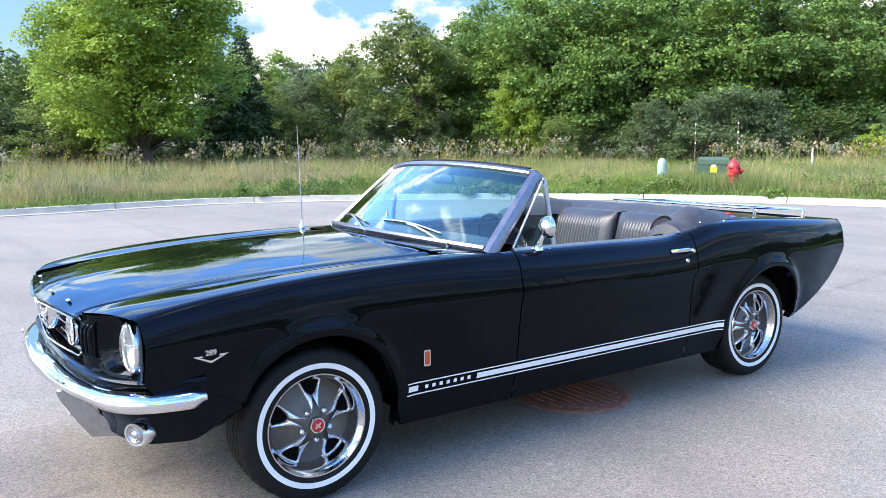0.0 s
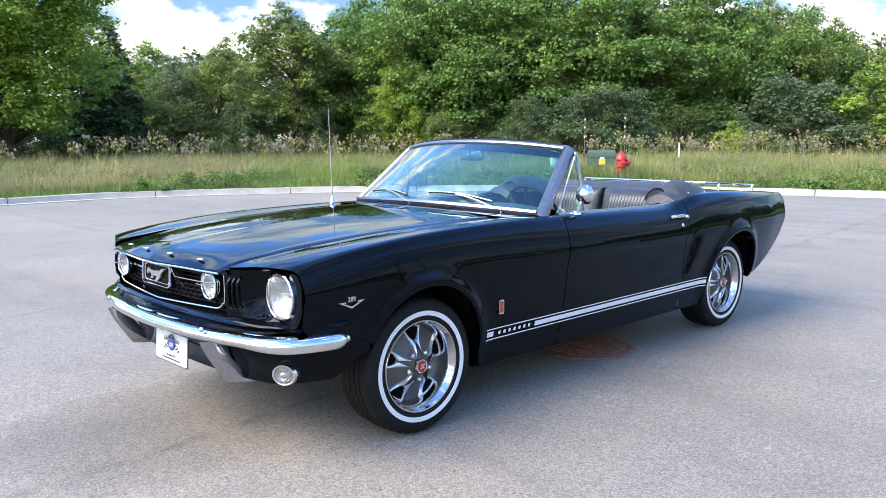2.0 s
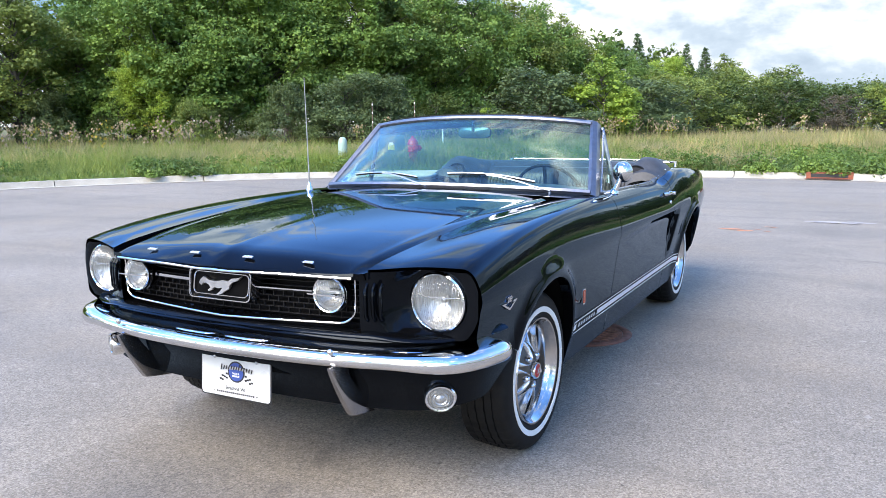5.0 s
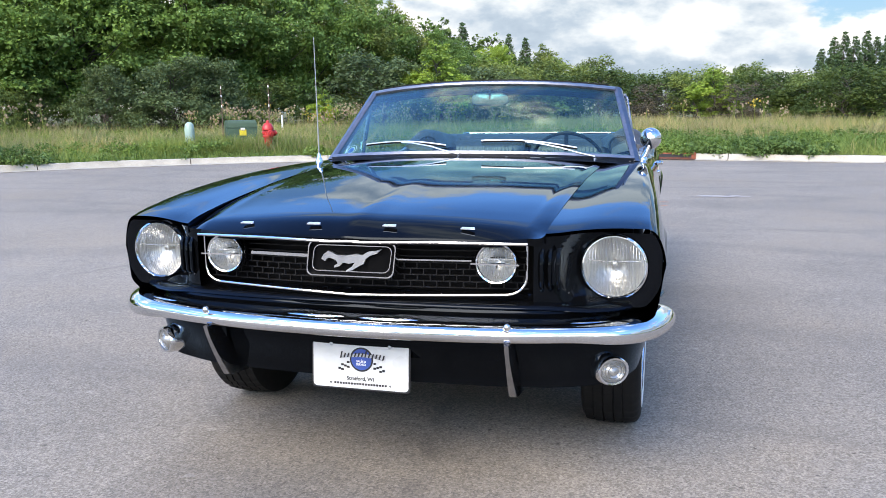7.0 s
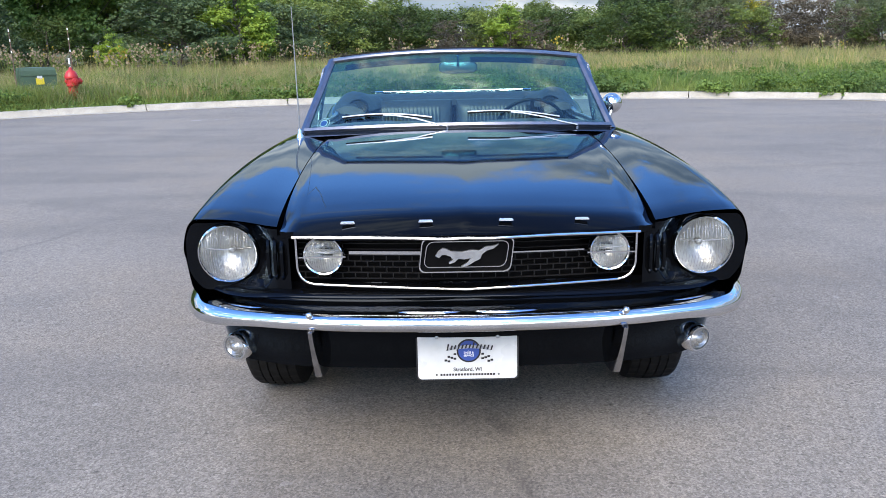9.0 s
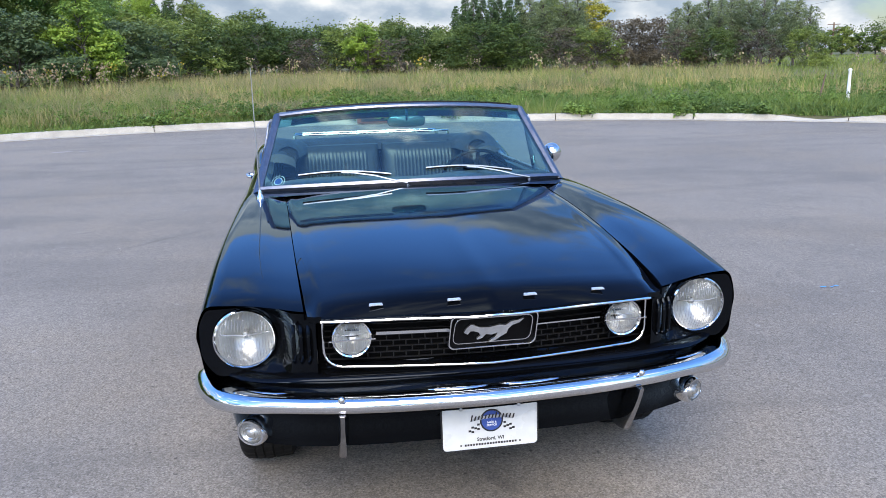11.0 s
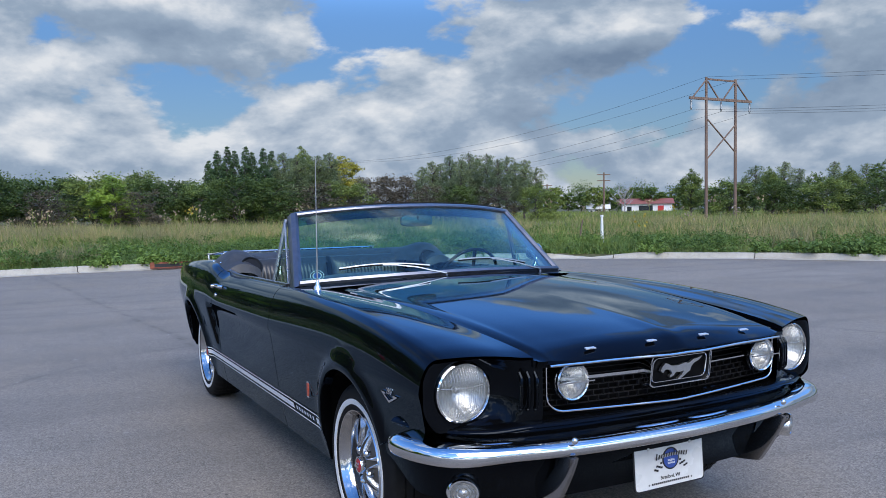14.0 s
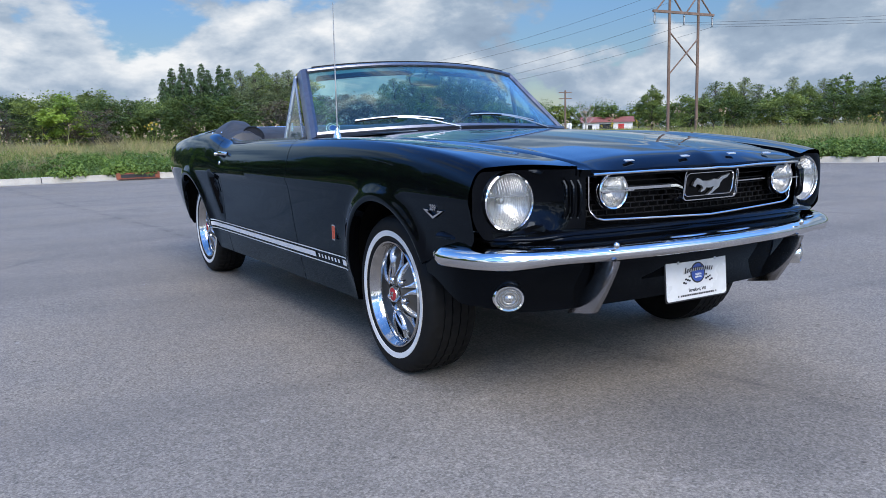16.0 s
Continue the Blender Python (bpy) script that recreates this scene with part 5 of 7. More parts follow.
def side_panel(y0, y1, s, kind):
    """A body side panel: s is +1 on the driver's side."""
    g = Geo()
    rows, cuts = [], []
    cols = side_columns(y0, y1)
    for y, yc in cols:
        zt, zl = sleek(T_TOP, y), lerp_table(T_LOW, y)
        if yc is not None:
            zl = max(zl, ARCH_Z + math.sqrt(max(ARCH_R**2 - (y - yc) ** 2, 0.0)))
        cuts.append(yc is not None)
        ring = []
        low = [zl + (Z_LINE - 0.001 - zl) * (k / 18) for k in range(19)] if zl < Z_LINE - 0.01 else [zl] * 19
        # the rolled lip at the bottom
        x0 = side_x(y, zl)
        ring.append((x0 - 0.045, zl + 0.004))
        ring.append((x0 - 0.006, zl - 0.002))
        ring += [(side_x(y, z), z) for z in low]
        ring += [(side_x(y, Z_LINE + (zt - Z_LINE) * (1 - (1 - k / 14) ** 1.35)), Z_LINE + (zt - Z_LINE) * (1 - (1 - k / 14) ** 1.35)) for k in range(1, 15)]
        if kind == "fender":
            ring += [fender_top(y, k / 8) for k in range(1, 9)]
            ring.append((ring[-1][0], ring[-1][1] - 0.03))
        elif kind == "door":
            xt = ring[-1][0]
            ring += [(xt - 0.012, zt + 0.004), (xt - 0.03, zt + 0.003), (xt - 0.080, zt - 0.004), (xt - 0.090, zt - 0.05)]
        else:
            xt = ring[-1][0]
            inner = 0.62
            ring += [(xt + (inner - xt) * k / 5, zt + 0.010 * math.sin(math.pi * k / 5) - 0.004 * k / 5) for k in range(1, 6)]
            ring.append((inner, zt - 0.04))
        if kind == "fender":
            rows.append([(s * x, nose_shift(y, x, z), z) for x, z in ring])
        elif kind == "quarter":
            tail = sstep(2.5, 3.7, y)
            rows.append([(s * (x - 0.040 * tail), y - TAIL_IN * tail, z) for x, z in ring])
        else:
            rows.append([(s * x, y, z) for x, z in ring])
    ys = [c[0] for c in cols]
    g.grid(rows, skip=lambda i, j: cuts[i] != cuts[i + 1] and abs(ys[i] - ys[i + 1]) < 1e-4)
    return g


def tube_ring(pts, radius, n=8):
    """A closed ring of tube."""
    g = Geo()
    rows = []
    k = len(pts)
    pts = [Vector(p) for p in pts]
    ref = Vector((0, 1, 0))
    for i, p in enumerate(pts):
        t = (pts[(i + 1) % k] - pts[i - 1]).normalized()
        a = t.cross(ref).normalized()
        b = a.cross(t)
        rows.append([p + a * radius * math.cos(2 * math.pi * j / n) + b * radius * math.sin(2 * math.pi * j / n) for j in range(n)])
    return g.grid(rows, close=True, loop=True)


def nose_y(x):
    """Plan of the hood's front lip, slightly pointed in the middle."""
    return -0.862 + 0.058 * (abs(x) / 0.5) ** 1.5


def hood_z(x, y):
    mid = sleek([(-0.87, 0.800), (-0.82, 0.822), (-0.7, 0.842), (-0.4, 0.870), (0.0, 0.897), (0.4, 0.913), (0.68, 0.920)], y)
    xs = hood_seam(y)
    xc = sleek([(-0.85, 0.482), (-0.2, 0.532), (0.66, 0.576)], y)
    edge = sleek(T_TOP, y) - 0.005
    a = abs(x)
    # flat behind the front lip, then a crown that eases down to the fenders with a raised crease
    ridge = 0.0045 * math.exp(-(((a - xc) / 0.013) ** 2))
    rear = mid - (mid - edge) * (a / xs) ** 2.6 + ridge
    u = min(max((a - xc) / max(xs - xc, 0.01), 0.0), 1.0)
    nose = mid - 0.030 * min(a / xc, 1.0) ** 2
    nose += (min(edge, nose - 0.003) - nose) * sstep(0.0, 0.8, u)
    k = sstep(-0.80, -0.50, y)
    return nose * (1 - k) + rear * k - 0.003 * min(a / 0.06, 1.0) * (1 - sstep(-0.8, 0.1, y)) * (1 - sstep(0.35, 0.5, a))


def build_body(car):
    for s in (1, -1):
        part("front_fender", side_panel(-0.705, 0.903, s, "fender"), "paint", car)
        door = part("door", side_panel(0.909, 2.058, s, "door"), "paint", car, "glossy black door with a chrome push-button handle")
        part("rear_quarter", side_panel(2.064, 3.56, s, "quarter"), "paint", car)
        # chrome handle with its button
        g = Geo()
        hx, hy, hz = 0.816, 1.955, 0.808
        g.sweep([(s * hx, hy - 0.075, hz), (s * (hx + 0.022), hy - 0.06, hz + 0.004), (s * (hx + 0.026), hy - 0.01, hz + 0.005), (s * (hx + 0.024), hy + 0.04, hz + 0.003), (s * (hx + 0.004), hy + 0.062, hz)],
                [(0.006 * math.cos(a), 0.010 * math.sin(a)) for a in np.linspace(0, 2 * np.pi, 8, endpoint=False)])
        part("door_handle", g, "chrome", door)
        m = Matrix.Translation((s * 0.832, hy + 0.052, hz - 0.002)) @ Matrix.Rotation(s * math.pi / 2, 4, "Y")
        part("push_button", Geo().lathe([(0.0, 0.022), (0.009, 0.021), (0.011, 0.016), (0.011, -0.02)], m, 14), "chrome", door)
        m = Matrix.Translation((s * (side_x(1.98, 0.755) - 0.002), 1.985, 0.755)) @ Matrix.Rotation(s * math.pi / 2, 4, "Y")
        part("lock", Geo().lathe([(0.0, 0.008), (0.009, 0.007), (0.012, 0.003), (0.012, -0.01)], m, 14), "chrome", door)
        # belt moulding along the door's top
        g = Geo()
        g.sweep([(s * (sleek(T_XTOP, y) - 0.035), y, sleek(T_TOP, y) + 0.006) for y in np.linspace(0.93, 2.05, 16)],
                [(-0.012, -0.004), (-0.010, 0.006), (0.010, 0.006), (0.012, -0.004)])
        part("belt_moulding", g, "stainless", door)
        # inner door panel
        g = Geo()
        g.grid([[(s * 0.675, y, z) for z in np.linspace(0.32, 0.85, 5)] for y in np.linspace(0.93, 2.04, 10)])
        part("door_lining", g, "vinyl", door)
    # hood
    g = Geo()
    rows = []
    for k in range(33):
        v = k / 32
        row = []
        for j in range(61):
            u = -1 + 2 * j / 60
            y_back = 0.540 + 0.050 * abs(u) ** 2
            y0 = nose_y(0.5 * u)
            y = y0 + (y_back - y0) * v
            x = u * (hood_seam(y) - 0.003)
            row.append((x, y, hood_z(x, y) - 0.020 * (1 - min(v * 14, 1)) ** 2 * (1 - abs(u) ** 8)))
        rows.append(row)
    lip = [(x, y + 0.012, z - 0.022) for x, y, z in rows[0]]
    under = [(x, y + 0.06, z - 0.022) for x, y, z in rows[0]]
    back = [(x, y + 0.004, z - 0.03) for x, y, z in rows[-1]]
    g.grid([under, lip] + rows + [back])
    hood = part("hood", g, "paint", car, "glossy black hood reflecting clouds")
    # chrome lip along the hood's front
    g = Geo()
    path = [(x, nose_y(x) - 0.004, hood_z(x, nose_y(x)) - 0.033 + 0.008 * (x / 0.49) ** 2) for x in np.linspace(-0.490, 0.490, 41)]
    g.sweep(path, [(0.006, -0.0035), (0.008, 0.0), (0.006, 0.0035), (-0.006, 0.004), (-0.006, -0.004)])
    part("hood_trim", g, "chrome", hood)
    # four widely spaced chrome emblems, kept as plain blocks
    for x in (-0.333, -0.112, 0.112, 0.327):
        y = nose_y(x) + 0.030
        m = Matrix.Translation((x, y, hood_z(x, y) - 0.004)) @ Matrix.Rotation(0.25, 4, "X")
        w = 0.040
        g = Geo().prism([(-w / 2, -0.005), (w / 2, -0.005), (w / 2 - 0.003, 0.006), (-w / 2 + 0.003, 0.006)], m, 0.003)
        part("hood_emblem", g, "bright", hood, "small chrome emblem block", smooth=False)
    # cowl panel with two banks of slots
    g = Geo()
    rows = []
    for k in range(6):
        v = k / 5
        rows.append([(x, 0.547 + 0.050 * (x / 0.6) ** 2 + v * (0.175 + 0.030 * (x / 0.7) ** 2), 0.913 - 0.024 * (x / 0.7) ** 2 + 0.006 * v) for x in np.linspace(-0.70, 0.70, 41)])
    g.grid(rows)
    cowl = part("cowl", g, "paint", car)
    for x0 in (-0.26, -0.15, -0.04, 0.07, 0.18):
        # black blocks laid on the panel, coloured for the shade inside the slots
        g = Geo()
        for k in range(9):
            x = x0 + 0.011 * k
            g.box((x, 0.622 + 0.05 * (x / 0.6) ** 2, 0.9165 - 0.024 * (x / 0.7) ** 2), (0.0055, 0.056, 0.004))
        part("cowl_vent", g, "ink", cowl, "bank of dark air slots", smooth=False)


def smooth_path(pts, n):
    """A rounded course through plan points, mirrored at its first one."""
    out = []
    for i in range(n + 1):
        s_ = i / n * (len(pts) - 1)
        k = min(int(s_), len(pts) - 2)
        u = s_ - k
        p0, p1, p2, p3 = (pts[k - 1] if k else (-pts[1][0], pts[1][1])), pts[k], pts[k + 1], pts[min(k + 2, len(pts) - 1)]
        cat = lambda a, b, c, d: 0.5 * (2 * b + (c - a) * u + (2 * a - 5 * b + 4 * c - d) * u * u + (3 * b - a - 3 * c + d) * u**3)
        out.append((cat(p0[0], p1[0], p2[0], p3[0]), cat(p0[1], p1[1], p2[1], p3[1])))
    return out


def flutes(m, radius, rise, count, lamp):
    """Pressed upright flutes on the inside of a domed lamp glass, and a level bar across them."""
    g = Geo()
    dome = lambda x, z: rise * (1 - (math.hypot(x, z) / radius) ** 2) - 0.004
    for k in range(count):
        x = radius * (-0.92 + 1.84 * k / (count - 1))
        w = math.sqrt(max(radius**2 - x * x, 0)) * 0.96
        g.tube([m @ Vector((x, z, dome(x, z))) for z in np.linspace(-w, w, 7)], 0.0005, 3, False)
    for z in (0.22 * radius,):
        w = math.sqrt(radius**2 - z * z) * 0.9
        g.tube([m @ Vector((x, z, dome(x, z))) for x in np.linspace(-w, w, 9)], 0.0012, 4, False)
    part("lens_flutes", g, "flute", lamp)


def build_front(car):
    for s in (1, -1):
        # headlamp panel: a sheet between grille and fender, dished round the lamp
        cx, cz = s * HEAD[0], HEAD[2]
        g = Geo()
        rings = [[] for _ in range(7)]
        n = 64
        for k in range(n):
            a = 2 * math.pi * k / n
            dx, dz = math.cos(a), math.sin(a)
            # outline of the panel: grille side, fender side, hood line, lower edge
            right, left, top, bottom = 0.128, 0.206, 0.094, 0.112
            reach = min((right / dx if dx > 1e-6 else 9), (left / -dx if dx < -1e-6 else 9), (top / dz if dz > 1e-6 else 9), (bottom / -dz if dz < -1e-6 else 9))
            rr = max(reach, 0.094)
            if dx > 0.3:
                rr = min(rr, 0.130 + 0.012 * abs(dz))
            for i in range(7):
                u = (i / 6) ** 0.9
                r = 0.0935 + (rr - 0.0935) * u
                x, z = HEAD[0] + dx * r, cz + dz * r
                plan = -0.700 + 0.38 * (x - 0.755) + 0.010 * (1 - sstep(0.57, 0.63, z))
                dish = 0.014 * (1 - sstep(0.0, 1.0, min((r - 0.0935) / 0.07, 1)))
                blend = sstep(0.0, 1.0, min((r - 0.0935) / 0.085, 1.0))
                rings[i].append((s * x, (HEAD[1] + 0.004) * (1 - blend) + plan * blend + 0.3 * dish, z))
        g.grid(rings, close=True)
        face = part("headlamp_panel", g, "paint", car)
        for k in range(3):
            x = 0.527 + 0.021 * k
            y = -0.700 + 0.38 * (x - 0.755)
            gill = Geo()
            gill.sweep([(s * x, y + 0.004, 0.640), (s * x, y - 0.008, 0.655), (s * x, y - 0.010, 0.70), (s * x, y - 0.008, 0.735), (s * x, y + 0.004, 0.75)],
                       [(0.006 * math.cos(a), 0.007 * math.sin(a)) for a in np.linspace(0, 2 * np.pi, 8, endpoint=False)], up=(0, 1, 0))
            part("gill", gill, "paint", face, "short black vertical louvre")
        # headlamp
        m = Matrix.Translation((cx, HEAD[1] + 0.006, cz)) @ Matrix.Rotation(math.pi / 2, 4, "X")
        lamp = thing("headlight", "", "")
        lamp.parent = car
        part("reflector", Geo().lathe([(0.001, -0.062), (0.02, -0.059), (0.045, -0.046), (0.068, -0.024), (0.086, 0.0)], m, 36), "reflector", lamp)
        part("lens", Geo().lathe([(0.086, -0.002), (0.086, 0.002), (0.075, 0.016), (0.05, 0.026), (0.025, 0.031), (0.001, 0.032)], m, 40), "lens", lamp, "clear fluted lamp glass")
        part("ring", Geo().lathe([(0.0835, 0.0), (0.0835, 0.007), (0.087, 0.011), (0.091, 0.008), (0.0925, -0.002), (0.0925, -0.02)], m, 40), "chrome", lamp, "bright lamp ring")
        flutes(m, 0.082, 0.030, 19, lamp)
        part("bulb", Geo().lathe([(0.001, -0.030), (0.009, -0.032), (0.011, -0.040), (0.008, -0.058)], m, 14), "reflector", lamp)
    # grille: a dark recess with staggered bars
    yg = lambda x: -0.812 + 0.045 * (abs(x) / 0.5) ** 1.5
    grille = thing("grille", "", "")
    grille.parent = car
    g = Geo()
    g.grid([[(x, yg(x) + 0.06, z) for x in np.linspace(-0.5, 0.5, 21)] for z in np.linspace(0.60, 0.80, 5)])
    part("grille_backing", g, "grille", grille)
    bars = Geo()
    levels = np.linspace(GRILLE_Z0 + 0.012, GRILLE_Z1 - 0.012, 9)
    for z in levels:
        bars.sweep([(x, yg(x) + 0.018, z) for x in np.linspace(-0.485, 0.485, 31)], [(0.0, -0.002), (0.006, -0.001), (0.006, 0.001), (0.0, 0.002)])
    part("grille_slats", bars, "satin_black", grille)
    pins = Geo()
    for i in range(4):
        for k in range(26):
            x = -0.47 + 0.037 * k + (0.0185 if i % 2 else 0)
            if abs(x) < 0.485:
                pins.box((x, yg(x) + 0.016, (levels[i] + levels[i + 1]) / 2), (0.0026, 0.010, levels[1] - levels[0]))
    part("grille_mesh", pins, "satin_black", grille, smooth=False, kind="stuff")

    def opening(inset, n=12):
        pts = []
        x1, z0, z1 = GRILLE_X - inset, GRILLE_Z0 + inset, GRILLE_Z1 - inset
        for x in np.linspace(-x1 + 0.05, x1 - 0.05, 31):
            pts.append((x, z0 - 0.013 * (1 - abs(x) / x1)))
        for k in range(1, n):
            a = -math.pi / 2 + math.pi / 2 * k / n
            pts.append((x1 - 0.05 + 0.05 * math.cos(a), z0 + 0.05 + 0.05 * math.sin(a)))
        for z in np.linspace(z0 + 0.05, z1 - 0.008, 6):
            pts.append((x1 + 0.004 * (z - z0), z))
        full = pts + [(-x, z) for x, z in pts[::-1] if abs(x) > x1 - 0.051]
        return full

    ring = [(x, yg(x) - 0.018 - 0.004 * (z < 0.65), z) for x, z in opening(0.004)]
    g = Geo()
    seen = ring
    left = sorted([p for p in seen if p[0] < -(GRILLE_X - 0.0545)], key=lambda p: -p[2])
    right = sorted([p for p in seen if p[0] > (GRILLE_X - 0.0545)], key=lambda p: p[2])
    base = sorted([p for p in seen if abs(p[0]) <= GRILLE_X - 0.0545], key=lambda p: p[0])
    g.tube(left + base + right, 0.0038, 8)
    part("grille_surround", g, "chrome", grille)
    # surround panel below and beside the opening
    for s in (1, -1):
        x0, x1, z = s * 0.105, s * 0.335, 0.716
        g = Geo()
        g.sweep([(x, yg(x) - 0.006, z) for x in np.linspace(x0, x1, 10)], [(0.0, -0.0045), (0.006, -0.004), (0.009, -0.002), (0.009, 0.002), (0.006, 0.004), (0.0, 0.0045)])
        part("grille_bar", g, "chrome", grille)
        # driving lamp
        fx, fy, fz = s * 0.406, -0.800, 0.714
        m = Matrix.Translation((fx, fy, fz)) @ Matrix.Rotation(math.pi / 2, 4, "X") @ Matrix.Diagonal((0.90, 0.90, 1, 1))
        lamp = thing("driving_lamp", "", "")
        lamp.parent = car
        part("housing", Geo().lathe([(0.03, -0.05), (0.056, -0.035), (0.066, -0.01), (0.0665, 0.012)], m, 32), "grille", lamp)
        part("ring", Geo().lathe([(0.056, 0.008), (0.0575, 0.014), (0.062, 0.016), (0.066, 0.011), (0.067, -0.004)], m, 36), "chrome", lamp)
        part("reflector", Geo().lathe([(0.001, -0.042), (0.018, -0.038), (0.038, -0.022), (0.057, 0.008)], m, 32), "reflector", lamp)
        part("lens", Geo().lathe([(0.0575, 0.008), (0.0575, 0.011), (0.045, 0.020), (0.02, 0.026), (0.001, 0.027)], m, 36), "lens", lamp, "clear fluted lamp glass")
        flutes(m, 0.055, 0.0255, 15, lamp)
        g = Geo().box((fx, fy - 0.030, fz), (0.132, 0.004, 0.004))
        part("cross_bar", g, "chrome", lamp, smooth=False)
    # emblem frame with a plain flowing shape inside
    ye = yg(0) - 0.016
    emb = thing("grille_emblem", "", "")
    emb.parent = grille

    def frame_ring(w, h, c=0.018, skew=0.006):
        pts = []
        for qx, qz, a0 in ((1, 1, 0), (-1, 1, 90), (-1, -1, 180), (1, -1, 270)):
            for k in range(5):
                a = radians(a0 + 22.5 * k)
                z = qz * (h / 2 - c) + c * math.sin(a)
                pts.append((qx * (w / 2 - c) + c * math.cos(a) + skew * z / h * 2, z))
        return pts

    g = Geo()
    rows = []
    for w, h, y in ((0.262, 0.104, 0.05), (0.262, 0.104, -0.010), (0.259, 0.101, -0.015), (0.253, 0.095, -0.015), (0.250, 0.092, -0.008), (0.250, 0.092, 0.0)):
        rows.append([(x, ye + y, 0.716 + z) for x, z in frame_ring(w, h)])
    g.grid(rows, close=True)
    part("emblem_frame", g, "chrome", emb)
    part("emblem_backing", Geo().fan([(x, ye + 0.001, 0.716 + z) for x, z in frame_ring(0.251, 0.093)]), "grille", emb)
    part("emblem_inner_ring", tube_ring([(x, ye - 0.006, 0.716 + z) for x, z in frame_ring(0.230, 0.074)], 0.0022, 6), "chrome", emb)
    g = Geo()
    body = [(-0.084, -0.003), (-0.077, 0.007), (-0.064, 0.015), (-0.055, 0.013), (-0.040, 0.007), (-0.012, 0.006), (0.016, 0.010), (0.034, 0.008), (0.050, 0.016), (0.070, 0.018), (0.088, 0.022),
            (0.074, 0.012), (0.054, 0.007), (0.042, -0.001), (0.037, -0.011), (0.022, -0.017), (0.004, -0.026), (-0.013, -0.030), (-0.014, -0.027), (0.002, -0.019), (0.012, -0.009),
            (-0.006, -0.012), (-0.022, -0.010), (-0.032, -0.018), (-0.047, -0.022), (-0.048, -0.018), (-0.037, -0.012), (-0.043, -0.005), (-0.056, -0.001), (-0.066, -0.001), (-0.074, -0.008)]
    m = Matrix.Translation((0, ye - 0.004, 0.716)) @ Matrix.Rotation(math.pi / 2, 4, "X")
    g.prism([(1.04 * x, 1.28 * z + 0.002) for x, z in body], m, 0.010)
    part("emblem_shape", g, "wiper_metal", emb, "plain flowing chrome shape", smooth=False)
    # panel behind the bumper, and the valance below it, wrapped back to the wheel openings
    plan = [(0.0, -0.800), (0.30, -0.792), (0.52, -0.765), (0.655, -0.715), (0.735, -0.655), (0.785, -0.575), (0.810, -0.480), (0.818, -0.350)]
    line = smooth_path(plan, 30)
    line = [(-x, y) for x, y in line[:0:-1]] + line
    g = Geo()
    rows = []
    for k in range(25):
        v = k / 24
        row = []
        for x, y in line:
            a = abs(x)
            far = sstep(0.60, 0.80, a)
            low = 0.335 + 0.020 * far + 0.085 * sstep(-0.52, -0.35, y)
            z = low + v * ((0.618 * (1 - far) + 0.575 * far) - low)
            tuck = 1 - sstep(0.33, 0.50, z)
            dy = 0.065 * tuck * (1 - far) - 0.020 * math.exp(-(((z - 0.578) / 0.014) ** 2)) * (1 - far) + 0.030 * sstep(0.585, 0.618, z) * (1 - far)
            row.append((x * (1 - 0.035 * tuck * far), y + dy, z))
        rows.append(row)
    rows.insert(0, [(x * 0.94, y + 0.08, z + 0.006) for x, y, z in rows[0]])
    g.grid(rows)
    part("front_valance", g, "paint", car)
    # body-coloured deflector: a rounded shelf between the grille and the bumper
    g = Geo()
    rows = []
    front = [Vector((x, y, 0)) for x, y in line]
    for i, p in enumerate(front):
        if p.y > -0.47:
            continue
        t = (front[min(i + 1, len(front) - 1)] - front[max(i - 1, 0)]).normalized()
        o = Vector((t.y, -t.x, 0))
        dip = -0.012 * sstep(0.52, 0.66, abs(p.x))
        rows.append([p + o * a + Vector((0, 0, b + dip)) for a, b in ((-0.045, 0.607), (0.0, 0.606), (0.026, 0.603), (0.036, 0.599), (0.040, 0.593), (0.037, 0.587), (0.028, 0.583), (-0.02, 0.580))])
    g.grid(rows)
    part("deflector", g, "paint", car)
    # bumper blade
    half = [(0.0, -0.878), (0.15, -0.873), (0.32, -0.860), (0.48, -0.835), (0.61, -0.800), (0.71, -0.760), (0.778, -0.712), (0.818, -0.650), (0.840, -0.582), (0.848, -0.530), (0.848, -0.482)]
    path2 = smooth_path(half, 40)
    full = [(-x, y) for x, y in path2[:0:-1]] + path2
    g = Geo()
    prof = [(-0.075, 0.026), (-0.030, 0.025), (0.000, 0.023), (0.016, 0.017), (0.026, 0.005), (0.027, -0.009), (0.021, -0.020), (0.008, -0.026), (-0.012, -0.024), (-0.006, -0.017), (0.010, -0.012), (0.014, 0.002), (-0.004, 0.014), (-0.075, 0.018)]
    pts = [Vector((x, y, 0.529 - 0.004 * sstep(0.55, 0.76, abs(x)))) for x, y in full]
    rows = []
    for i, p in enumerate(pts):
        t = (pts[min(i + 1, len(pts) - 1)] - pts[max(i - 1, 0)]).normalized()
        o = Vector((t.y, -t.x, 0)).normalized()
        sc = 1.0 + 0.35 * sstep(0.60, 0.78, abs(p.x))
        endr = 1 - 0.55 * sstep(-0.545, -0.485, p.y) ** 2
        rows.append([p + o * a * sc * endr + Vector((0, 0, b * sc * endr)) for a, b in prof])
    g.grid(rows, close=True)
    g.fan(rows[0]), g.fan(rows[-1], True)
    bumper = part("front_bumper", g, "chrome", car, "chrome blade bumper with wrapped ends")
    # the ledge on top of the bumper, black paint standing for mirrored dark
    g = Geo()
    rows = []
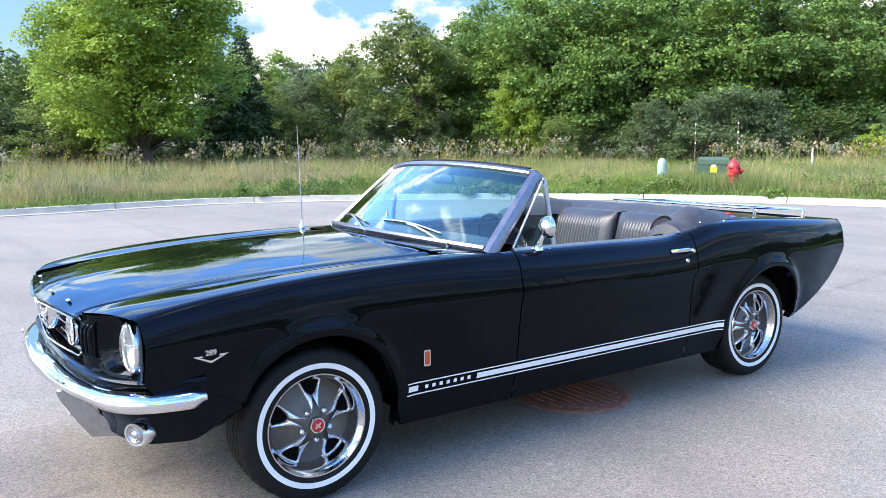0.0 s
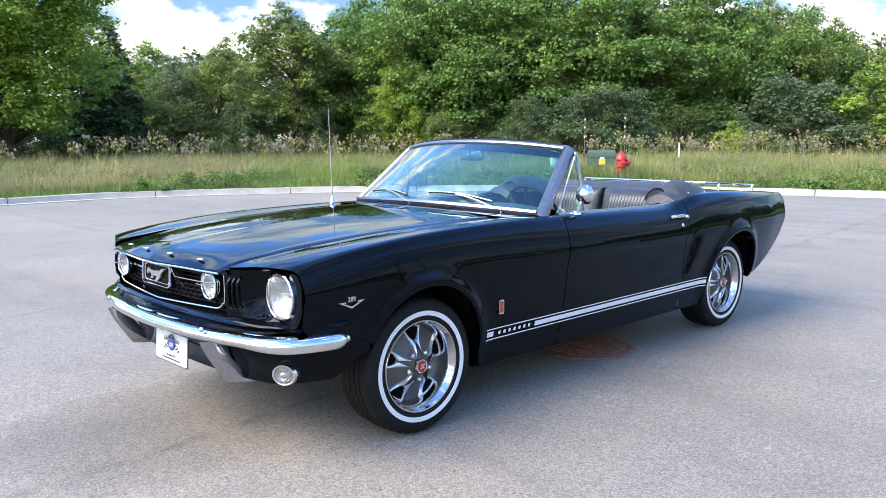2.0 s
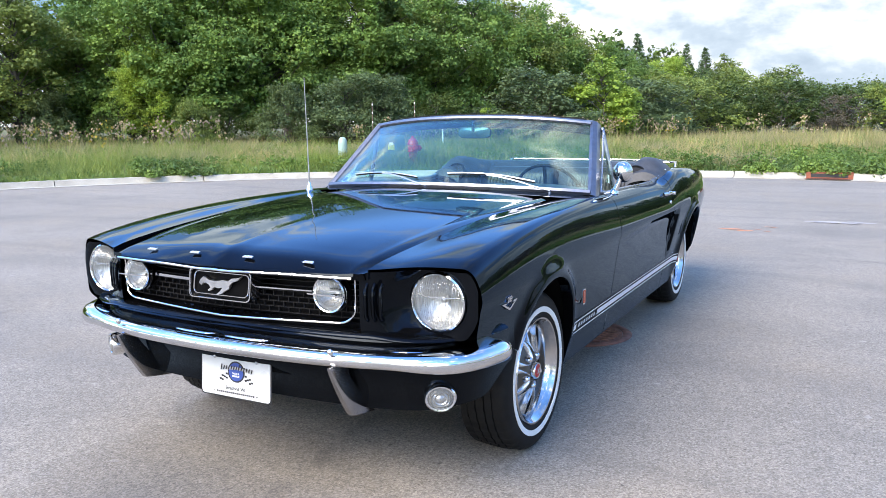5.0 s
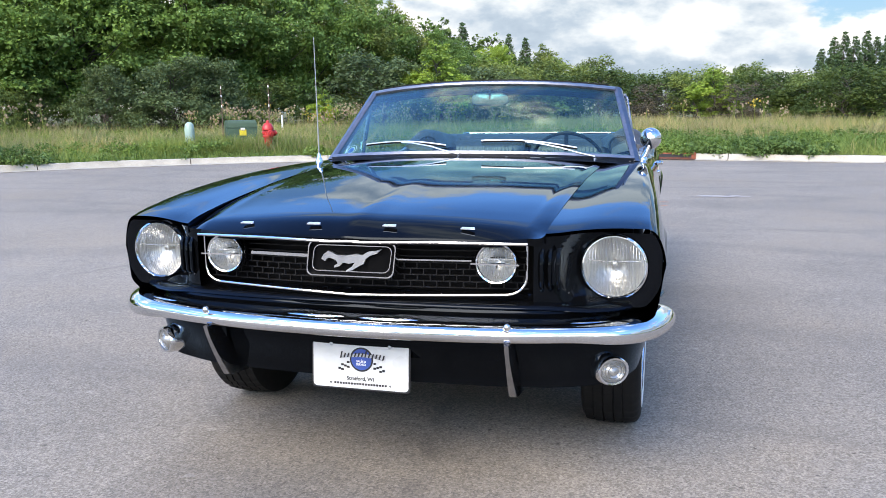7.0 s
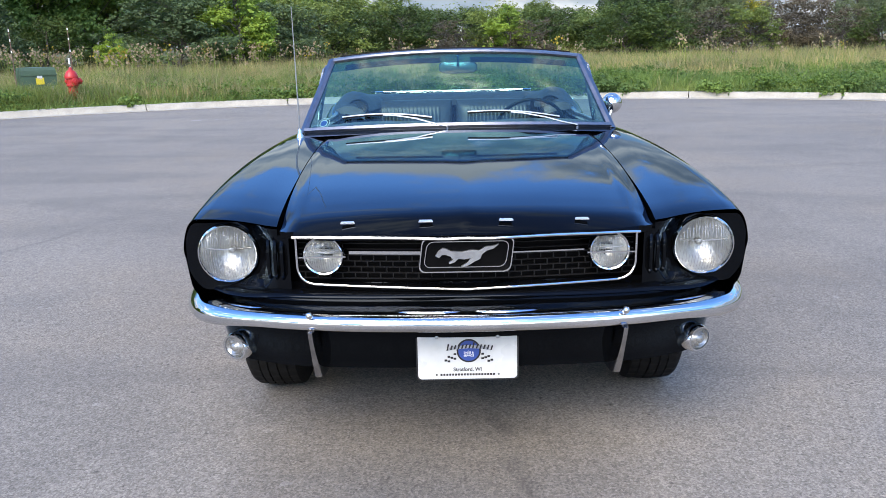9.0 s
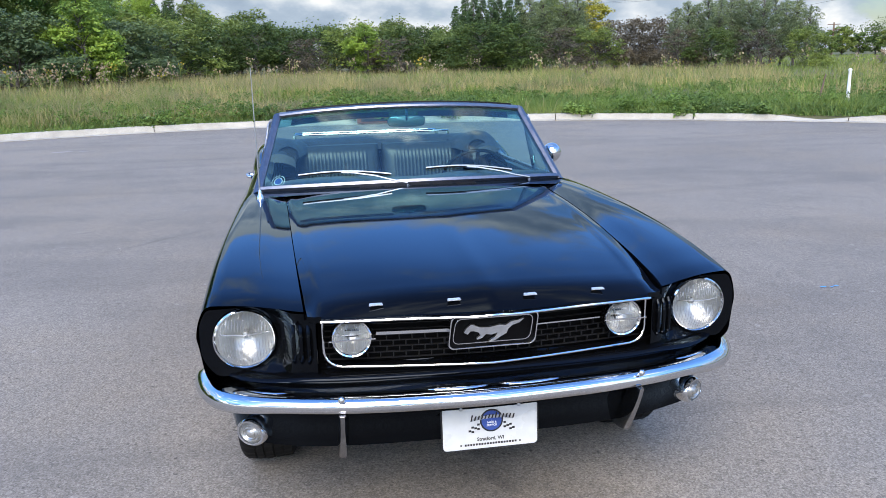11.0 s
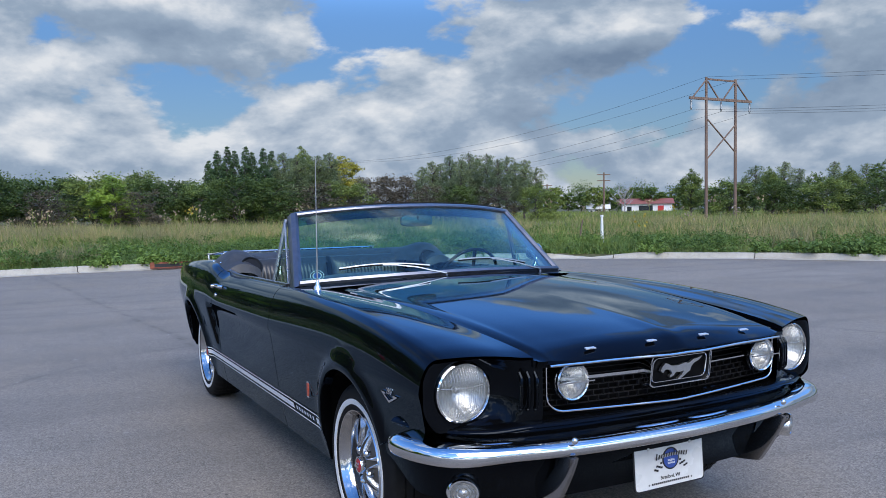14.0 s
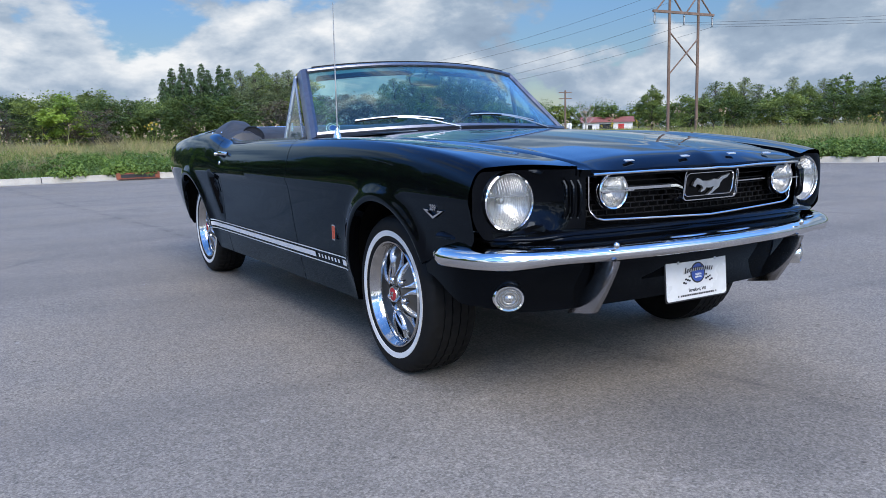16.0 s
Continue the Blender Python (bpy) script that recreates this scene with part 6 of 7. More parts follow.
    for i, p in enumerate(pts):
        if p.y > -0.60:
            continue
        t = (pts[min(i + 1, len(pts) - 1)] - pts[max(i - 1, 0)]).normalized()
        o = Vector((t.y, -t.x, 0)).normalized()
        rows.append([p + o * a + Vector((0, 0, b)) for a, b in ((-0.125, 0.034), (-0.105, 0.033), (-0.085, 0.029), (-0.070, 0.027))])
    g.grid(rows)
    part("bumper_ledge", g, "paint", bumper)
    for s in (1, -1):
        # raised chrome ovals, made up to imitate oval reflections along the bumper's top
        for x, w in ((0.655, 0.085), (0.11, 0.10)):
            i = min(range(len(pts)), key=lambda q: abs(pts[q].x - s * x))
            p = pts[i]
            t = (pts[i + 1] - pts[i - 1]).normalized()
            m = Matrix.Translation(p + Vector((0, 0.030, 0.024))) @ Matrix.Rotation(math.atan2(t.y, t.x), 4, "Z")
            g = Geo()
            rows = [[m @ Vector((w * f * math.cos(a), 0.020 * f * math.sin(a), h)) for a in np.linspace(0, 2 * np.pi, 20, endpoint=False)] for f, h in ((1, 0), (0.92, 0.003), (0.7, 0.005), (0.3, 0.0062), (0.02, 0.0065))]
            g.grid(rows, close=True)
            part("bumper_pad", g, "chrome", bumper)
        # bumper guard leaning back under the blade
        g = Geo()
        base = [(-0.008, -0.014), (0.008, -0.014), (0.012, 0.004), (0.011, 0.066), (-0.011, 0.066), (-0.012, 0.004)]
        rows = []
        for k in range(9):
            v = k / 8
            z = 0.505 - 0.182 * v
            y = -0.868 + 0.115 * v**1.2
            wd = 0.75 + 0.45 * sstep(0.2, 0.9, v)
            rows.append([(s * 0.446 + a * wd, y + b * (0.8 + 0.7 * v), z - 0.25 * b * v) for a, b in base])
        g.grid(rows, close=True)
        g.fan(rows[0]), g.fan(rows[-1], True)
        part("bumper_guard", g, "guard_chrome", bumper, "dull chrome guard leaning back below the blade")
        m = Matrix.Translation((s * 0.446, -0.872, 0.554)) @ Matrix.Rotation(math.pi / 2, 4, "X")
        part("bumper_bolt", Geo().lathe([(0.0, 0.006), (0.006, 0.005), (0.010, 0.001), (0.011, -0.004)], m, 14), "chrome", bumper)
        # parking lamp in the valance
        m = Matrix.Translation((s * 0.712, -0.677, 0.393)) @ Matrix.Rotation(radians(30) * s, 4, "Z") @ Matrix.Rotation(math.pi / 2, 4, "X") @ Matrix.Diagonal((1.12, 0.95, 1, 1))
        lamp = thing("parking_lamp", "", "")
        lamp.parent = car
        part("bezel", Geo().lathe([(0.033, 0.004), (0.036, 0.012), (0.041, 0.013), (0.045, 0.006), (0.046, -0.008), (0.046, -0.050)], m, 28), "chrome", lamp)
        part("lens", Geo().lathe([(0.0345, 0.006), (0.031, 0.011), (0.029, 0.009), (0.026, 0.014), (0.023, 0.011), (0.018, 0.016), (0.014, 0.013), (0.009, 0.018), (0.001, 0.019)], m, 28), "amber", lamp, "clear ribbed parking lamp lens")
    # number plate from the dealer: plain shapes and bars in place of lettering
    plate = thing("front_plate", "", "")
    plate.parent = car
    m = Matrix.Translation((0, -0.786, 0.393)) @ Matrix.Rotation(radians(-4), 4, "X") @ Matrix.Rotation(math.pi / 2, 4, "X")
    w, h, c = 0.152, 0.076, 0.012

    def rounded(w, h, c):
        return [(qx * (w - c) + c * math.cos(radians(a0 + 22.5 * k)), qy * (h - c) + c * math.sin(radians(a0 + 22.5 * k))) for qx, qy, a0 in ((1, 1, 0), (-1, 1, 90), (-1, -1, 180), (1, -1, 270)) for k in range(5)]

    part("plate_rim", Geo().prism(rounded(w, h, c), m, 0.002), "ink", plate)
    part("plate_face", Geo().prism(rounded(w - 0.005, h - 0.005, c), m @ Matrix.Translation((0, 0, 0.0022)), 0.002), "plate_white", plate, "white dealer plate with a blue round mark")
    for sx in (-1, 1):
        part("plate_bolt", Geo().lathe([(0.001, 0.006), (0.005, 0.005), (0.006, 0.003)], m @ Matrix.Translation((sx * 0.09, 0.058, 0.002)), 10), "steel", plate)
    up = m @ Matrix.Translation((0.004, 0.016, 0.0046))
    part("plate_mark", Geo().lathe([(0.001, 0.001), (0.036, 0.001), (0.036, 0.0)], up, 32), "ink", plate, "round blue mark edged in black")
    part("plate_mark", Geo().lathe([(0.001, 0.0016), (0.031, 0.0016), (0.031, 0.0)], up, 32), "blue", plate)
    g = Geo()
    for sx in (-1, 1):
        for i in range(4):
            for j in range(3):
                if (i + j) % 2 == 0:
                    g.box(up @ Vector((sx * (0.041 + 0.009 * i), -0.010 - 0.007 * j - 0.004 * i, 0.0008)), (0.008, 0.0012, 0.006))
    part("plate_check", g, "ink", plate, smooth=False, kind="stuff")
    g = Geo()
    g.prism([(-0.070, 0.004), (-0.05, 0.018), (0.0, 0.022), (0.05, 0.018), (0.066, 0.004), (0.04, 0.010), (0.0, 0.012), (-0.04, 0.009)], up @ Matrix.Translation((0, -0.004, 0.0018)), 0.0008)
    part("plate_swash", g, "steel", plate, "plain grey swash across the mark", smooth=False)
    g = Geo()
    for k in range(13):
        x = -0.066 + 0.0108 * k
        g.prism([(x, 0.006 + 0.00016 * k * (12 - k)), (x + 0.0046, 0.006 + 0.00016 * k * (12 - k)), (x + 0.0088, 0.020 + 0.00012 * k * (12 - k) + 0.006 * (k in (0, 7))), (x + 0.0042, 0.020 + 0.00012 * k * (12 - k) + 0.006 * (k in (0, 7)))], up @ Matrix.Translation((0, -0.004, 0.0027)), 0.0004)
    part("plate_bars", g, "ink", plate, "slanting dark bars of unreadable script", smooth=False)
    for text, size, dx, dy in (("SALES &", 0.0085, 0.004, -0.0015), ("SERVICE", 0.0085, 0.004, -0.0105)):
        put_text("plate_text", text, size, up @ Matrix.Translation((dx - 0.004, dy - 0.004, 0.0028)), "white", plate)
    put_text("plate_text", "Stratford, WI", 0.0155, m @ Matrix.Translation((0, -0.042, 0.0046)), "ink", plate)
    g = Geo()
    for k in range(19):
        g.box(m @ Vector((-0.078 + 0.00867 * k, -0.0575, 0.0046)), (0.0060, 0.0012, 0.0062))
    part("plate_bars", g, "ink", plate, smooth=False)
    for sx in (-1, 1):
        part("plate_dot", Geo().lathe([(0.001, 0.0008), (0.003, 0.0008), (0.003, 0)], m @ Matrix.Translation((sx * 0.092, -0.0575, 0.0044)), 10), "ink", plate)


def put_text(name, text, size, m, mat, parent, extrude=0.0003):
    """Text in the built-in font, as a mesh."""
    cu = bpy.data.curves.new(name, "FONT")
    cu.body, cu.size, cu.extrude, cu.align_x, cu.align_y, cu.offset = text, size, extrude, "CENTER", "CENTER", size * 0.022
    tmp = bpy.data.objects.new(name, cu)
    scene.collection.objects.link(tmp)
    bpy.context.view_layer.update()
    me = bpy.data.meshes.new_from_object(tmp.evaluated_get(bpy.context.evaluated_depsgraph_get()))
    bpy.data.objects.remove(tmp)
    bpy.data.curves.remove(cu)
    me.name = name
    me.materials.clear()
    me.materials.append(MAT[mat])
    me.transform(m)
    ob = new(name, me)
    ob.parent = parent
    return ob


def build_wheel(car):
    """Styled steel wheel with a narrow whitewall tyre; its outside looks along local z."""
    wheel = thing("wheel", "", "")
    wheel.parent = car
    R = TYRE_R
    g = Geo()
    prof = [(0.186, 0.078), (0.197, 0.090), (0.216, 0.0975), (0.250, 0.100), (0.270, 0.097), (0.284, 0.089), (0.293, 0.076)]
    tread = []
    for h0, h1 in ((0.070, 0.046), (0.040, 0.016), (0.010, -0.018), (-0.024, -0.052), (-0.056, -0.076)):
        tread += [(R - 0.012 * abs(h0) / 0.07 * 0.5, h0), (R - 0.012 * abs(h1) / 0.07 * 0.5, h1), (R - 0.010, h1 - 0.0008), (R - 0.010, h1 - 0.0052)]
    prof += tread[:-2] + [(0.292, -0.084), (0.270, -0.096), (0.22, -0.098), (0.19, -0.08)]
    n = 120
    rows = []
    for r, h in prof:
        row = []
        for k in range(n):
            rr = r - (0.005 if r > R - 0.008 and (k + (1 if h > 0.03 else 0) + (1 if h < -0.03 else 0)) % 3 == 0 else 0)
            a = 2 * math.pi * (k + 0.8 * abs(h) / 0.07) / n
            row.append((rr * math.cos(a), rr * math.sin(a), h))
        rows.append(row)
    g.grid(rows, close=True)
    part("tyre", g, "rubber", wheel, "black tyre with blocked tread")
    part("whitewall", Geo().lathe([(0.2190, 0.0970), (0.2190, 0.0998), (0.2290, 0.1015), (0.2390, 0.1015), (0.2390, 0.0985)], None, 64), "whitewall", wheel, "narrow white sidewall band")
    lift = lambda r: 0.006 + 0.043 * (1 - sstep(0.03, 0.160, r))
    rim = [(0.198, 0.086), (0.201, 0.092), (0.198, 0.097), (0.193, 0.096), (0.188, 0.088), (0.183, 0.080), (0.176, 0.072), (0.172, 0.05), (0.168, 0.03), (0.164, 0.012), (0.155, 0.004)]
    part("rim", Geo().lathe(rim, None, 56), "rim_chrome", wheel, "deep chrome rim")
    part("wheel_disc", Geo().lathe([(r, z + lift(r)) for r, z in ((0.166, 0.006), (0.150, 0.012), (0.130, 0.014), (0.110, 0.016), (0.09, 0.018), (0.07, 0.020), (0.05, 0.023), (0.03, 0.028), (0.001, 0.028))], None, 48), "argent", wheel, "warm grey painted wheel centre")
    # chrome fork: a neck from the hub that widens round a dark window
    half_out = [(0.026, 0.022), (0.045, 0.0185), (0.066, 0.0180), (0.084, 0.021), (0.098, 0.026), (0.116, 0.034), (0.138, 0.043), (0.158, 0.050), (0.166, 0.046), (0.1685, 0.022)]
    half_in = [(0.106, 0.0015), (0.107, 0.003), (0.108, 0.005), (0.109, 0.008), (0.112, 0.012), (0.120, 0.019), (0.136, 0.028), (0.150, 0.035), (0.156, 0.031), (0.158, 0.014)]
    outer = half_out + [(0.169, 0.0)] + [(x, -y) for x, y in half_out[::-1]]
    inner = half_in + [(0.159, 0.0)] + [(x, -y) for x, y in half_in[::-1]]
    for k in range(5):
        turn = Matrix.Rotation(radians(90 + 72 * k), 4, "Z")
        rise = lambda r: 0.037 - 0.012 * sstep(0.05, 0.16, r)
        rows = []
        for f, drop in ((-0.10, 0.020), (0.0, 0.011), (0.16, 0.003), (0.42, 0.0), (0.72, 0.001), (0.90, 0.004), (1.0, 0.011), (1.0, 0.026)):
            row = []
            for (xo, yo), (xi, yi) in zip(outer, inner):
                x, y = xo + (xi - xo) * max(f, 0.0), (yo + (yi - yo) * max(f, 0.0)) * (1.10 if f < 0 else 1.0)
                row.append(turn @ Vector((x, y, max(rise(x) - drop, 0.006) + lift(math.hypot(x, y)))))
            rows.append(row)
        g = Geo().grid(rows)
        part("spoke", g, "spoke_metal", wheel, "forked bright metal spoke")
        # flat black sheet fills each window for the shade behind it
        part("spoke_window", Geo().fan([turn @ Vector((x, y, 0.0195 + lift(math.hypot(x, y)))) for x, y in inner]), "under", wheel)
        m = Matrix.Rotation(radians(90 + 36 + 72 * k), 4, "Z") @ Matrix.Translation((0.060, 0, 0.020 + lift(0.060)))
        part("lug_nut", Geo().lathe([(0.001, 0.024), (0.005, 0.0235), (0.009, 0.019), (0.0115, 0.012), (0.012, 0.0)], m, 12), "chrome", wheel, smooth=False)
    hub = Matrix.Translation((0, 0, lift(0.0)))
    part("centre_cap", Geo().lathe([(0.024, 0.046), (0.029, 0.047), (0.031, 0.043), (0.032, 0.028)], hub, 28), "chrome", wheel)
    part("cap_face", Geo().lathe([(0.001, 0.049), (0.016, 0.049), (0.0255, 0.046)], hub, 28), "red_cap", wheel, "red cap face with a plain chrome mark")
    g = Geo()
    g.box((0, 0, 0.0495 + lift(0.0)), (0.030, 0.006, 0.002), Matrix.Rotation(0.7, 3, "Z")), g.box((0, 0, 0.0495 + lift(0.0)), (0.024, 0.006, 0.002), Matrix.Rotation(-0.8, 3, "Z"))
    part("cap_mark", g, "chrome", wheel, smooth=False)
    part("brake_drum", Geo().lathe([(0.001, -0.01), (0.14, -0.01), (0.15, -0.06), (0.05, -0.09), (0.001, -0.09)], None, 28), "under", wheel)
    first = True
    for x, y, turn in ((0.694, FRONT_Y - 0.004, -1.0), (0.648, REAR_Y, 0.0), (-0.694, FRONT_Y - 0.004, 179.0), (-0.648, REAR_Y, 180.0)):
        m = Matrix.Translation((x, y, HUB_Z)) @ Matrix.Rotation(radians(turn), 4, "Z") @ Matrix.Rotation(math.pi / 2, 4, "Y") @ Matrix.Rotation(radians(90 + (17 if y > 1 else 0)), 4, "Z")
        if first:
            wheel.matrix_basis = m
            first = False
        else:
            copy_thing(wheel, m)


def build_sides(car):
    """Racing stripes, badges and emblems on the two sides."""
    def skin(y, z, s, out=0.004):
        return Vector((s * (side_x(y, z) + out), y, z))

    def band(y0, y1, z0, z1, s, n, taper0=0.0):
        g = Geo()
        rows = []
        for k in range(n + 1):
            y = y0 + (y1 - y0) * k / n
            rows.append([skin(y + taper0 * (1 if 0 < i < 2 else 0) * (k == 0), z, s) for i, z in enumerate((z0, (z0 + z1) / 2, z1))])
        g.grid(rows)
        return g

    for s in (1, -1):
        stripe = thing("side_stripe", "", "")
        stripe.parent = car
        part("stripe_line", band(0.340, 2.325, 0.3965, 0.4020, s, 60), "white", stripe)
        part("stripe_line", band(0.340, 2.325, 0.3470, 0.3525, s, 60), "white", stripe)
        part("stripe_band", band(0.690, 2.325, 0.363, 0.387, s, 50), "white", stripe, "broad white stripe band")
        part("stripe_band", band(0.347, 0.395, 0.363, 0.387, s, 4), "white", stripe)
        for k in range(7):
            y = 0.428 + 0.0355 * k
            part("stripe_bar", band(y, y + 0.016, 0.367, 0.383, s, 1), "white", stripe, "short white bar of the stripe")
        # dark strip putting the scoop's shade onto the skin, ahead of the rear wheel
        g = Geo()
        g.grid([[skin(2.10 + 0.42 * (z - 0.42) - 0.046 * f, z, s, 0.0025) for f in (1.0 - 0.5 * (1 - u), 0.66, 0.33, 0.12)] for u, z in ((q, 0.452 + 0.212 * q) for q in np.linspace(0, 1, 12))])
        part("side_scoop", g, "under", car, "dark strip for the shade in a narrow scoop slot")
        # upright fender badge
        g = Geo()
        outline = [(-0.016, 0.029), (-0.012, 0.033), (0.012, 0.033), (0.016, 0.029), (0.016, -0.029), (0.012, -0.033), (-0.012, -0.033), (-0.016, -0.029)]
        m = Matrix.Translation(skin(0.425, 0.500, s, 0.001)) @ Matrix.Rotation(s * math.pi / 2, 4, "Y") @ Matrix.Rotation(s * math.pi / 2, 4, "Z")
        badge = part("fender_badge", g.prism(outline, m, 0.006), "chrome", car, "upright chrome-edged orange-red badge", smooth=False)
        part("badge_face", Geo().prism([(x * 0.72, y * 0.82) for x, y in outline], m, 0.0075), "orange", badge, smooth=False)
        # engine-size badge: flat vee with figures
        m = Matrix.Translation(skin(-0.458, 0.655, s, 0.002)) @ Matrix.Rotation(s * math.pi / 2, 4, "Y") @ Matrix.Rotation(s * math.pi / 2, 4, "Z")
        vee = [(-0.062, 0.006), (-0.030, 0.006), (-0.026, 0.001), (-0.040, 0.001), (0.0, -0.014), (0.040, 0.001), (0.026, 0.001), (0.030, 0.006), (0.062, 0.006), (0.0, -0.022)]
        badge = part("engine_badge", Geo().prism(vee, m, 0.005), "chrome", car, "small chrome vee badge with figures", smooth=False)
        put_text("badge_figures", "289", 0.026, m @ Matrix.Translation((0, 0.013, 0.003)), "chrome", badge, 0.002)


def build_glass(car):
    bot = lambda u: Vector((0.712 * u, 0.655 + 0.145 * u * u, 0.932 - 0.028 * u * u))
    top = lambda u: Vector((0.612 * u, 1.035 + 0.105 * abs(u) ** 2.2, 1.248 - 0.036 * abs(u) ** 2.2))

    def at(u, v, push=0.0):
        p = bot(u).lerp(top(u), v)
        bow = Vector((0, -0.028, 0.022)) * math.sin(math.pi * v) * (1 - u * u)
        return p + bow + Vector((0, -0.63, 0.77)) * push

    screen = thing("windshield", "", "")
    screen.parent = car
    g = Geo()
    us, vs = np.linspace(-1, 1, 33), np.linspace(0, 1, 13)
    front = [[at(u, v, 0.0025) for u in us] for v in vs]
    back = [[at(u, v, -0.0025) for u in us] for v in vs]
    g.grid(front), g.grid(back)
    k = len(us)
    edge_f = front[0] + [r[-1] for r in front[1:]] + front[-1][-2::-1] + [r[0] for r in front[-2:0:-1]]
    edge_b = back[0] + [r[-1] for r in back[1:]] + back[-1][-2::-1] + [r[0] for r in back[-2:0:-1]]
    g.grid([edge_f, edge_b], close=True)
    pane = part("windshield_glass", g, "glass", screen, "clear curved windshield glass")
    pane.visible_shadow = False
    # dark tinted band along the top edge of the screen
    g = Geo().grid([[at(u, v, -0.0045) for u in us] for v in np.linspace(0.83, 0.995, 5)])
    band = part("tint_band", g, "tint", screen, "blue-green tinted band")
    band.visible_shadow = False
    # frame: lower moulding, posts, header
    g = Geo().sweep([at(u, -0.012, 0.004) for u in us], [(-0.010, -0.010), (-0.012, 0.010), (0.016, 0.012), (0.022, 0.0), (0.018, -0.012)])
    part("lower_moulding", g, "grey_trim", screen)
    for s in (1, -1):
        path = [at(s, v) + Vector((s * 0.014, 0.012, -0.004)) for v in np.linspace(-0.06, 1.02, 12)]
        g = Geo()
        rows = []
        for i, p in enumerate(path):
            rows.append([p + Vector((s * a, b, c)) for a, b, c in ((-0.022, -0.015, 0.009), (-0.006, -0.020, 0.013), (0.013, -0.011, 0.007), (0.021, 0.016, -0.008), (0.018, 0.030, -0.018), (-0.012, 0.030, -0.018), (-0.022, 0.0, -0.004))])
        g.grid(rows, close=True)
        g.fan(rows[0]), g.fan(rows[-1], True)
        part("windshield_post", g, "grey_trim", screen, "bright metal windshield post")
    g = Geo()
    rows = []
    for u in us:
        p = at(u, 1.0)
        rows.append([p + Vector((0, b, c)) for b, c in ((-0.012, -0.010), (-0.019, 0.0), (-0.014, 0.009), (0.004, 0.014), (0.028, 0.015), (0.040, 0.010), (0.043, -0.004), (0.02, -0.012))])
    g.grid(rows, close=True)
    g.fan(rows[0]), g.fan(rows[-1], True)
    part("windshield_header", g, "grey_trim", screen, "bright metal header moulding")
    g = Geo().sweep([at(u * 0.94, 1.0) + Vector((0, 0.032, 0.016)) for u in us], [(-0.012, -0.004), (-0.010, 0.005), (0.010, 0.005), (0.013, -0.004)])
    part("header_seal", g, "rubber", screen)
    g = Geo()
    rows = []
    for u in us:
        rows.append([at(u * 0.97, v, -0.012) for v in (0.86, 0.93, 1.0)])
    # sun visors folded up behind the tinted band
    for s in (1, -1):
        g = Geo()
        rows = []
        for v in np.linspace(0.91, 0.985, 5):
            rows.append([at(u, v, -0.030) + Vector((0, 0.02, 0)) for u in np.linspace(s * 0.12, s * 0.90, 10)])
        back = [[p + Vector((0, 0.018, -0.006)) for p in r] for r in rows]
        g.grid(rows), g.grid(back)
        part("sun_visor", g, "carpet", screen)
    # inside mirror
    m = Matrix.Translation((0.012, 1.055, 1.172))
    g = Geo()
    shape = [(0.095 * math.copysign(abs(math.cos(a)) ** 0.5, math.cos(a)), 0.030 * math.copysign(abs(math.sin(a)) ** 0.6, math.sin(a))) for a in np.linspace(0, 2 * np.pi, 28, endpoint=False)]
    rows = [[m @ Vector((x * f, y, z * f)) for x, z in shape] for f, y in ((0.02, -0.018), (0.6, -0.016), (0.95, -0.008), (1, 0.0), (0.96, 0.004))]
    g.grid(rows, close=True)
    mir = part("inside_mirror", g, "teal", screen, "inside mirror with a grey-green back")
    part("mirror_face", Geo().fan([m @ Vector((x * 0.95, 0.0035, z * 0.95)) for x, z in shape]), "mirror", mir)
    part("mirror_stem", Geo().tube([(0.012, 1.045, 1.175), (0.012, 1.03, 1.215), (0.012, 1.045, 1.238)], [0.008, 0.006, 0.012], 8), "chrome", mir)
    # round inspection sticker
    sp = [at(-0.895 + 0.045 * math.cos(a), 0.085 + 0.075 * math.sin(a), -0.004) for a in np.linspace(0, 2 * np.pi, 24, endpoint=False)]
    ring = Geo()
    c = at(-0.895, 0.085, -0.004)
    ring.grid([[c + (p - c) * f for p in sp] for f in (0.95, 0.88)], close=True)
    st = part("window_sticker", ring, "white", screen, "round pale blue and white sticker")
    part("sticker_mark", Geo().grid([[c + (p - c) * f for p in sp] for f in (0.62, 0.52)], close=True), "white", st)
    part("sticker_field", Geo().fan([c + (p - c) * 0.5 + Vector((0, 0.0008, -0.0008)) for p in sp]), "blue", st)
    # wipers
    for px in (-0.045, 0.545):
        wiper = thing("wiper", "", "")
        wiper.parent = car
        u0 = px / 0.71
        p0 = at(u0, -0.075, 0.012)
        part("pivot", Geo().lathe([(0.001, 0.012), (0.008, 0.010), (0.010, 0.002), (0.011, -0.008)], Matrix.Translation(p0), 14), "dull_trim", wiper)
        p1, p2 = at(u0 - 0.34, 0.085, 0.020), at(u0 - 0.42, 0.100, 0.018)
        part("arm", Geo().sweep([p0 + Vector((0, 0, 0.016)), at(u0 - 0.10, -0.02, 0.026), at(u0 - 0.2, 0.03, 0.026), p1, p2], [(-0.005, -0.002), (-0.004, 0.003), (0.004, 0.003), (0.005, -0.002)]), "wiper_metal", wiper, "bright metal wiper arm")
        blade = [at(u0 - 0.10 - 0.60 * q, 0.055 + 0.055 * math.sin(math.pi * q) * 0.6 + 0.05 * q, 0.010) for q in np.linspace(0, 1, 12)]
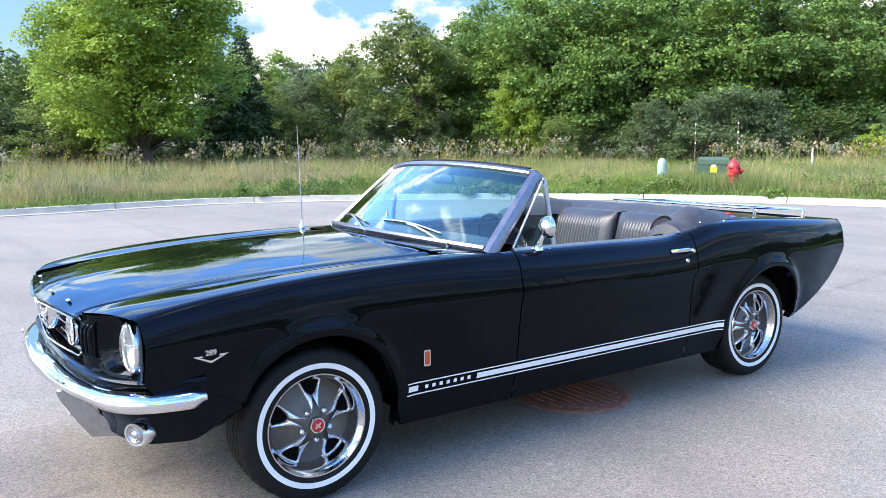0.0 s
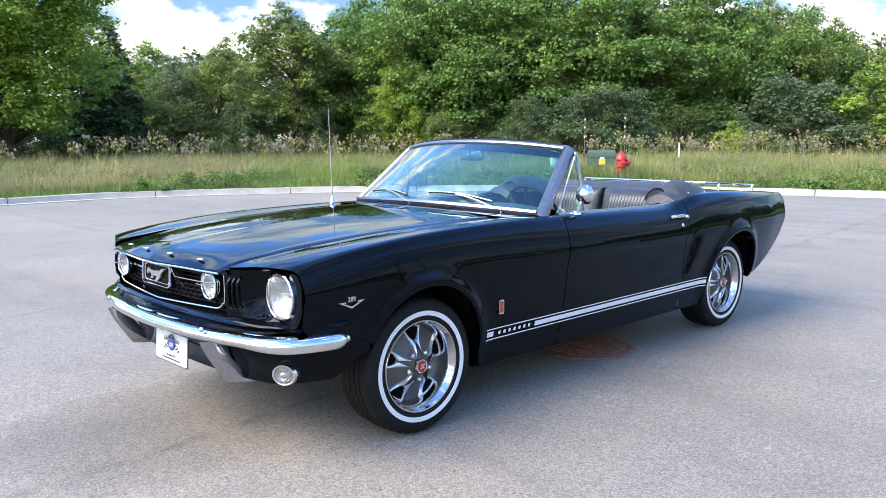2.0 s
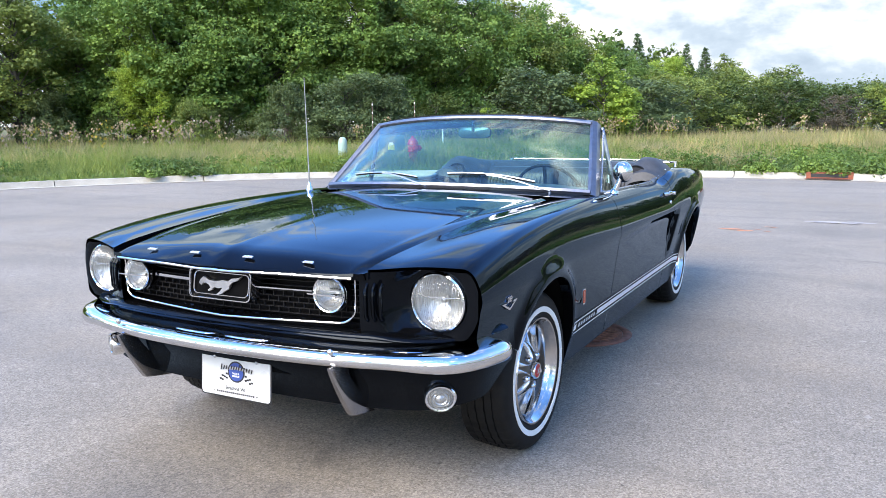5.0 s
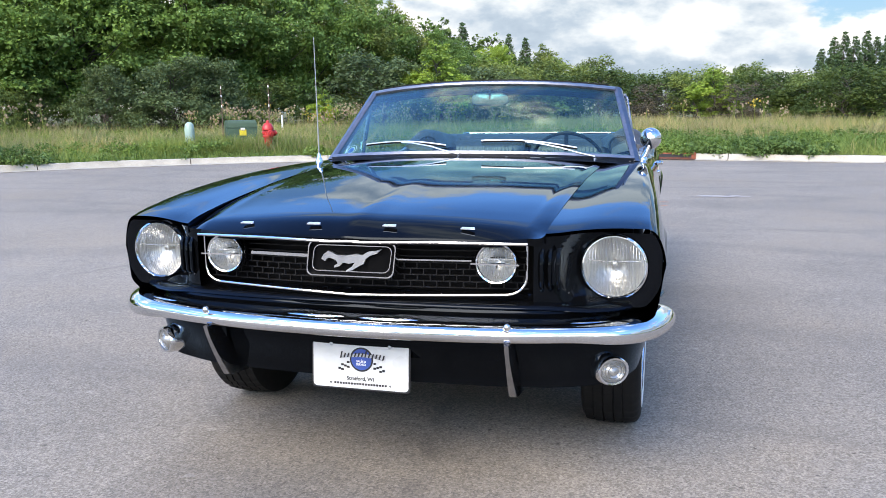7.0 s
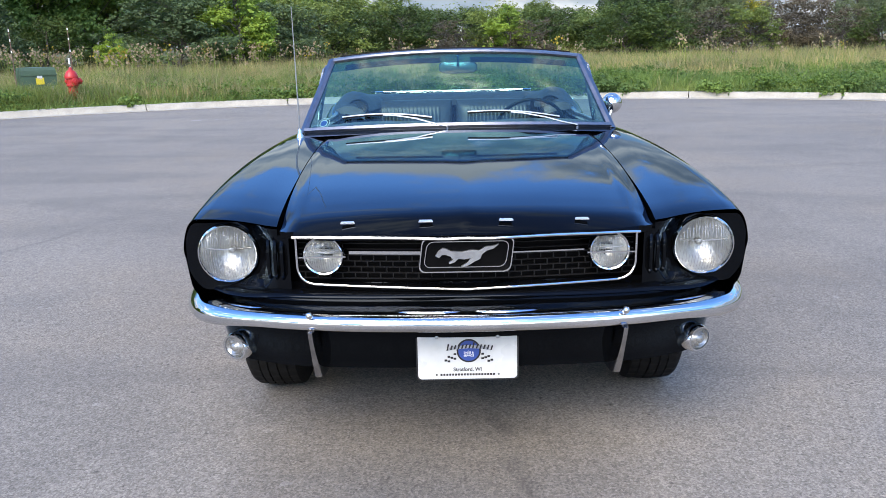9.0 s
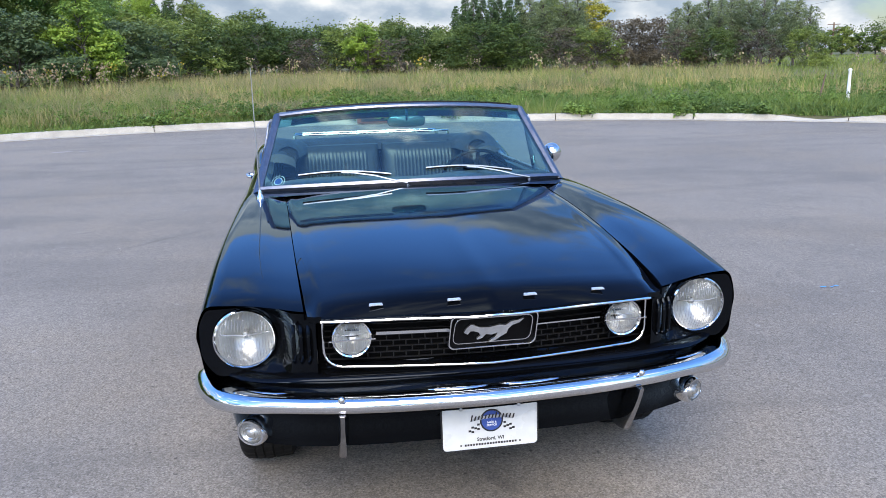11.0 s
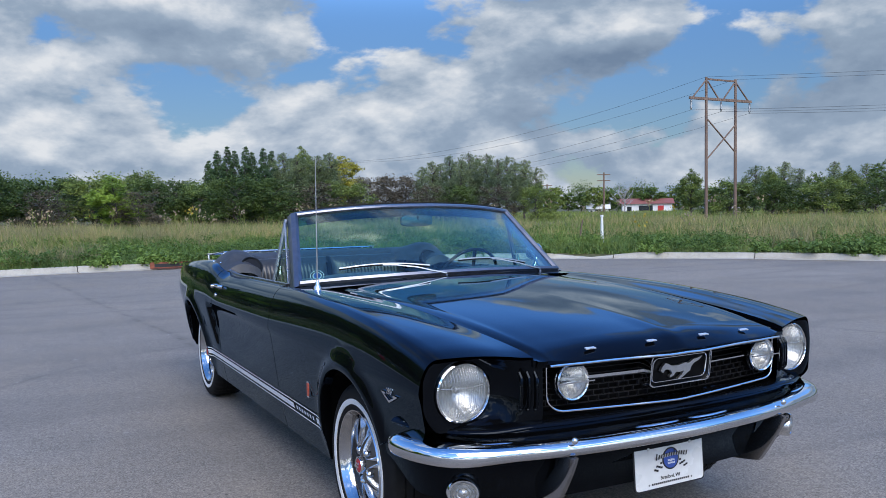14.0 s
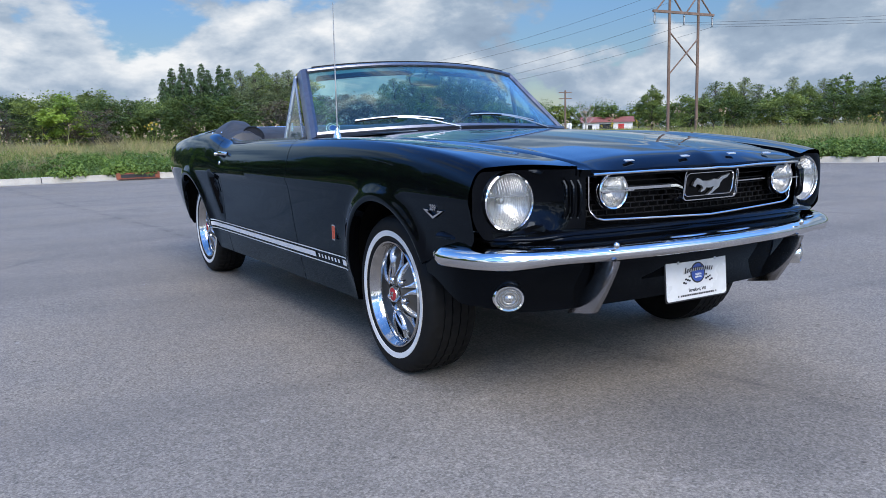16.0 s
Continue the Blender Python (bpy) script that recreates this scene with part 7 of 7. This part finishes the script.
        part("blade_holder", Geo().sweep([p + Vector((0, -0.004, 0.006)) for p in blade], [(-0.003, -0.002), (-0.002, 0.003), (0.002, 0.003), (0.003, -0.002)]), "wiper_metal", wiper)
        part("blade", Geo().sweep(blade, [(-0.002, -0.004), (-0.002, 0.003), (0.002, 0.003), (0.002, -0.004)]), "rubber", wiper)
    # quarter vent windows
    for s in (1, -1):
        vent = thing("vent_window", "", "")
        vent.parent = car
        a, b, c = Vector((s * 0.722, 0.93, 0.892)), Vector((s * 0.722, 1.185, 0.888)), Vector((s * 0.650, 1.178, 1.192))
        f0 = Vector((s * 0.668, 1.130, 1.172))
        part("vent_post", Geo().tube([b + Vector((0, 0, -0.02)), c + Vector((0, 0, 0.0))], 0.012, 8), "stainless", vent)
        part("vent_frame", Geo().tube([f0 + Vector((0, 0.02, 0)), a + Vector((0, 0.01, 0)), b, c, f0 + Vector((0, 0.02, 0))], 0.006, 8), "stainless", vent)
        g = Geo().fan([a, b, c, f0])
        g.fan([p + Vector((s * 0.004, 0, 0)) for p in (a, b, c, f0)], True)
        pane = part("vent_glass", g, "vent_glass", vent)
        pane.visible_shadow = False
        part("vent_latch", Geo().tube([b + Vector((-s * 0.02, -0.05, 0.035)), b + Vector((-s * 0.022, -0.05, 0.075))], [0.010, 0.006], 8), "chrome", vent)
    # round door mirror on the driver's side
    mirror = thing("door_mirror", "", "")
    mirror.parent = car
    m = Matrix.Translation((0.784, 1.090, 0.980)) @ Matrix.Scale(0.92, 4) @ Matrix.Rotation(radians(-12), 4, "Z") @ Matrix.Rotation(math.pi / 2, 4, "X")
    part("mirror_shell", Geo().lathe([(0.001, 0.050), (0.022, 0.046), (0.042, 0.032), (0.053, 0.012), (0.056, -0.006), (0.054, -0.010)], m, 32), "chrome", mirror)
    part("mirror_glass", Geo().lathe([(0.001, -0.007), (0.053, -0.008)], m, 32), "mirror", mirror)
    part("mirror_arm", Geo().tube([(0.752, 1.06, 0.884), (0.772, 1.06, 0.925), (0.782, 1.066, 0.955), (0.786, 1.07, 0.968)], [0.016, 0.010, 0.009, 0.008], 10), "chrome", mirror)
    part("mirror_foot", Geo().lathe([(0.024, 0.0), (0.022, 0.010), (0.012, 0.022), (0.001, 0.026)], Matrix.Translation((0.752, 1.06, 0.878)), 18), "chrome", mirror)
    # aerial on the passenger's fender
    aerial = thing("aerial", "", "")
    aerial.parent = car
    part("aerial_base", Geo().lathe([(0.019, -0.006), (0.019, 0.008), (0.014, 0.020), (0.009, 0.028), (0.008, 0.040), (0.005, 0.046), (0.001, 0.047)], Matrix.Translation((-0.705, 0.585, 0.886)), 20), "chrome", aerial)
    part("aerial_mast", Geo().tube([(-0.705, 0.585, 0.93), (-0.7055, 0.58, 1.18), (-0.706, 0.573, 1.455)], [0.0036, 0.0026, 0.0018], 8), "steel", aerial)


def cushion(cx, cy, z0, w, d, t, ribs, lean=0.0, upright=False, n=30):
    """A padded panel with lengthwise ribs: lying (seat) or upright (back)."""
    g = Geo()
    rows = []
    for k in range(17):
        v = k / 16
        row = []
        for j in range(n * 2 + 1):
            u = -1 + j / n
            r = 0.006 * abs(math.sin(math.pi * ribs * (u + 1) / 2)) if abs(u) < 0.72 and 0.1 < v < 0.86 else 0.0
            puff = t * (1 - abs(u) ** 5) ** 0.5 * (1 - abs(2 * v - 1) ** 6) ** 0.5 + r
            if upright:
                row.append((cx + u * w / 2, cy + lean * v * d - puff, z0 + d * v))
            else:
                row.append((cx + u * w / 2, cy + d * v, z0 + puff - lean * v))
        rows.append(row)
    g.grid(rows)
    if upright:
        back = [[(x, cy + lean * (z - z0) + 0.07, z) for x, y, z in r] for r in rows]
        g.grid([rows[0], back[0], back[8], back[16], rows[16]])
        g.grid([[r[0] for r in rows], [r[0] for r in back]]), g.grid([[r[-1] for r in rows], [r[-1] for r in back]])
    return g


def build_cabin(car):
    # tub
    g = Geo()
    for x in (-0.69, 0.69):
        g.grid([[(x, y, z) for z in (0.28, 0.5, 0.80)] for y in np.linspace(0.62, 2.75, 8)])
    g.grid([[(x, y, 0.30) for x in np.linspace(-0.69, 0.69, 5)] for y in np.linspace(0.55, 2.75, 8)])
    g.grid([[(x, 0.60, z) for x in np.linspace(-0.69, 0.69, 5)] for z in (0.30, 0.6, 0.88)])
    part("cabin_floor", g, "carpet", car)
    # dashboard
    g = Geo()
    rows = []
    for x in np.linspace(-0.69, 0.69, 29):
        k = (x / 0.69) ** 2
        twin = 0.010 * math.exp(-(((abs(x) - 0.36) / 0.22) ** 4))
        rows.append([(x, y + 0.10 * k * (y < 0.8), z + dz * twin) for y, z, dz in ((0.70, 0.905, 0), (0.80, 0.915, 1), (0.93, 0.912, 1.5), (0.985, 0.900, 1.5), (1.0, 0.880, 1), (0.985, 0.865, 0), (0.965, 0.80, 0), (0.95, 0.70, 0), (0.90, 0.66, 0))])
    g.grid(rows)
    dash = part("dashboard", g, "vinyl", car, "black padded twin-hood dashboard")
    for x in (0.24, 0.33, 0.42, 0.51):
        m = Matrix.Translation((x, 0.972, 0.80)) @ Matrix.Rotation(-math.pi / 2, 4, "X")
        part("gauge", Geo().lathe([(0.040, 0.0), (0.042, 0.008), (0.036, 0.010), (0.034, 0.004), (0.001, 0.004)], m, 20), "chrome", dash)
    # steering wheel
    wheel = thing("steering_wheel", "", "")
    wheel.parent = car
    m = Matrix.Translation((0.385, 1.165, 0.845)) @ Matrix.Rotation(radians(-64), 4, "X")
    g = Geo()
    rows = []
    for k in range(48):
        a = 2 * math.pi * k / 48
        rows.append([m @ Vector(((0.18 + 0.009 * math.cos(b)) * math.cos(a), (0.18 + 0.009 * math.cos(b)) * math.sin(a), 0.009 * math.sin(b))) for b in np.linspace(0, 2 * np.pi, 10, endpoint=False)])
    g.grid(rows, close=True, loop=True)
    part("rim", g, "satin_black", wheel)
    for a in (90 + 90, 0, 270):
        e = m @ Vector((0.18 * math.cos(radians(a)), 0.18 * math.sin(radians(a)), 0))
        part("spoke", Geo().sweep([m @ Vector((0, 0, -0.03)), m @ Vector((0.1 * math.cos(radians(a)), 0.1 * math.sin(radians(a)), -0.02)), e], [(-0.010, -0.002), (-0.010, 0.002), (0.010, 0.002), (0.010, -0.002)]), "satin_black", wheel)
    part("hub", Geo().lathe([(0.001, 0.0), (0.03, -0.004), (0.045, -0.02), (0.05, -0.04), (0.03, -0.06)], m, 24), "satin_black", wheel)
    part("column", Geo().tube([m @ Vector((0, 0, -0.04)), m @ Vector((0, 0, -0.30))], 0.032, 14), "satin_black", wheel)
    # seats
    for s in (1, -1):
        seat = thing("front_seat", "", "")
        seat.parent = car
        part("seat_cushion", cushion(s * 0.36, 1.22, 0.38, 0.50, 0.48, 0.08, 11), "vinyl", seat)
        part("seat_back", cushion(s * 0.36, 1.70, 0.42, 0.48, 0.31, 0.07, 11, 0.22, True), "vinyl", seat, "low ribbed black vinyl bucket back")
    rear = thing("rear_seat", "", "")
    rear.parent = car
    for s in (1, -1):
        part("seat_cushion", cushion(s * 0.29, 1.98, 0.50, 0.54, 0.38, 0.06, 12), "vinyl", rear)
        part("seat_back", cushion(s * 0.285, 2.28, 0.54, 0.54, 0.385, 0.06, 22, 0.24, True, 66), "vinyl", rear, "ribbed black vinyl rear back")
    # quarter trim with a round grille each side
    for s in (1, -1):
        g = Geo()
        rows = []
        for k in range(9):
            y = 2.02 + 0.06 * k
            rows.append([(s * (0.60 + 0.09 * q), y, 0.60 + 0.33 * math.sin(math.pi * 0.5 * (1 - q)) ** 0.8 - 0.03 * (k < 2)) for q in np.linspace(0, 1, 8)])
        g.grid(rows)
        trim = part("quarter_trim", g, "vinyl", car)
        m = Matrix.Translation((s * 0.600, 2.05, 0.905)) @ Matrix.Rotation(radians(55), 4, "X")
        part("trim_ring", Geo().lathe([(0.050, 0.0), (0.060, 0.010), (0.066, 0.006), (0.068, -0.02)], m, 28), "satin_black", trim)
        part("trim_grille", Geo().lathe([(0.001, 0.008), (0.052, 0.002)], m, 28), "satin_black", trim)
    # folded top under its boot: a padded U round the rear seat
    g = Geo()
    rows = []
    path = [(-0.655, 2.02), (-0.650, 2.16), (-0.630, 2.34), (-0.56, 2.50), (-0.40, 2.58), (-0.2, 2.605), (0, 2.61), (0.2, 2.605), (0.40, 2.58), (0.56, 2.50), (0.630, 2.34), (0.650, 2.16), (0.655, 2.02)]
    fine = []
    for i in range(len(path) - 1):
        for q in range(4):
            u = q / 4
            fine.append((path[i][0] * (1 - u) + path[i + 1][0] * u, path[i][1] * (1 - u) + path[i + 1][1] * u))
    fine.append(path[-1])
    for i, (x, y) in enumerate(fine):
        a, b = fine[max(i - 1, 0)], fine[min(i + 1, len(fine) - 1)]
        t = Vector((b[0] - a[0], b[1] - a[1], 0)).normalized()
        o = Vector((t.y, -t.x, 0))
        u = i / (len(fine) - 1)
        fat = 0.10 + 0.10 * math.sin(math.pi * u)
        side = sstep(0.0, 0.10, min(u, 1 - u))
        h = (0.035 + 0.040 * side + 0.040 * math.exp(-(((min(u, 1 - u) - 0.12) / 0.07) ** 2))) * (1 + 0.12 * noise.noise((x * 4, y * 4, 0)))
        rows.append([Vector((x, y, 0.885)) + o * (fat * q) + Vector((0, 0, h * (1 - abs(q) ** 2.4) + 0.006 * noise.noise((x * 9, y * 9, q * 3)))) for q in np.linspace(-1, 1, 13)])
    rows.insert(0, [r * 1.0 + Vector((0, -0.02, -0.05)) for r in rows[0]])
    rows.append([r + Vector((0, -0.02, -0.05)) for r in rows[-1]])
    g.grid(rows)
    boot = part("top_boot", g, "canvas", car, "padded black canvas boot over the folded top")
    for i in range(4, len(fine) - 4, 4):
        x, y = fine[i]
        p = rows[i + 1][1]
        part("boot_snap", Geo().lathe([(0.001, 0.006), (0.006, 0.004), (0.007, 0.0)], Matrix.Translation(p + Vector((0, 0, 0.006))), 8), "chrome", boot)
    # latch where the boot meets the quarter
    for s in (1, -1):
        part("boot_latch", Geo().tube([(s * 0.735, 2.00, 0.885), (s * 0.735, 2.06, 0.898), (s * 0.725, 2.13, 0.918)], [0.007, 0.008, 0.006], 8), "stainless", boot)


def build_tail(car):
    # deck and trunk lid
    g = Geo()
    rows = []
    for y in np.linspace(2.72, 3.565, 16):
        z = sleek(T_TOP, y)
        rows.append([(x, y - TAIL_IN * sstep(2.5, 3.7, y), z - 0.012 + 0.012 * (1 - (x / 0.62) ** 2)) for x in np.linspace(-0.62, 0.62, 21)])
    rows.append([(x, y + 0.02, z - 0.03) for x, y, z in rows[-1]])
    g.grid(rows)
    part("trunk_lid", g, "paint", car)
    # rear panel and bumper
    g = Geo()
    rows = []
    for z in np.linspace(0.50, 0.86, 12):
        y = lerp_table([(0.35, 3.14), (0.42, 3.28), (0.5, 3.40), (0.62, 3.52), (0.70, 3.555), (0.86, 3.57)], z)
        w = side_x(min(y, 3.55), z) if z < 0.85 else 0.735
        rows.append([(x * (w - 0.040), y - TAIL_IN + 0.02 * (1 - x * x), z) for x in np.linspace(-1, 1, 15)])
    g.grid(rows)
    part("rear_panel", g, "paint", car)
    g = Geo()
    pts = [(-0.755, 3.50), (-0.745, 3.56), (-0.70, 3.61), (-0.55, 3.645), (0, 3.67), (0.55, 3.645), (0.70, 3.61), (0.745, 3.56), (0.755, 3.50)]
    g.sweep([(x * 0.955, y - TAIL_IN, 0.66) for x, y in pts], [(-0.01, -0.035), (-0.022, 0.0), (-0.01, 0.035), (0.012, 0.035), (0.012, -0.035)])
    part("rear_bumper", g, "chrome", car)
    for s in (1, -1):
        g = Geo()
        for k in range(3):
            g.box((s * (0.55 + 0.055 * k), 3.585 - TAIL_IN, 0.70), (0.042, 0.03, 0.13))
        part("tail_lamp", g, "red_cap", car, smooth=False)
    # luggage rack
    rack = thing("luggage_rack", "", "")
    rack.parent = car
    zr = lambda y: sleek(T_TOP, y) + 0.052
    ring = []
    for x, y in ((-0.56, 2.90), (-0.50, 2.84), (0.50, 2.84), (0.56, 2.90), (0.56, 3.44), (0.50, 3.50), (-0.50, 3.50), (-0.56, 3.44)):
        ring.append((x, y, zr(y)))
    part("rack_rail", tube_ring(ring, 0.0065, 8), "chrome", rack)
    for k in range(9):
        x = -0.44 + 0.11 * k
        part("rack_slat", Geo().sweep([(x, y, zr(y) - 0.008) for y in np.linspace(2.84, 3.50, 6)], [(-0.006, -0.003), (-0.005, 0.004), (0.005, 0.004), (0.006, -0.003)]), "wiper_metal", rack)
    for x in (-0.56, 0.56):
        for y in (2.92, 3.42):
            part("rack_foot", Geo().tube([(x, y, zr(y)), (x, y, zr(y) - 0.060)], [0.008, 0.013], 8), "chrome", rack)
    # underside, wheel housings, exhaust
    g = Geo()
    g.grid([[(x, y, 0.25 + 0.03 * (abs(x) < 0.2)) for x in np.linspace(-0.68, 0.68, 7)] for y in np.linspace(0.38, 2.36, 6)])
    g.grid([[(x, y, 0.36) for x in np.linspace(-0.50, 0.50, 5)] for y in np.linspace(-0.62, 0.40, 5)])
    g.grid([[(x, y, 0.34) for x in np.linspace(-0.50, 0.50, 5)] for y in np.linspace(2.30, 3.02, 5)])
    for x in (-0.52, 0.52):
        for yc in (FRONT_Y, REAR_Y):
            g.grid([[(x, yc + dy, z) for z in (0.38, 0.5, 0.66)] for dy in np.linspace(-0.35, 0.35, 5)])
            sgn = 1 if x > 0 else -1
            rows = []
            for th in np.linspace(0.13 if yc > 1 else 0.50, math.pi - 0.06, 24):
                y, z = yc - 0.352 * math.cos(th), ARCH_Z + 0.352 * math.sin(th)
                rows.append([(x + sgn * q, y, z) for q in (0.0, 0.20, min(0.296, side_x(y, z) - 0.014 - abs(x)))])
            g.grid(rows)
    part("underbody", g, "under", car)
    part("exhaust", Geo().tube([(0.42, 1.9, 0.24), (0.43, 2.3, 0.26), (0.40, 2.75, 0.32)], 0.026, 12), "steel", car)


def build_car():
    car = thing("convertible_car", "glossy black classic convertible with its top folded and white side stripes", "car", (0, 0, CAR_DROP))
    build_body(car)
    build_front(car)
    build_wheel(car)
    build_sides(car)
    build_glass(car)
    build_cabin(car)
    build_tail(car)


build_car()
